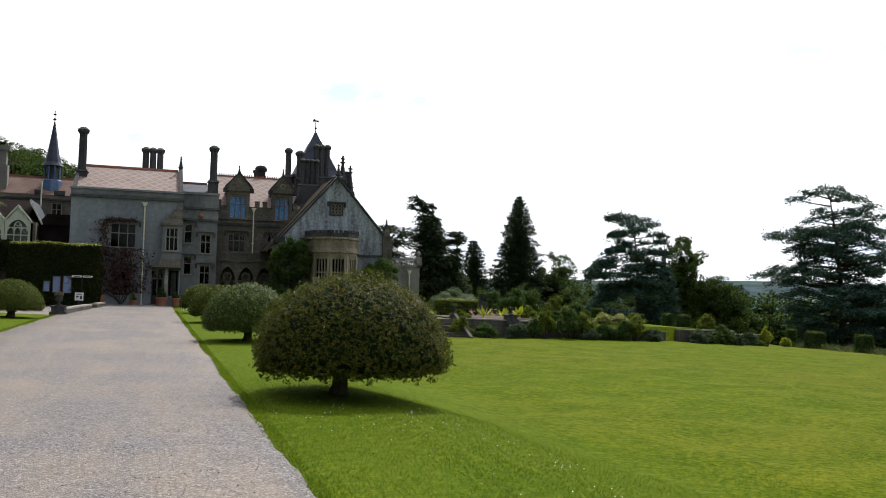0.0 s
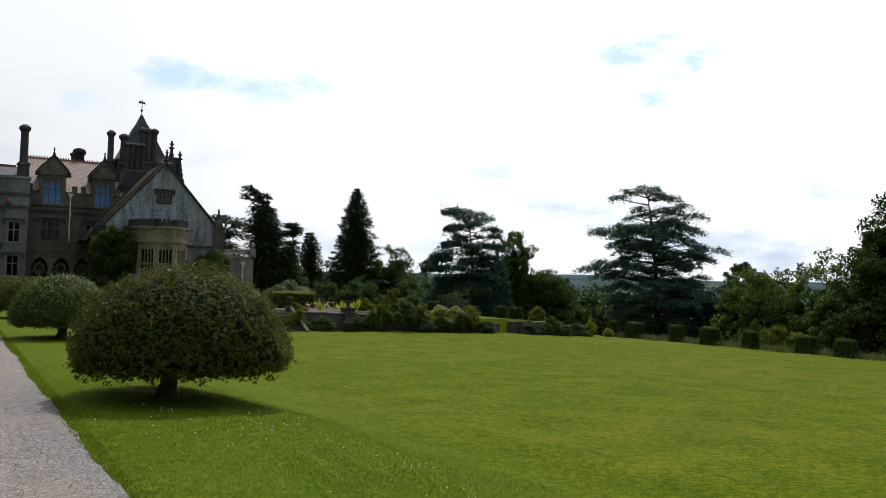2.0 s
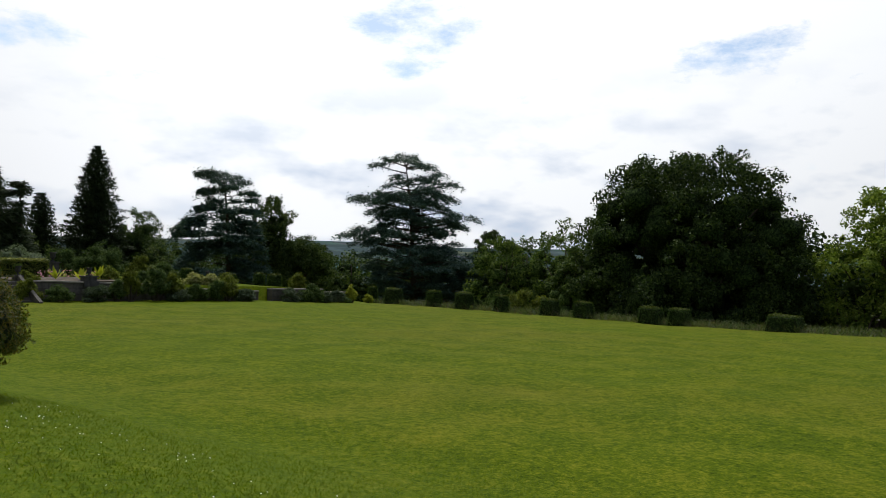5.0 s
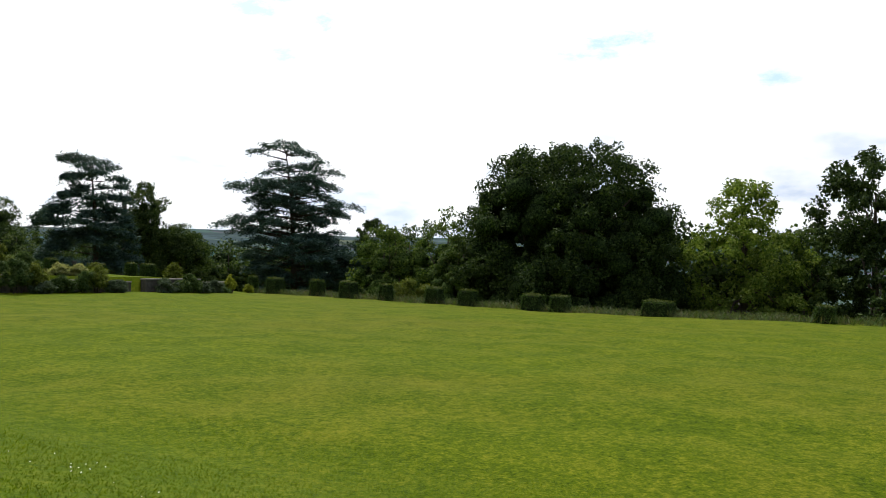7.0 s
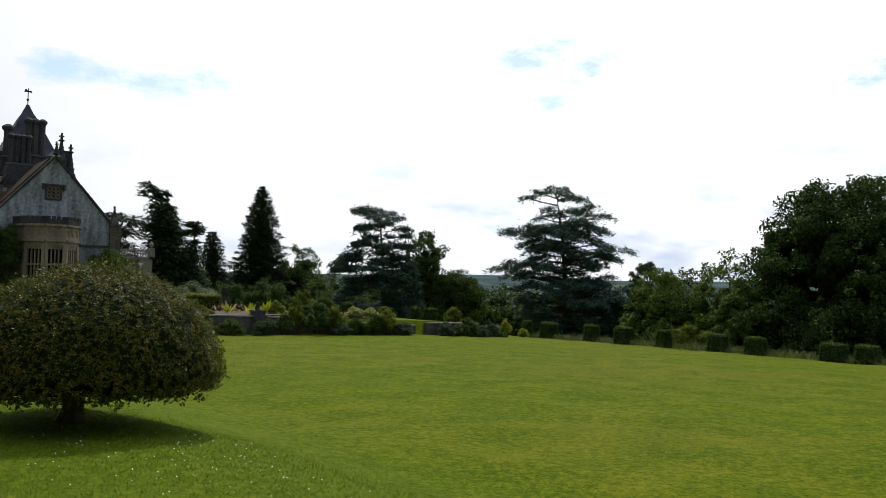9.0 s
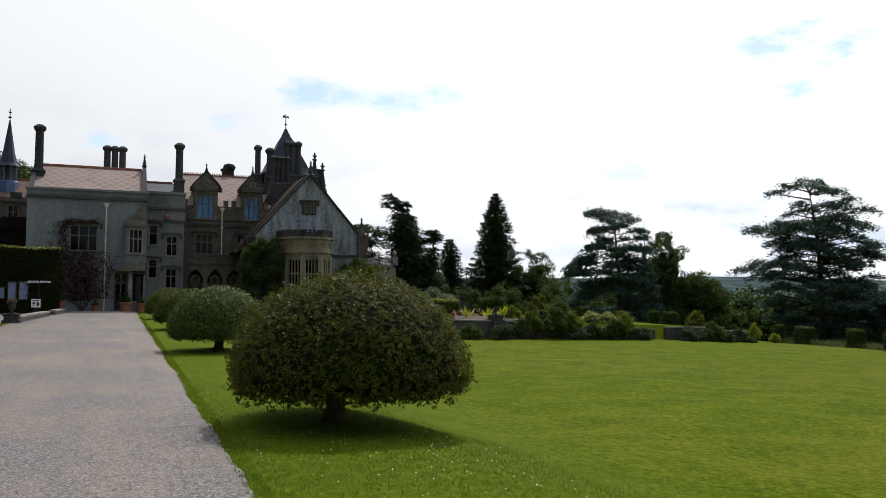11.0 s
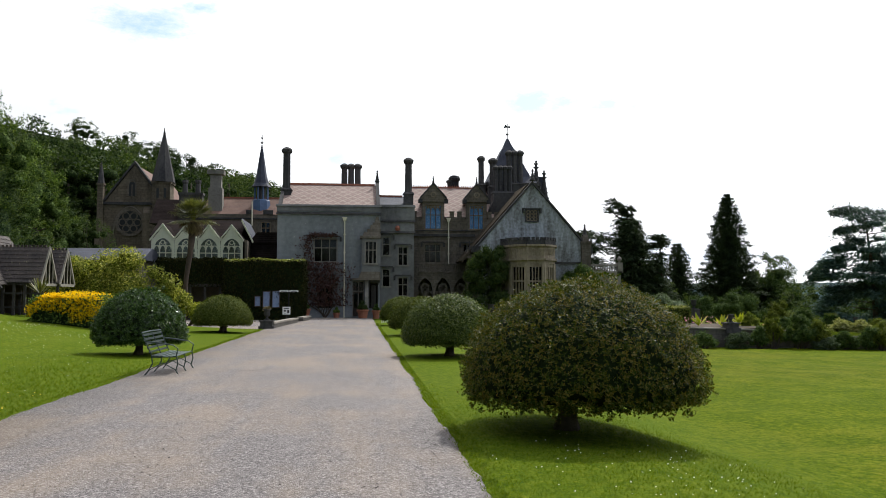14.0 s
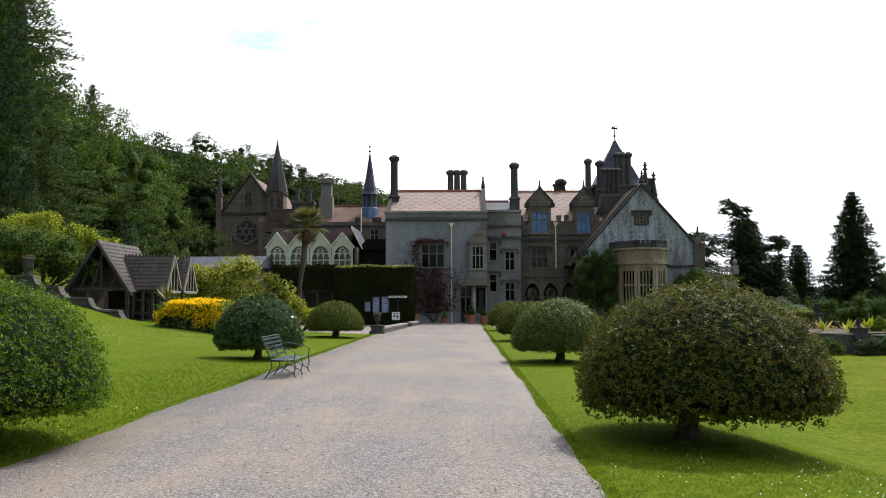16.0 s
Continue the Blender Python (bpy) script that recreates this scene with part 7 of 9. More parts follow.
conifer("fir_tree", "small distant pine on the valley side", 95.6, 113.2, 10.0, 3.6, M["leaf_fir"], 82, 5000, 0.5, -6.0, 0.6, 0.3)
broadleaf("park_tree", "distant dark round tree on the valley side", 99.4, 110.0, 6.6, 4.0, M["leaf_oak"], 83, 0.05, 26, 4500, 0.5, z0=-6.0)
for k, (x, y, h, r, m) in enumerate(((70.5, 82.5, 5.6, 4.2, "leaf_wood"), (74.5, 79.5, 5.0, 4.0, "leaf_wood"), (66.5, 84.0, 5.4, 3.8, "leaf_wood"), (78.5, 76.5, 4.6, 3.6, "leaf_light"), (58.5, 77.0, 4.2, 3.2, "leaf_wood"), (62.0, 72.5, 2.6, 2.6, "leaf_grey"))):
    broadleaf("park_tree", "low massed green trees below the lawn", x, y, h, r, M[m], 84 + k, 0.02, 30, 5200, 0.36, z0=-5.0, group="trees below the lawn", limbs=4)
GREAT = [(17.3, -4.1, 0.3), (16.5, -5.3, 2.3), (15.2, -3.0, 3.2), (14.4, -3.8, 4.9), (13.2, -5.4, 3.6), (12.4, -7.6, 4.8), (11.4, -5.6, 4.0), (10.7, -4.7, 7.3), (9.7, -4.6, 5.3), (8.6, -8.8, 3.5), (7.9, -7.1, 5.4), (6.4, -6.5, 7.3), (5.2, -5.8, 9.0), (4.0, -5.4, 9.3), (2.8, -4.5, 9.3), (1.6, -4.5, 9.3)]
cedar("cedar_tree", "great spreading cedar with open layered plates of foliage", 65.5, 61.5, -4.5, 17.6, GREAT, M["leaf_cedar"], 95, 92000, 0.38, -1.4, 0.022)
ROUND = [(0.0, 0.70), (0.2, 1.0), (0.5, 1.0), (0.75, 0.78), (0.92, 0.45), (1.0, 0.15)]
OAK = [(0.0, 0.88), (0.15, 1.0), (0.5, 1.0), (0.62, 0.92), (0.79, 0.72), (0.94, 0.52), (1.0, 0.30)]
for k, (x, y, top, r, m) in enumerate(((61.6, 39.1, 5.7, 3.3, "leaf_wood"), (58.0, 35.2, 3.2, 2.6, "leaf_border"), (59.1, 44.4, 3.7, 3.2, "leaf_wood"), (65.3, 46.0, 4.1, 3.2, "leaf_hill"), (74.9, 58.3, 5.3, 2.7, "leaf_oak"), (70.0, 52.0, 3.4, 3.2, "leaf_hill"))):
    broadleaf("park_tree", "mid-green leafy tree at the lawn's edge", x, y, top + 4.6, r, M[m], 100 + k, -0.05, 130, 13000, 0.31, z0=-4.5, clump=(0.16, 0.27), profile=ROUND, solid=1.0, heart=0.88, group="trees beyond the lawn")
broadleaf("oak_tree", "massive dark spreading oak with a broad domed crown", 62.3, 27.6, 15.1, 9.3, M["leaf_oak"], 110, -0.02, 720, 112000, 0.33, z0=-4.2, limbs=22, clump=(0.080, 0.140), fuzz=0.006, solid=1.08, profile=OAK, heart=0.84)
AIRY = [(0.0, 0.6), (0.2, 0.95), (0.45, 1.0), (0.58, 0.92), (0.68, 0.62), (0.80, 0.46), (0.92, 0.36), (1.0, 0.2)]
broadleaf("robinia_tree", "airy pale green tree with two slender trunks", 68.4, 15.0, 12.2, 5.0, M["leaf_robinia"], 111, 0.03, 210, 27000, 0.36, "bark", z0=-4.4, open_=0.1, solid=0.25, trunks=2, limbs=16, clump=(0.13, 0.22), profile=AIRY)
broadleaf("oak_tree", "dark oak beside the pale tree", 76.3, 6.4, 15.4, 5.8, M["leaf_oak"], 112, 0.0, 190, 26000, 0.44, z0=-4.8, clump=(0.12, 0.20), fuzz=0.010, profile=OAK)
broadleaf("park_tree", "lower green trees closing the lawn", 71.2, 11.0, 8.8, 2.8, M["leaf_border"], 113, 0.0, 80, 9000, 0.38, z0=-4.4, clump=(0.16, 0.27), profile=ROUND)
shrub(45.9, 31.9, [(0, 0, 0.9, 1.0), (0.8, -0.5, 0.6, 0.9), (-0.9, 0.5, 0.7, 0.9)], 2600, 0.16, M["leaf_olive"], "garden_shrub", "loose olive-green shrub below the lawn's edge", seed=116)
shrub(44.6, 33.6, [(0, 0, 0.5, 0.8), (0.6, -0.5, 0.4, 0.6)], 1300, 0.16, M["leaf_border"], "garden_shrub", "low dark shrub below the lawn's edge", seed=117)
broadleaf("oak_tree", "dark oak at the far corner of the park", 72.0, -6.0, 14.0, 7.0, M["leaf_oak"], 114, 0.05, 90, 18000, 0.38, z0=-4.0)
broadleaf("park_tree", "green tree at the far corner of the park", 66.0, -18.0, 11.0, 6.0, M["leaf_wood"], 115, 0.05, 70, 12000, 0.38, z0=-3.4)

# the hanging wood on the hill: a few trees, repeated at many sizes and turns
WG = "woodland trees"
wood = [
    broadleaf("wood_tree", "dense green woodland tree on the hillside", -38.5, 72.0, 14.5, 5.4, M["leaf_hill"], 120, 0.02, 90, 5000, 0.42, group=WG, limbs=5, profile=ROUND, clump=(0.15, 0.25), heart=0.88, solid=0.82),
    broadleaf("wood_tree", "dense green woodland tree on the hillside", -42.0, 78.0, 14.5, 5.8, M["leaf_hill"], 121, 0.02, 90, 5000, 0.42, group=WG, top_heavy=0.1, limbs=5, profile=ROUND, clump=(0.15, 0.25), heart=0.88, solid=0.82),
    broadleaf("wood_tree", "dark woodland tree on the hillside", -50.0, 92.0, 14.0, 6.0, M["leaf_oak"], 122, 0.02, 90, 5000, 0.42, group=WG, limbs=5, profile=ROUND, clump=(0.15, 0.25), heart=0.88, solid=0.82),
]
near_wood = [
    broadleaf("wood_tree", "full green tree at the edge of the wood", -36.5, 66.0, 14.0, 5.6, M["leaf_wood"], 126, 0.02, 110, 17000, 0.27, group=WG, limbs=5, profile=ROUND, clump=(0.15, 0.23), heart=0.90, solid=0.82, fuzz=0.010),
    broadleaf("wood_tree", "dark full tree at the edge of the wood", -37.5, 63.0, 14.5, 5.8, M["leaf_hill"], 127, 0.02, 110, 17000, 0.27, group=WG, limbs=5, profile=ROUND, clump=(0.15, 0.23), heart=0.90, solid=0.82, fuzz=0.010),
]
far_wood = [
    broadleaf("wood_tree", "distant woodland tree on the hill", -58.0, 122.0, 15.0, 6.2, M["leaf_hill"], 123, 0.0, 84, 3000, 0.62, clump=(0.15, 0.25), group=WG, limbs=2, profile=ROUND, heart=0.84, solid=0.76),
    broadleaf("wood_tree", "distant dark woodland tree on the hill", -49.0, 128.0, 15.0, 6.4, M["leaf_oak"], 124, 0.0, 84, 3000, 0.62, clump=(0.15, 0.25), group=WG, limbs=2, profile=ROUND, heart=0.84, solid=0.76),
]
rng = np.random.default_rng(5)
SPOTS = [(-27.8, 62.0, 0.74), (-34.0, 57.5, 0.95), (-37.0, 55.0, 1.4), (-33.0, 67.0, 0.88), (-30.0, 68.0, 0.9), (-28.0, 64.0, 0.62), (-27.0, 71.0, 0.55), (-36.5, 70.0, 0.95), (-31.0, 76.0, 0.72), (-45.0, 70.0, 1.1), (-35.0, 82.0, 0.72), (-31.5, 88.0, 0.6), (-38.0, 92.0, 0.8), (-46.0, 88.0, 0.9), (-33.5, 98.0, 0.62), (-55.0, 80.0, 1.0), (-43.0, 101.0, 0.85), (-36.0, 107.0, 0.7), (-54.0, 104.0, 0.9), (-24.5, 76.0, 0.4), (-33.0, 48.0, 0.8), (-40.0, 44.0, 1.0), (-31.5, 112.0, 0.72), (-35.0, 124.0, 0.78), (-30.0, 121.0, 0.74), (-39.0, 140.0, 0.8), (-33.0, 136.0, 0.76), (-27.0, 132.0, 0.7), (-32.5, 108.5, 1.0), (-34.5, 118.5, 1.05), (-31.5, 127.0, 0.95), (-38.5, 133.0, 1.05), (-43.0, 121.0, 1.0)]
for k, (x, y, s) in enumerate(SPOTS):
    copy_thing(near_wood[k % 2] if y < 72 else wood[k % 3], Matrix.Translation((x, y, gz(x, y) - 0.3)) @ Matrix.Rotation(rng.uniform(0, 6.28), 4, "Z") @ Matrix.Diagonal((s, s, s * rng.uniform(0.88, 1.1), 1)))
for k in range(88):
    y = 96 + 118 * rng.uniform()
    x = -33 - rng.uniform() * 36 + max(0, y - 118) * rng.uniform(0.05, 0.45)
    crest = np.interp(y, (88, 104, 124, 135, 157, 178, 200), (20.5, 22.0, 26.0, 26.0, 26.5, 28.0, 29.0)) - rng.uniform(0, 2.5)
    s = float(np.clip((crest - gz(x, y)) / 15.0, 0.45, 1.15))
    w = max(s, 0.62)
    copy_thing(far_wood[k % 2], Matrix.Translation((x, y, gz(x, y) - 0.3)) @ Matrix.Rotation(rng.uniform(0, 6.28), 4, "Z") @ Matrix.Diagonal((w, w, s, 1)))
conifer("fir_tree", "tall dark fir at the edge of the wood", -30.0, 51.2, 23.0, 6.5, M["leaf_hill_fir"], 130, 64000, 0.32, None, 0.6, 0.3, 0.02, 0.12, slim=0.34)
conifer("fir_tree", "slender dark fir rising over the wood", -38.2, 81.5, 16.6, 3.0, M["leaf_hill_fir"], 131, 14000, 0.45, None, 0.7, 0.3, 0.02, 0.4)
conifer("fir_tree", "small dark fir on the skyline of the hill", -31.2, 156.5, 15.0, 3.2, M["leaf_fir"], 132, 5000, 0.5, 13.0, 0.6, 0.1, 0.3, 0.4)
conifer("yew_tree", "dark conical evergreen below the wood", -25.4, 60.0, 7.0, 3.0, M["leaf_hill_fir"], 133, 8000, 0.28, None, 0.6, 0.3)
# woods closing the park behind the camera
for k, (x, y, s) in enumerate(((-30, -40, 1.0), (-12, -60, 1.0), (10, -70, 1.1), (32, -62, 1.0), (52, -46, 1.0), (-44, -10, 1.0), (-46, 16, 1.1), (-40, 34, 1.0))):
    copy_thing(far_wood[k % 2], Matrix.Translation((x, y, gz(x, y) - 0.3)) @ Matrix.Rotation(k * 1.1, 4, "Z") @ Matrix.Scale(s, 4))
# massed low trees closing the valley edge of the lawn
edge = [
    broadleaf("hedgerow_tree", "low dense tree in the belt beyond the lawn", 78.0, 40.0, 8.2, 4.6, M["leaf_oak"], 150, 0.0, 60, 2200, 0.56, group="belt beyond the lawn", limbs=3, clump=(0.17, 0.28), profile=ROUND),
    broadleaf("hedgerow_tree", "low leafy green tree in the belt beyond the lawn", 80.0, 32.0, 7.8, 4.6, M["leaf_hill"], 151, 0.0, 60, 2200, 0.56, group="belt beyond the lawn", limbs=3, clump=(0.17, 0.28), profile=ROUND),
]
BELT = [(70.5, 20.5, 1.21), (72.0, 17.5, 1.1), (78.0, 26.0, 1.32), (77.0, 14.0, 1.32), (82.0, 4.0, 1.38), (84.0, 44.0, 1.26), (74.0, 56.0, 0.99), (60.0, -5.0, 0.61), (56.0, -12.0, 0.66), (54.0, 61.0, 0.28), (66.0, 3.0, 0.72), (64.0, -12.0, 0.77), (34.0, 70.0, 0.44), (44.0, 76.0, 0.5), (38.0, 78.0, 0.44), (32.0, 82.0, 0.5), (56.0, 70.0, 0.5), (52.0, 80.0, 0.5), (72.0, 70.0, 0.55), (76.0, 62.0, 0.55), (76.0, 52.0, 0.61), (84.0, 84.0, 0.55), (27.0, 84.0, 0.5), (23.5, 76.0, 0.44), (75.0, 91.0, 1.16)]
BELT += [(79.0, 88.0, 1.16), (71.0, 94.0, 1.1), (83.0, 84.0, 1.21), (87.0, 80.0, 1.26), (91.0, 75.0, 1.26), (67.0, 97.0, 1.04), (80.0, 78.0, 1.1), (85.0, 71.0, 1.16), (60.0, 84.0, 0.94), (62.5, 81.5, 0.96), (66.4, 79.5, 0.96), (70.0, 77.0, 0.96), (73.0, 74.0, 0.96), (57.0, 86.0, 0.88), (58.0, 74.0, 0.72), (62.0, 78.0, 0.72), (55.0, 84.0, 0.77), (48.0, 72.0, 0.55), (46.0, 82.0, 0.72), (50.0, 86.0, 0.77), (36.0, 92.0, 0.72), (42.0, 94.0, 0.77), (31.0, 90.0, 0.72), (88.0, 96.0, 0.88), (96.0, 88.0, 0.88), (80.0, 92.0, 0.83)]
for k, (x, y, s) in enumerate(BELT):
    copy_thing(edge[k % 2], Matrix.Translation((x, y, gz(x, y) - 0.2)) @ Matrix.Rotation(k * 2.1, 4, "Z") @ Matrix.Scale(s, 4))

# palm
px, py = -9.25, 45.0
palm = empty("palm_tree", "tall fan palm with a shaggy brown trunk", "palm", at=(px, py, gz(px, py)))
part("trunk", Geo().tube([(0, 0, -0.1), (0.05, 0, 1.2), (0.12, 0, 2.6), (0.3, 0, 4.0), (0.45, 0, 5.6)], [0.15, 0.12, 0.12, 0.15, 0.22], 10), M["dark_wood"], palm, smooth=True)
rng = np.random.default_rng(140)


def fronds(count, zlo, zhi, reach, material, name):
    out = []
    for k in range(count):
        a = rng.uniform(0, 2 * np.pi)
        el = rng.uniform(zlo, zhi)
        d = np.array([math.cos(a) * math.cos(el), math.sin(a) * math.cos(el), math.sin(el)])
        c = np.array([0.45, 0, 5.75]) + d * reach * 0.45
        side = np.array([-math.sin(a), math.cos(a), 0])
        for j in range(15):
            w = (j - 7) / 7 * 1.25
            q = d * math.cos(w) + side * math.sin(w)
            tip = c + q * reach * 0.55 * rng.uniform(0.85, 1.1) + np.array([0, 0, -0.12 * reach])
            m = (c + tip) / 2 + np.array([0, 0, 0.05])
            s = np.cross(q, d + 0.01)
            s = s / (np.linalg.norm(s) + 1e-9)
            s = np.cross(q, s) * 0.0 + np.cross(q, np.array([0, 0, 1.0])) * 0.03
            out.append([c, m + s, tip, m - s])
        s = side * 0.02
        o = np.array([0.45, 0, 5.7])
        out.append([o - s, o + s, c + s, c - s])
    quads(name, np.array(out), material, palm)


fronds(60, -0.2, 1.4, 1.5, M["leaf_palm"], "fronds")
fronds(34, -1.3, -0.2, 0.95, M["leaf_dead"], "dry_fronds")

# ---- terrace wall, steps, beds ----
def garden_wall(points, top, thick, label, seed=1, coping=0.07, name="garden_wall", group="terrace walls", category="wall", lap=0.06):
    """A low stone wall along a line, with a projecting coping in separate stones."""
    (x0, y0), (x1, y1) = points
    L = math.hypot(x1 - x0, y1 - y0)
    ux, uy = (x1 - x0) / L, (y1 - y0) / L
    ob = empty(name, label, category, group, (x0, y0, 0))
    n = max(1, round(L / 1.1))

    def block(a, b, w, z0, z1):
        c = [(a, -w), (b, -w), (b, w), (a, w)]
        vs = [(ux * p - uy * q, uy * p + ux * q) for p, q in c]
        return Geo().add([(*v, z0[i in (1, 2)]) for i, v in enumerate(vs)] + [(*v, z1[i in (1, 2)]) for i, v in enumerate(vs)], [(0, 3, 2, 1), (4, 5, 6, 7), (0, 1, 5, 4), (1, 2, 6, 5), (2, 3, 7, 6), (3, 0, 4, 7)])
    ta, tb = top
    ga, gb = min(gz(x0, y0 - 0.5), gz(x0, y0 + 0.5)) - 0.3, min(gz(x1, y1 - 0.5), gz(x1, y1 + 0.5)) - 0.3
    part("wall_body", block(0, L, thick / 2, (ga, gb), (ta, tb)), M["wall_stone"], ob)
    for k in range(n):
        a, b = L * k / n + 0.006, L * (k + 1) / n - 0.006
        za, zb = ta + (tb - ta) * a / L, ta + (tb - ta) * b / L
        part("coping_stone", block(a, b, thick / 2 + lap, (za + 0.001, zb + 0.001), (za + coping, zb + coping)), M["stone_kerb"], ob)
    return ob


garden_wall(((5.5, 40.2), (14.3, 40.2)), (-0.1, 0.0), 0.36, "low lichened stone retaining wall of the terrace")
garden_wall(((16.3, 40.2), (22.5, 40.2)), (0.05, -0.15), 0.36, "low stone retaining wall behind the flower border")
garden_wall(((22.6, 40.2), (29.5, 40.2)), (-0.32, -0.62), 0.36, "low stone retaining wall with grey coping")
garden_wall(((30.3, 40.0), (34.8, 40.6)), (-0.48, -0.58), 0.4, "low pale stone wall beside the garden gate gap")
garden_wall(((34.9, 40.7), (39.2, 43.4)), (-0.80, -0.95), 0.4, "low stone wall turning down the slope")
garden_wall(((30.5, 40.5), (30.9, 44.5)), (-0.48, -0.45), 0.3, "short return of pale stone wall")
# stone steps from lawn to terrace with sloping side walls
st = empty("garden_steps", "stone garden steps with sloping side walls", "steps", at=(15.1, 39.6, -1.15))
for k in range(7):
    part("step", Geo().box(-0.75, 0.75, -1.3 + 0.33 * k, -0.9 + 0.33 * k + 0.33, -0.2, 0.17 * (k + 1)), M["wall_stone"], st)
for s in (-1, 1):
    part("side_wall", Geo().slab([(-1.6, -0.2), (-1.6, 0.32), (1.1, 1.5), (1.1, -0.2)], "x", s * 0.78 - 0.03 * (s < 0) - 0.14 * (s < 0), s * 0.78 + 0.03 * (s > 0) + 0.14 * (s > 0)), M["wall_stone"], st)
    part("pier", Geo().box(s * 0.87 - 0.18, s * 0.87 + 0.18, 1.12, 1.48, -0.2, 1.4).box(s * 0.87 - 0.22, s * 0.87 + 0.22, 1.08, 1.52, 1.4, 1.48), M["wall_stone"], st)


def stone_urn(x, y, z, h, label, plinth=0.0, material="stone_kerb", plant=None, seed=1):
    """A turned garden urn on a square foot, with a pedestal and planting where it has them."""
    ob = empty("stone_urn", label, "urn", "garden urns", (x, y, z))
    if plinth:
        part("pedestal", Geo().box(-0.3, 0.3, -0.3, 0.3, -0.15, plinth).box(-0.36, 0.36, -0.36, 0.36, plinth, plinth + 0.07).box(-0.38, 0.38, -0.38, 0.38, -0.15, 0.12), M[material], ob)
    b = plinth + 0.07 if plinth else 0.0
    part("foot", Geo().box(-h * 0.26, h * 0.26, -h * 0.26, h * 0.26, b - 0.03, b + h * 0.1), M[material], ob)
    part("bowl", Geo().lathe(0, 0, [(h * 0.2, b + h * 0.1), (h * 0.09, b + h * 0.22), (h * 0.1, b + h * 0.3), (h * 0.22, b + h * 0.38), (h * 0.30, b + h * 0.55), (h * 0.27, b + h * 0.85), (h * 0.38, b + h * 0.95), (h * 0.38, b + h), (h * 0.3, b + h)], 18), M[material], ob, smooth=True)
    if plant:
        rng = np.random.default_rng(seed)
        p, nv = clump_points([(0, 0, b + h * 1.02), (0.08, 0.05, b + h * 1.05), (-0.09, 0, b + h * 1.02)], [h * 0.26, h * 0.2, h * 0.2], 420, rng)
        quads("plant", leaves(p, nv, 0.12, 0.05, rng, 0.6), plant, ob)
    return ob


stone_urn(19.2, 40.25, -0.05, 0.42, "stone urn on a pedestal on the terrace wall", 0.3, "stone_dark")
stone_urn(28.2, 43.6, gz(28.2, 43.6), 0.38, "shallow stone urn on a low pedestal", 0.35, "stone_dark")
stone_urn(14.23, 40.9, 0.33, 0.45, "small stone urn at the head of the steps", material="stone_dark")
stone_urn(15.97, 40.9, 0.33, 0.45, "small planted stone urn at the head of the steps", material="stone_dark", plant=M["leaf_wood"])
stone_urn(9.6, 57.8, 0.0, 0.75, "dark stone urn before the bay", 0.3, "stone_dark")
stone_urn(21.6, 50.5, gz(21.6, 50.5), 0.6, "shallow stone urn behind the clipped hedge", 0.95, "stone_dark")

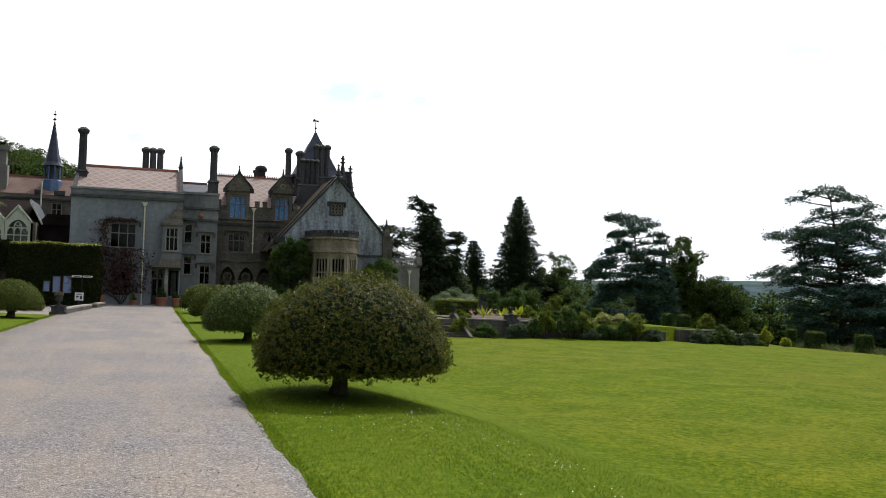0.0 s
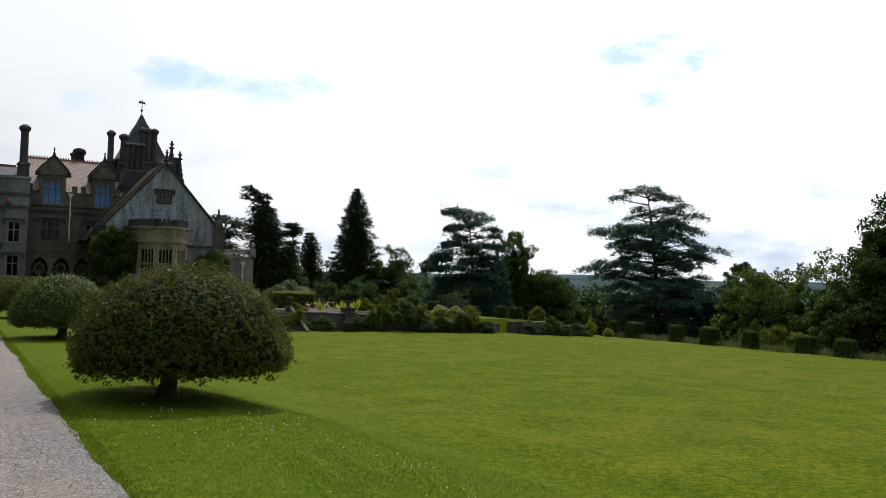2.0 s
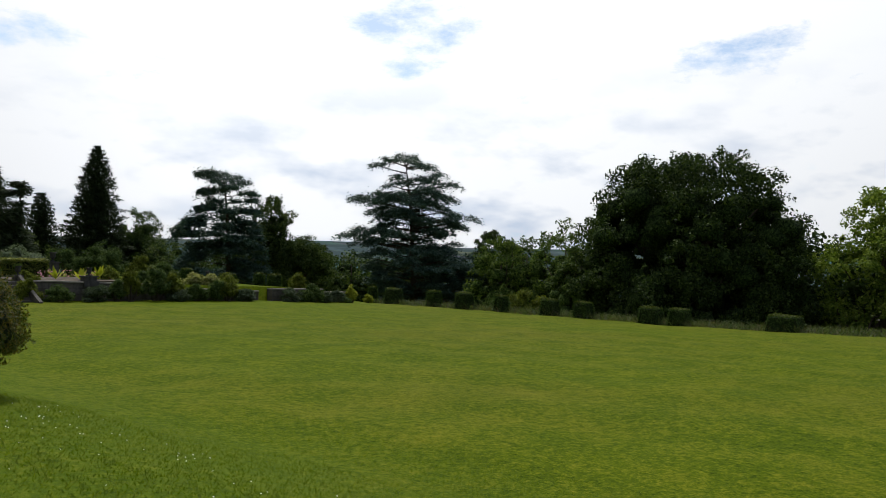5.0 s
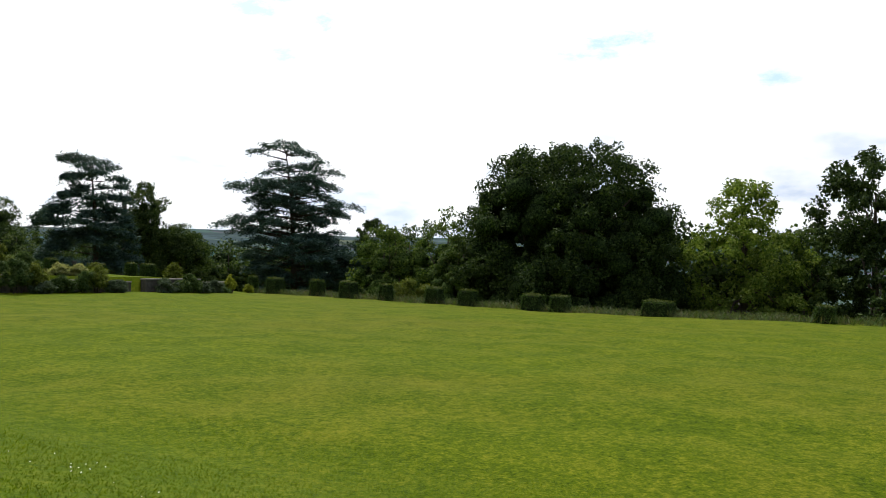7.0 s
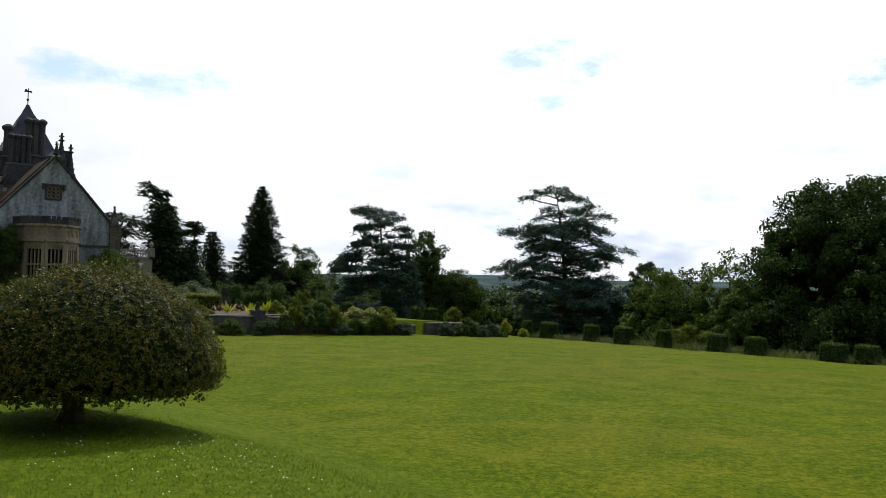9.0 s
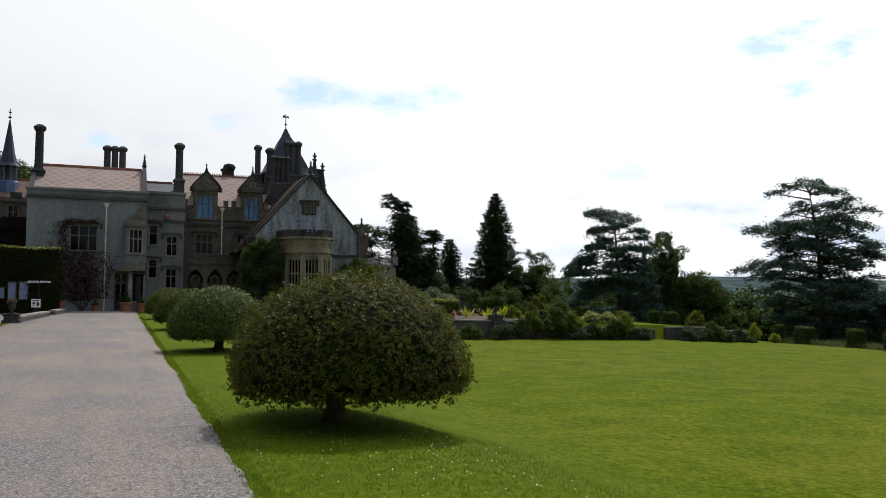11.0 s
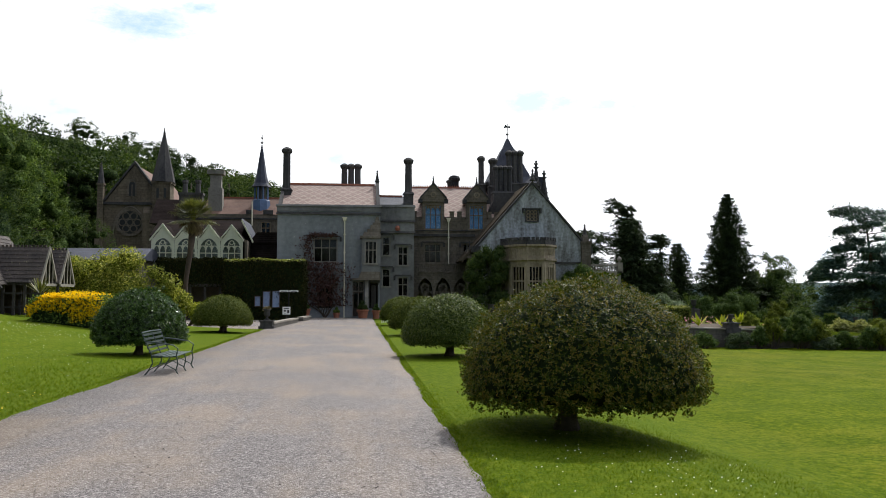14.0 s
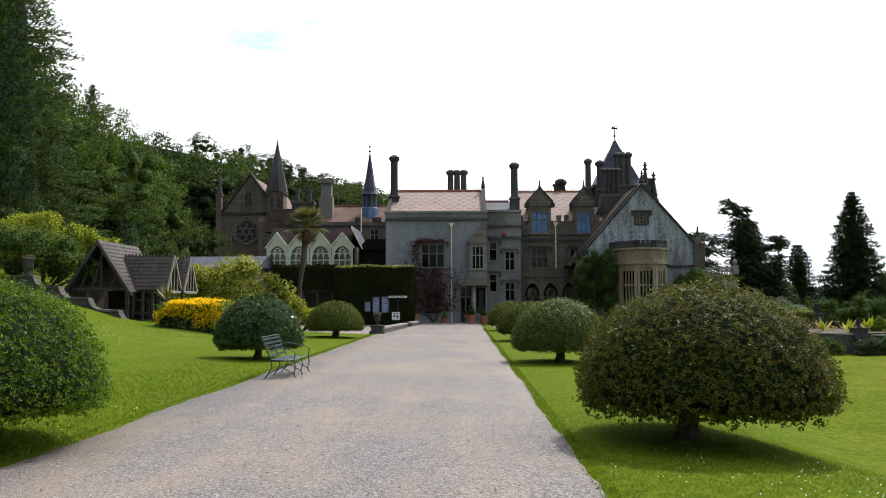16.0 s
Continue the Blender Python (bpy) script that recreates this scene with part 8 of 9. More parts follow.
# terrace planting
hedge(17.9, 20.6, 48.6, 49.8, gz(19, 49) - 0.05, 0.95, 6500, 0.10, M["leaf_yew"], "clipped_hedge", "flat-topped clipped hedge with golden new growth", seed=201, top=M["leaf_golden"])
bed = part("flower_bed", Geo().box(16.6, 22.2, 41.2, 47.8, -0.15, 0.02), M["soil"])
tagged(bed, "dark soil flower bed on the terrace", "flower bed", kind="structure")
BORDER = [  # x, y, half-width, height, leaf material, label
    (15.8, 39.2, 0.58, 0.85, "leaf_olive", "brownish twiggy border plants by the steps"),
    (17.2, 39.1, 0.64, 0.62, "leaf_border", "dark leafy border plants at the wall's foot"),
    (19.1, 39.1, 0.70, 0.62, "leaf_lavender", "grey lavender at the wall's foot"),
    (20.2, 39.2, 0.46, 0.92, "leaf_border", "dark border shrub at the wall's foot"),
    (21.0, 39.3, 0.52, 1.45, "leaf_olive", "upright olive-green border shrub"),
    (22.4, 39.2, 0.75, 1.6, "leaf_border", "tall loose dark green border shrub"),
    (23.4, 39.4, 0.62, 1.35, "leaf_olive", "olive-green border shrub against the wall"),
    (23.5, 38.8, 0.56, 0.50, "leaf_lavender", "low grey lavender at the border's edge"),
    (25.0, 39.6, 0.55, 0.75, "leaf_border", "dark trailing plant against the wall"),
    (26.1, 39.3, 0.60, 1.0, "leaf_border", "dark green rounded border shrub"),
    (26.9, 39.3, 0.62, 1.15, "leaf_olive", "olive-green border shrub spilling forward"),
    (27.9, 39.0, 0.66, 0.58, "leaf_lavender", "grey lavender at the border's end"),
    (31.4, 39.2, 0.66, 0.70, "leaf_lavender", "grey lavender beside the gap in the wall"),
    (32.5, 39.6, 0.50, 0.6, "leaf_border", "dark low plants along the wall"),
    (33.4, 39.6, 0.70, 0.85, "leaf_border", "dark green plants spilling over the wall"),
    (34.7, 39.9, 0.50, 0.5, "leaf_lavender", "grey plants at the wall's foot"),
    (36.1, 40.4, 0.64, 0.55, "leaf_lavender", "grey flowering plants at the wall's foot"),
    (37.4, 41.2, 0.50, 0.45, "leaf_border", "mixed low plants at the wall's foot"),
    (39.6, 42.9, 0.45, 1.2, "leaf_spring", "bright yellow-green shrub topping the wall's end"),
    (40.4, 42.0, 0.38, 0.55, "leaf_spring", "small yellow-green plant at the lawn's corner"),
    (33.6, 41.5, 0.60, 0.95, "leaf_olive", "yellow-green shrub behind the wall"),
    (25.8, 41.2, 0.60, 0.50, "leaf_cream", "low cream-flowered shrub over the wall"),
    (27.0, 41.2, 0.60, 0.48, "leaf_cream", "low cream-flowered shrub over the wall"),
    (28.2, 41.4, 0.55, 0.55, "leaf_olive", "low olive shrub over the wall"),
    (16.4, 41.0, 0.50, 0.45, "leaf_olive", "brownish plants on the terrace's edge"),
    (21.9, 43.5, 0.45, 0.72, "leaf_light", "spiky green plant beside the flower bed"),
    (22.8, 41.6, 0.50, 0.6, "leaf_border", "dark green plant on the terrace"),
    (24.2, 42.6, 0.60, 0.7, "leaf_border", "dark green shrub on the terrace"),
    (26.2, 55.5, 1.3, 1.6, "leaf_border", "mounded dark evergreen on the terrace"),
    (27.8, 56.0, 1.3, 1.75, "leaf_border", "mounded dark evergreen on the terrace"),
    (25.0, 57.0, 1.2, 1.6, "leaf_border", "mounded dark evergreen on the terrace"),
    (27.2, 50.0, 0.75, 1.3, "leaf_olive", "olive-green conical shrub on the terrace"),
    (29.0, 50.6, 0.9, 1.0, "leaf_border", "dark green shrub on the terrace"),
    (35.6, 43.6, 0.7, 0.5, "leaf_border", "dark green shrub behind the low wall"),
    (12.5, 39.2, 0.85, 1.0, "leaf_border", "leafy border shrub beside the steps"),
    (10.8, 39.2, 0.85, 0.9, "leaf_border", "dark border shrub at the wall's foot"),
    (8.9, 39.2, 0.85, 0.8, "leaf_border", "dark border shrub at the wall's foot"),
]
for k, (x, y, r, h, m, label) in enumerate(BORDER):
    up = h > 1.2 * r
    r, h = r * 1.5, h * 1.3
    blobs = [(0, 0, h * 0.45, r * 0.62), (r * 0.45, 0.1, h * 0.36, r * 0.5), (-r * 0.45, 0, h * 0.36, r * 0.5), (0.1 * math.sin(k), 0, h * 0.70, r * (0.5 if up else 0.4)), (0.25 * r * math.sin(3 * k), 0.1, h * 0.62, r * 0.42)]
    shrub(x, y, blobs, int(1000 + 1700 * r), 0.13, M[m], "border_plant", label, "plant", "terrace border", seed=210 + k, flat=min(1.1, h / r * 0.75), stems=3, width=0.3)
# broad-leaved bed plants
for k, (x, y) in enumerate(((18.9, 43.5), (20.0, 43.0), (21.2, 43.4))):
    rng = np.random.default_rng(300 + k)
    c = empty("bed_plant", "broad-leaved yellow-green bedding plant", "plant", "bedding plants", (x, y, 0.02))
    out = []
    for j in range(9):
        a, e = rng.uniform(0, 6.28), rng.uniform(0.5, 1.3)
        d = np.array([math.cos(a) * math.cos(e), math.sin(a) * math.cos(e), math.sin(e)])
        s = np.array([-math.sin(a), math.cos(a), 0]) * 0.11
        L = rng.uniform(0.55, 0.95)
        out.append([np.zeros(3), d * L * 0.55 + s, d * L, d * L * 0.55 - s])
    quads("leaves", np.array(out), M["leaf_spring"], c)

# clipped yews along the far edge of the lawn
YEWS = [(42.1, 43.3, 0.65, 1.3), (42.0, 41.0, 1.15, 1.25), (42.0, 37.0, 0.95, 1.2), (42.0, 34.2, 1.15, 1.2), (42.0, 31.1, 0.9, 1.15), (42.0, 27.3, 1.1, 1.1), (42.0, 24.9, 1.1, 1.05), (42.0, 20.5, 1.25, 1.0), (42.0, 18.8, 1.1, 1.0), (42.1, 13.2, 1.7, 0.9), (42.0, 5.2, 0.95, 0.9), (42.0, -1.5, 0.9, 0.9)]
for k, (x, y, w, h) in enumerate(YEWS):
    z = gz(x, y) - 0.12
    # dark sides under a lighter top: the lit tops are put into the colours
    hedge(x - w / 2, x + w / 2, y - w / 2, y + w / 2, z, z + h, 1900, 0.080, M["leaf_ivy"], "clipped_yew", "small flat-topped clipped yew with sloping sides", "topiary", "clipped yews along the lawn", 0.22, 320 + k, M["leaf_yew"], 0.03)
for x, y, w, h in ((34.5, 45.2, 0.9, 1.35), (34.2, 46.6, 0.7, 1.3), (36.6, 45.6, 1.2, 0.85), (38.6, 46.4, 1.3, 0.8), (27.9, 45.5, 0.75, 0.95), (30.9, 45.5, 1.1, 0.7)):
    z = gz(x, y) - 0.1
    hedge(x - w / 2, x + w / 2, y - w / 2, y + w / 2, z, z + h, 1800, 0.095, M["leaf_ivy"], "clipped_yew", "tapered clipped yew behind the terrace wall", "topiary", "clipped yews on the terrace", 0.25, 350 + int(x), M["leaf_yew"], 0.03)

# ---- left slope: stepped wall, urn, summer house ----
sw = empty("stepped_wall", "low stone wall stepping down the bank in curved ramps", "wall", at=(-18.3, 34.0, 0))
run = [(-0.85, 2.78), (0.12, 2.78), (0.16, 2.62), (0.25, 2.45), (0.4, 2.36), (1.22, 2.31), (1.27, 2.16), (1.37, 1.98), (1.56, 1.86), (2.5, 1.83), (2.55, 1.66), (2.66, 1.47), (2.9, 1.34), (3.8, 1.30), (3.85, 1.14), (3.97, 0.96), (4.3, 0.82)]
for (a, za), (b, zb) in zip(run, run[1:]):
    part("wall_body", Geo().slab([(a, -0.2), (b, -0.2), (b, zb - 0.09), (a, za - 0.09)], "y", -0.16, 0.16), M["wall_stone"], sw)
    part("coping_stone", Geo().slab([(a, za - 0.088), (b, zb - 0.088), (b, zb), (a, za)], "y", -0.24, 0.24), M["wall_stone"], sw)
stone_urn(-18.5, 34.0, 2.78, 0.72, "dark stone urn on the top of the stepped wall", 0, "stone_dark", M["leaf_dead"], 5)

hut = empty("summer_house", "timber-framed summer house with mossy tiled gables", "summer house", at=(-16.3, 36.0, 0.75))


def tiled_slope(a, b, c, d, rows, cols, parent, label=""):
    """A roof slope a-b (eaves), d-c (ridge), laid with courses of single tiles."""
    a, b, c, d = (Vector(p) for p in (a, b, c, d))
    nrm = (b - a).cross(d - a).normalized()
    if nrm.z < 0:
        nrm = -nrm
    base = Geo().add([a - nrm * 0.03, b - nrm * 0.03, c - nrm * 0.03, d - nrm * 0.03], [(0, 1, 2, 3)])
    tiles = Geo()
    rr = random.Random(rows * 31 + cols)
    for j in range(rows):
        for i in range(cols):
            s = 0.5 * (j % 2) / cols
            u0, u1 = i / cols + s + 0.004, (i + 1) / cols + s - 0.004
            if u0 > 1:
                continue
            u1 = min(u1, 1.0)
            v0, v1 = j / rows, min(1.0, (j + 1.25) / rows)

            def at(u, v):
                return a + (b - a) * u * (1 - v) + (c - d) * u * v + (d - a) * v
            h = 0.032 + rr.uniform(0, 0.014)
            p = [at(u0, v0) + nrm * h, at((u0 + u1) / 2, v0 - 0.22 / rows) + nrm * h, at(u1, v0) + nrm * h, at(u1, v1) + nrm * 0.004, at(u0, v1) + nrm * 0.004]
            q = [x - nrm * 0.028 for x in p[:3]]
            tiles.add(p + q, [(0, 1, 2, 3, 4), (0, 5, 6, 1), (1, 6, 7, 2)])
    part("roof_base", base, M["timber"], parent)
    ob = part("roof_tiles", tiles, M["tile_mossy"], parent, label or "mossy brown clay roof tiles")
    ob["kind"] = "stuff"


# main gable, ridge running away from the drive
tiled_slope((-1.5, -0.3, 1.35), (-1.5, 4.0, 1.35), (0, 4.0, 3.65), (0, -0.3, 3.65), 13, 24, hut)
tiled_slope((1.5, -0.3, 1.35), (1.5, 4.0, 1.35), (0, 4.0, 3.65), (0, -0.3, 3.65), 13, 24, hut)
part("bargeboard", Geo().slab([(-1.62, 1.2), (0, 3.66), (1.62, 1.2), (1.5, 1.14), (0, 3.44), (-1.5, 1.14)], "y", -0.4, -0.3), M["timber"], hut)
fr = Geo().box(-1.35, 1.35, -0.08, 0.04, 1.42, 1.55).box(-1.35, 1.35, -0.08, 0.04, 0.5, 0.6)
part("tie_beam", fr, M["timber"], hut)
for x in (-1.3, -0.5, 0.3, 1.25):
    part("post", Geo().box(x - 0.07, x + 0.07, -0.1, 0.06, -0.1, 1.42), M["timber"], hut)
for x0, z0, x1, z1 in ((-0.9, 1.5, -0.55, 2.3), (0.15, 3.2, -0.35, 1.55), (0.05, 3.2, 0.05, 1.55), (-0.15, 2.6, -0.6, 3.0), (0.5, 1.6, 0.8, 2.2)):
    part("brace", Geo().tube([(x0, -0.03, z0), (x1, -0.03, z1)], 0.05, 6), M["timber"], hut)
part("boarding", Geo().box(-1.3, 1.3, 3.7, 3.8, -0.1, 1.45).slab([(-1.35, 1.45), (1.35, 1.45), (0, 3.5)], "y", 0.6, 0.66).box(-1.3, -1.22, 0.1, 3.7, -0.1, 1.45), M["dark_wood"], hut)
# two cross wings with open trussed gable ends
for k, (y0, xe, zr) in enumerate(((0.5, 2.85, 3.02), (2.3, 3.0, 3.0))):
    tiled_slope((0.9, y0 - 0.15, 1.45), (xe, y0 - 0.15, 1.45), (xe, y0 + 0.8, zr), (0.5, y0 + 0.8, zr), 9, 16, hut)
    tiled_slope((0.9, y0 + 1.75, 1.45), (xe, y0 + 1.75, 1.45), (xe, y0 + 0.8, zr), (0.5, y0 + 0.8, zr), 9, 16, hut)
    cr = Geo()
    for j in range(14):
        cr.box(0.55 + j * (xe - 0.6) / 14, 0.55 + (j + 0.55) * (xe - 0.6) / 14, y0 + 0.77, y0 + 0.83, zr, zr + 0.09)
    part("ridge_crest", cr, M["tile_mossy"], hut)
    part("bargeboard", Geo().slab([(y0 - 0.2, 1.4), (y0 + 0.8, zr + 0.04), (y0 + 1.8, 1.4), (y0 + 1.68, 1.36), (y0 + 0.8, zr - 0.12), (y0 - 0.08, 1.36)], "x", xe, xe + 0.07), M["frame_paint"], hut, "pale weathered bargeboards")
    part("tie_beam", Geo().box(xe, xe + 0.06, y0 - 0.1, y0 + 1.7, 1.3, 1.42), M["frame_paint"], hut)
    for yy in (0.4, 0.8, 1.2):
        part("strut", Geo().box(xe + 0.01, xe + 0.05, y0 + yy - 0.03, y0 + yy + 0.03, 1.42, zr - 0.25 - abs(yy - 0.8) * 0.9), M["frame_paint"], hut)
    for x in (1.3, 1.75, 2.2, xe - 0.1):
        part("post", Geo().box(x - 0.05, x + 0.05, y0 - 0.06, y0 + 0.04, -0.35, 1.45), M["timber"], hut)
    part("rail", Geo().box(1.3, xe, y0 - 0.04, y0 + 0.02, 0.35, 0.42).box(1.3, xe, y0 - 0.04, y0 + 0.02, 0.95, 1.02).box(1.3, xe, y0 - 0.05, y0 + 0.03, 1.36, 1.45), M["timber"], hut)
pot_p = empty("potted_yucca", "spiky yellow-green yucca in a dark tub", "potted plant", at=(-13.15, 35.6, gz(-13.15, 35.6)))
part("tub", Geo().lathe(0, 0, [(0.3, -0.05), (0.36, 0.55), (0.4, 0.95), (0.34, 0.95)], 14), M["black_paint_and_void"], pot_p)
rng = np.random.default_rng(400)
out = []
for k in range(46):
    a, e = rng.uniform(0, 6.28), rng.uniform(0.35, 1.45)
    d = np.array([math.cos(a) * math.cos(e), math.sin(a) * math.cos(e), math.sin(e)])
    s = np.array([-math.sin(a), math.cos(a), 0]) * 0.03
    o = np.array([0, 0, 0.93])
    out.append([o, o + d * 0.4 + s, o + d * rng.uniform(0.6, 0.95), o + d * 0.4 - s])
quads("leaves", np.array(out), M["leaf_palm"], pot_p)

# ---- bench ----
bench = empty("garden_bench", "green-painted wrought-iron bench with a slatted back", "bench", at=(-3.84, 17.8, gz(-4.3, 17.8)))
bl, seat_z = 0.80, 0.40
for k in range(6):
    x = 0.24 - k * 0.085
    part("seat_slat", Geo().box(x - 0.032, x + 0.032, -bl, bl, seat_z - 0.012 - 0.012 * math.sin(k), seat_z + 0.002 - 0.012 * math.sin(k)), M["iron_green"], bench)
for k in range(5):
    z = seat_z + 0.08 + k * 0.085
    part("back_slat", Geo().box(-0.27 - 0.035 * k, -0.255 - 0.035 * k, -bl, bl, z - 0.022, z + 0.022), M["iron_green"], bench)
for y in (-bl + 0.04, 0.0, bl - 0.04):
    part("leg", Geo().tube([(0.27, y, seat_z), (0.3, y, 0.25), (0.26, y, 0.1), (0.33, y, 0.0)], 0.014, 6), M["iron_green"], bench)
    part("leg", Geo().tube([(-0.22, y, seat_z), (-0.2, y, 0.25), (-0.28, y, 0.1), (-0.36, y, 0.0)], 0.014, 6), M["iron_green"], bench)
    part("back_stay", Geo().tube([(0.27, y, seat_z - 0.015), (-0.2, y, seat_z - 0.02), (-0.26, y, seat_z + 0.1), (-0.42, y, seat_z + 0.47)], 0.013, 6), M["iron_green"], bench)
    part("brace", Geo().tube([(0.26, y, 0.12), (0.0, y, 0.26), (-0.26, y, 0.12)], 0.01, 6), M["iron_green"], bench)
for y in (-bl + 0.02, bl - 0.02):
    part("arm", Geo().tube([(-0.36, y, seat_z + 0.30), (-0.1, y, seat_z + 0.27), (0.2, y, seat_z + 0.22), (0.3, y, seat_z + 0.15), (0.27, y, seat_z)], 0.014, 6), M["iron_green"], bench)
part("top_rail", Geo().tube([(-0.42, -bl, seat_z + 0.47), (-0.42, 0, seat_z + 0.48), (-0.42, bl, seat_z + 0.47)], 0.014, 6), M["iron_green"], bench)

# ---- kerb walls, urns, signs and pots by the house ----
for a, b in (((-4.35, 42.2), (-3.75, 51.0)), ((-3.6, 53.0), (-3.3, 57.0))):
    garden_wall((a, b), (0.22, 0.22), 0.36, "low worn stone kerb wall along the forecourt", coping=0.09, name="kerb_wall", group="forecourt kerbs", category="kerb", lap=0.02)
stone_urn(-4.45, 41.6, 0.02, 0.55, "dark weathered urn on a stepped foot at the kerb's end", 0.34, "stone_dark", M["leaf_dead"], 8)
post = empty("finger_post", "finger post with two white pointing arms on a dark post", "sign post", at=(-4.35, 53.2, 0))
part("post", Geo().box(-0.03, 0.03, -0.03, 0.03, -0.1, 1.98), M["iron"], post, "dark post")
part("arm", Geo().slab([(-0.62, 1.97), (-0.56, 1.91), (-0.033, 1.91), (-0.033, 2.03), (-0.56, 2.03)], "y", -0.02, 0.02), M["white_paint"], post)
part("arm", Geo().slab([(0.62, 1.97), (0.56, 2.03), (0.033, 2.03), (0.033, 1.91), (0.56, 1.91)], "y", -0.02, 0.02), M["white_paint"], post)
part("lettering", Geo().box(-0.5, -0.12, -0.024, -0.021, 1.94, 1.985).box(0.12, 0.5, -0.024, -0.021, 1.94, 1.985), M["black_paint_and_void"], post)
sb = empty("notice_board", "small white notice board on a post", "sign", at=(-4.35, 51.6, 0))
part("post", Geo().box(-0.03, 0.03, 0.0, 0.05, -0.1, 0.55), M["timber"], sb)
part("board", Geo().box(-0.24, 0.24, -0.03, 0.0, 0.5, 0.98), M["white_paint"], sb)
part("lettering", Geo().box(-0.17, 0.17, -0.034, -0.031, 0.86, 0.91).box(-0.17, -0.02, -0.034, -0.031, 0.68, 0.79).box(0.05, 0.17, -0.034, -0.031, 0.58, 0.79).box(-0.17, -0.04, -0.034, -0.031, 0.57, 0.60), M["black_paint_and_void"], sb)


def plant_pot(x, y, r, h, plant, label, seed):
    ob = empty("plant_pot", label, "plant pot", "pots by the house", (x, y, 0.0))
    part("pot", Geo().lathe(0, 0, [(r * 0.72, -0.02), (r * 0.95, h * 0.8), (r * 1.08, h * 0.82), (r * 1.08, h), (r * 0.9, h)], 16), M["terracotta"], ob)
    rng = np.random.default_rng(seed)
    p, nv = clump_points([(0, 0, h + r * 0.5), (r * 0.4, 0, h + r * 0.3), (-r * 0.4, 0, h + r * 0.4), (0, 0, h + r * 1.3)], [r * 0.7, r * 0.5, r * 0.5, r * 0.4], 500, rng)
    quads("plant", leaves(p, nv, 0.14, 0.07, rng, 0.5), plant, ob)
    part("stem", Geo().tube([(0, 0, h * 0.8), (0, 0, h + r * 1.3)], 0.03, 5), M["bark"], ob)


plant_pot(-3.85, 61.3, 0.42, 0.72, M["leaf_ivy"], "large terracotta pot with a dark evergreen", 410)
plant_pot(-1.5, 61.4, 0.26, 0.42, M["leaf_wood"], "small terracotta pot with trailing leaves", 411)
plant_pot(0.45, 60.9, 0.42, 0.66, M["leaf_oak"], "large terracotta pot with a dark evergreen", 412)
plant_pot(1.45, 61.2, 0.3, 0.6, M["leaf_ivy"], "terracotta pot with a small evergreen", 413)
rail = empty("hoop_rail", "small white hoop rail at the lawn's end", "rail", at=(1.55, 50.0, 0))
for k in range(3):
    part("hoop", Geo().tube([(0.12 * k, 0.4 * k, -0.05), (0.12 * k, 0.4 * k, 0.6), (0.12 * k + 0.1, 0.4 * k + 0.2, 0.68), (0.12 * k + 0.12, 0.4 * k + 0.4, 0.6), (0.12 * k + 0.12, 0.4 * k + 0.4, -0.05)], 0.022, 6), M["white_paint"], rail)

# ---- grass, flowers, edges ----
def tufts(name, n, xr, yr, height, material, label, seed, width=0.006, keep=None, blades=1):
    """Blades of grass over a stretch of the ground."""
    rng = np.random.default_rng(seed)
    x, y = rng.uniform(*xr, n), rng.uniform(*yr, n)
    if keep is not None:
        m = keep(x, y, rng)
        x, y = x[m], y[m]
    n = len(x)
    z = ground_z(x, y)
    z = z + unevenness(x, y)
    o = np.stack([x, y, z - 0.005], 1)
    a = rng.uniform(0, 2 * np.pi, n)
    h = height * rng.uniform(0.5, 1.2, n)
    s = np.stack([np.cos(a), np.sin(a), np.zeros(n)], 1) * width
    lean = np.stack([rng.normal(size=n) * 0.9 * h, rng.normal(size=n) * 0.9 * h, h], 1)
    c = np.stack([o - s, o + s, o + lean * 0.75 + s * 0.6, o + lean], 1)
    ob = quads(name, c, material)
    return tagged(ob, label, "grass", kind="stuff")


def near_only(x, y, rng):
    """Thins the blades out with distance, so that their edge does not show."""
    return rng.uniform(size=len(x)) < 1 - smooth(5.5, 14.0, np.hypot(x, y) * 0.75 + 0.4 * np.abs(x))


def near_left(x, y, rng):
    return rng.uniform(size=len(x)) < 1 - smooth(12, 25, np.hypot(x, y))


tufts("lawn_grass", 90000, (1.2, 8.0), (1.5, 15), 0.024, M["grass_blade"], "short mown grass blades beside the drive", 500, 0.005, near_only)
tufts("lawn_grass", 50000, (-12, -4.6), (8, 24), 0.045, M["grass_blade"], "grass blades on the sloping bank", 502, 0.008, near_left)
tufts("verge_grass", 11000, (1.12, 1.30), (2, 50), 0.03, M["grass_blade"], "ragged grass edge along the drive", 503, 0.006)
tufts("verge_grass", 10000, (-4.72, -4.46), (6, 42), 0.03, M["grass_blade"], "ragged grass edge along the drive", 504, 0.006)
tufts("long_grass", 4500, (41.2, 43.4), (-12, 43), 0.42, M["grass_long"], "tall seeding grass along the lawn's edge", 505, 0.012)
tufts("long_grass", 6000, (41.4, 44.4), (-12, 43), 0.40, M["leaf_border"], "rough green grass beyond the lawn's edge", 506, 0.02)


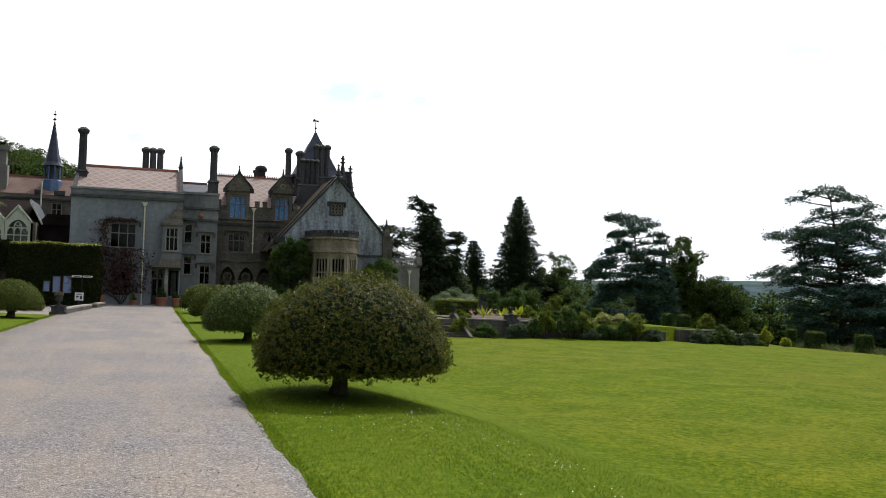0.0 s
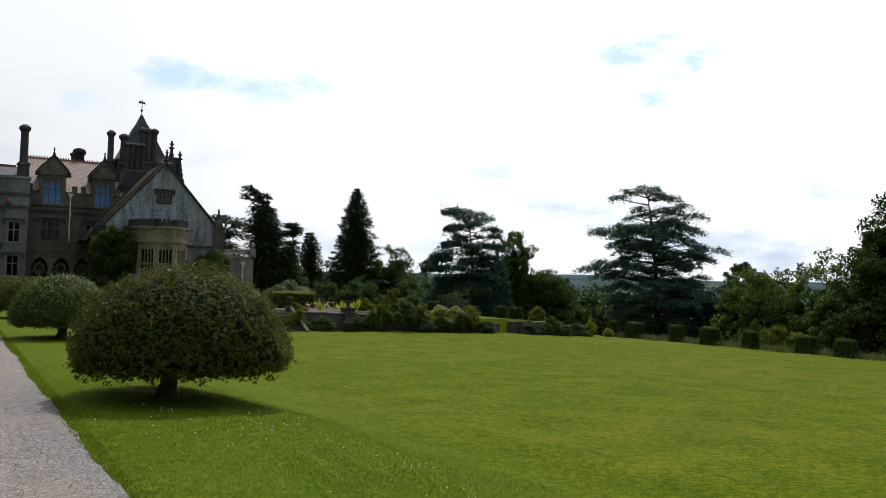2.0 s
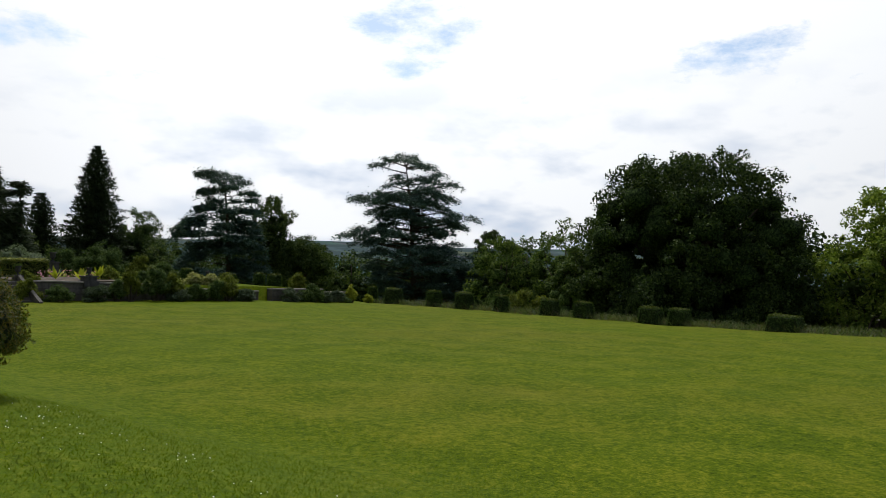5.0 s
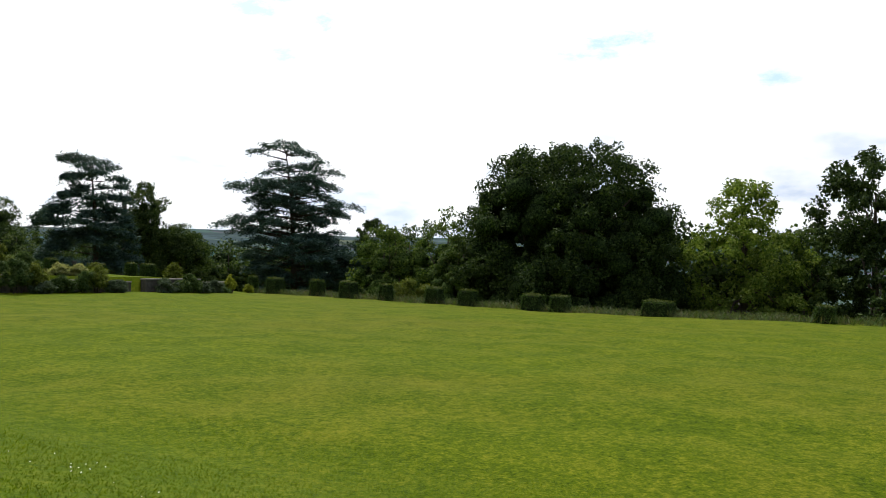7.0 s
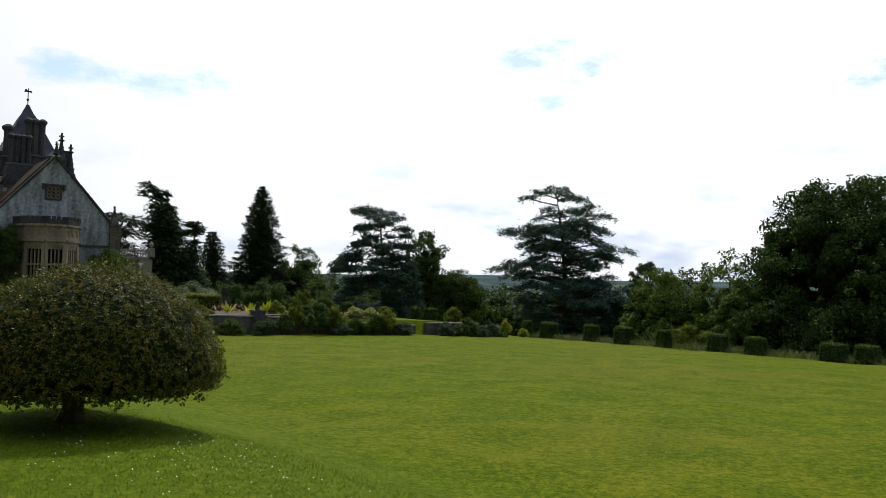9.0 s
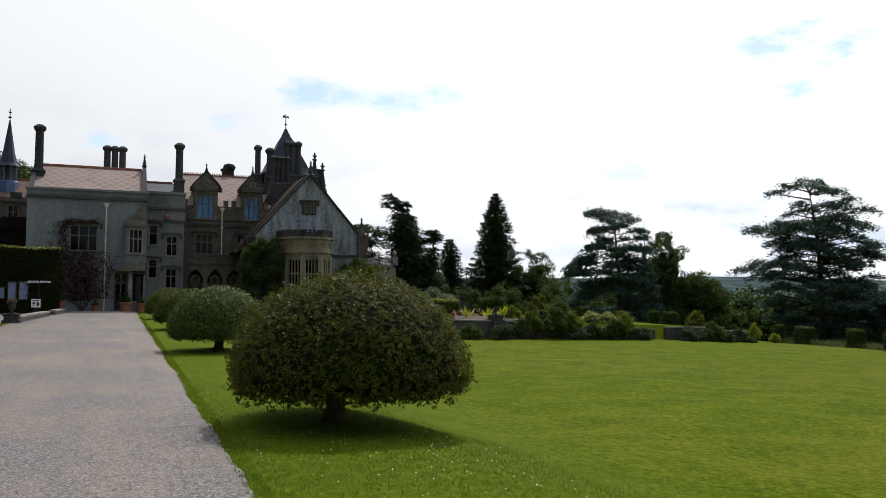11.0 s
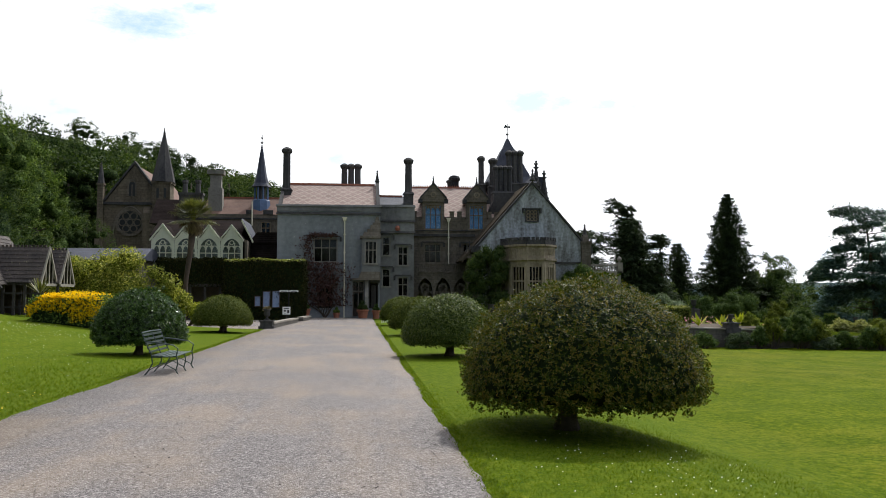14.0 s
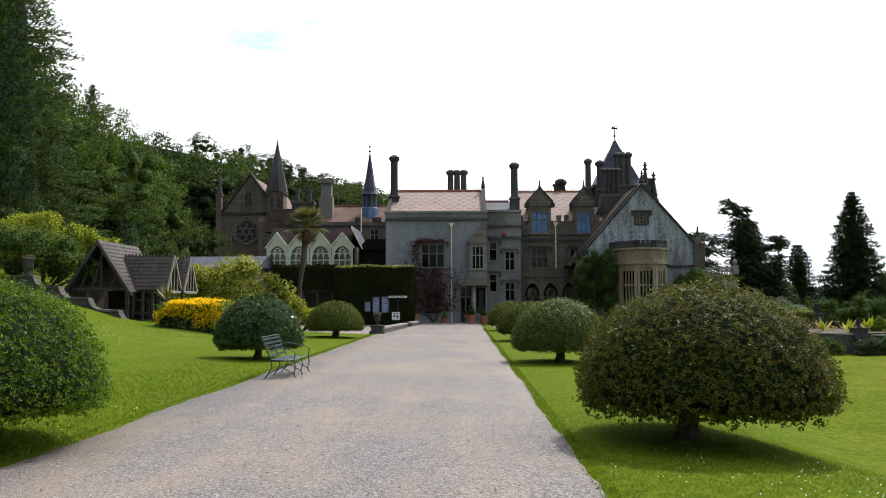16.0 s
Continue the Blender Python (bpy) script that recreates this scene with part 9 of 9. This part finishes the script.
def flowers(name, spots, size, material, label, seed, height=0.05):
    """Flat small flower heads in drifts: (x, y, spread, count)."""
    rng = np.random.default_rng(seed)
    x = np.concatenate([rng.normal(a, s, c) for a, b, s, c in spots])
    y = np.concatenate([rng.normal(b, s * 1.4, c) for a, b, s, c in spots])
    m = (x > 1.3) | (x < -4.7)
    x, y = x[m], y[m]
    z = ground_z(x, y) + height * rng.uniform(0.6, 1.3, len(x))
    p = np.stack([x, y, z], 1)
    n = len(p)
    a = rng.uniform(0, 1.57, n)
    tilt = rng.normal(size=(n, 2)) * 0.25 - (0.0, 0.25)
    u = np.stack([np.cos(a), np.sin(a), np.zeros(n)], 1) * size
    v = np.stack([-np.sin(a), np.cos(a), np.zeros(n)], 1) * size
    u[:, 2] = -(u[:, :2] * tilt).sum(1)
    v[:, 2] = -(v[:, :2] * tilt).sum(1)
    ob = quads(name, np.stack([p - u, p - v, p + u, p + v], 1), material)
    return tagged(ob, label, "flowers", kind="stuff")


flowers("daisies", [(3.4, 7.2, 0.4, 22), (2.6, 6.4, 0.35, 22), (3.9, 5.2, 0.3, 14), (2.2, 8.0, 0.4, 24), (4.2, 8.4, 0.3, 14), (3.0, 4.0, 0.6, 12), (2.9, 6.9, 0.9, 28), (-10.5, 26, 1.5, 220), (-8.5, 20, 1.4, 140), (-12.5, 29, 1.2, 200), (-7.2, 14.5, 1.0, 70), (-13.5, 22, 1.6, 160), (-11.2, 30.5, 0.5, 160), (-9.2, 28.0, 0.5, 120)], 0.0075, M["petal_white"], "white daisies scattered in the grass", 510)
flowers("dandelions", [(-4.95, 9.6, 0.22, 14), (-5.0, 12.0, 0.2, 12), (-4.95, 13.5, 0.2, 6)], 0.014, M["petal_yellow"], "yellow dandelions along the grass edge", 511)
flowers("bed_flowers", [(17.5, 41.2, 0.3, 40), (19.5, 42.5, 0.7, 60)], 0.035, M["petal_pink"], "pink bedding flowers on the terrace", 512, 0.5)

# loose stones on the nearest stretch of the drive
rng = np.random.default_rng(520)
n = 9000
x = rng.uniform(-4.4, 1.1, n)
y = 3.0 + 15 * rng.uniform(size=n) ** 1.4
r = rng.uniform(0.004, 0.010, n)
u = (x + 4.56) / 5.76
z = 0.004 + 0.05 * (1 - (2 * u - 1) ** 2) + 0.004
a = rng.uniform(0, 6.28, n)
P = np.stack([x, y, z], 1)
A = np.stack([np.cos(a), np.sin(a), np.zeros(n)], 1) * r[:, None]
B = np.stack([-np.sin(a), np.cos(a), np.zeros(n)], 1) * r[:, None] * 0.8
U = np.array([0, 0, 1.0]) * r[:, None] * 0.8
q1 = np.stack([P - A, P - B, P + A * 0.3 + U, P - A * 0.4 + B * 0.2 + U], 1)
q2 = np.stack([P - B, P + A, P + B * 0.4 + A * 0.3 + U, P + A * 0.3 + U], 1)
M["pebble"] = surface("loose_limestone_chips", (0.16, 0.14, 0.138), (0.36, 0.33, 0.32), 9.0, 30.0, 0.85, 0.2, 90.0, 0.003)
tagged(quads("loose_gravel", np.concatenate([q1, q2]), M["pebble"]), "loose pale stone chips on the drive", "gravel", kind="stuff")
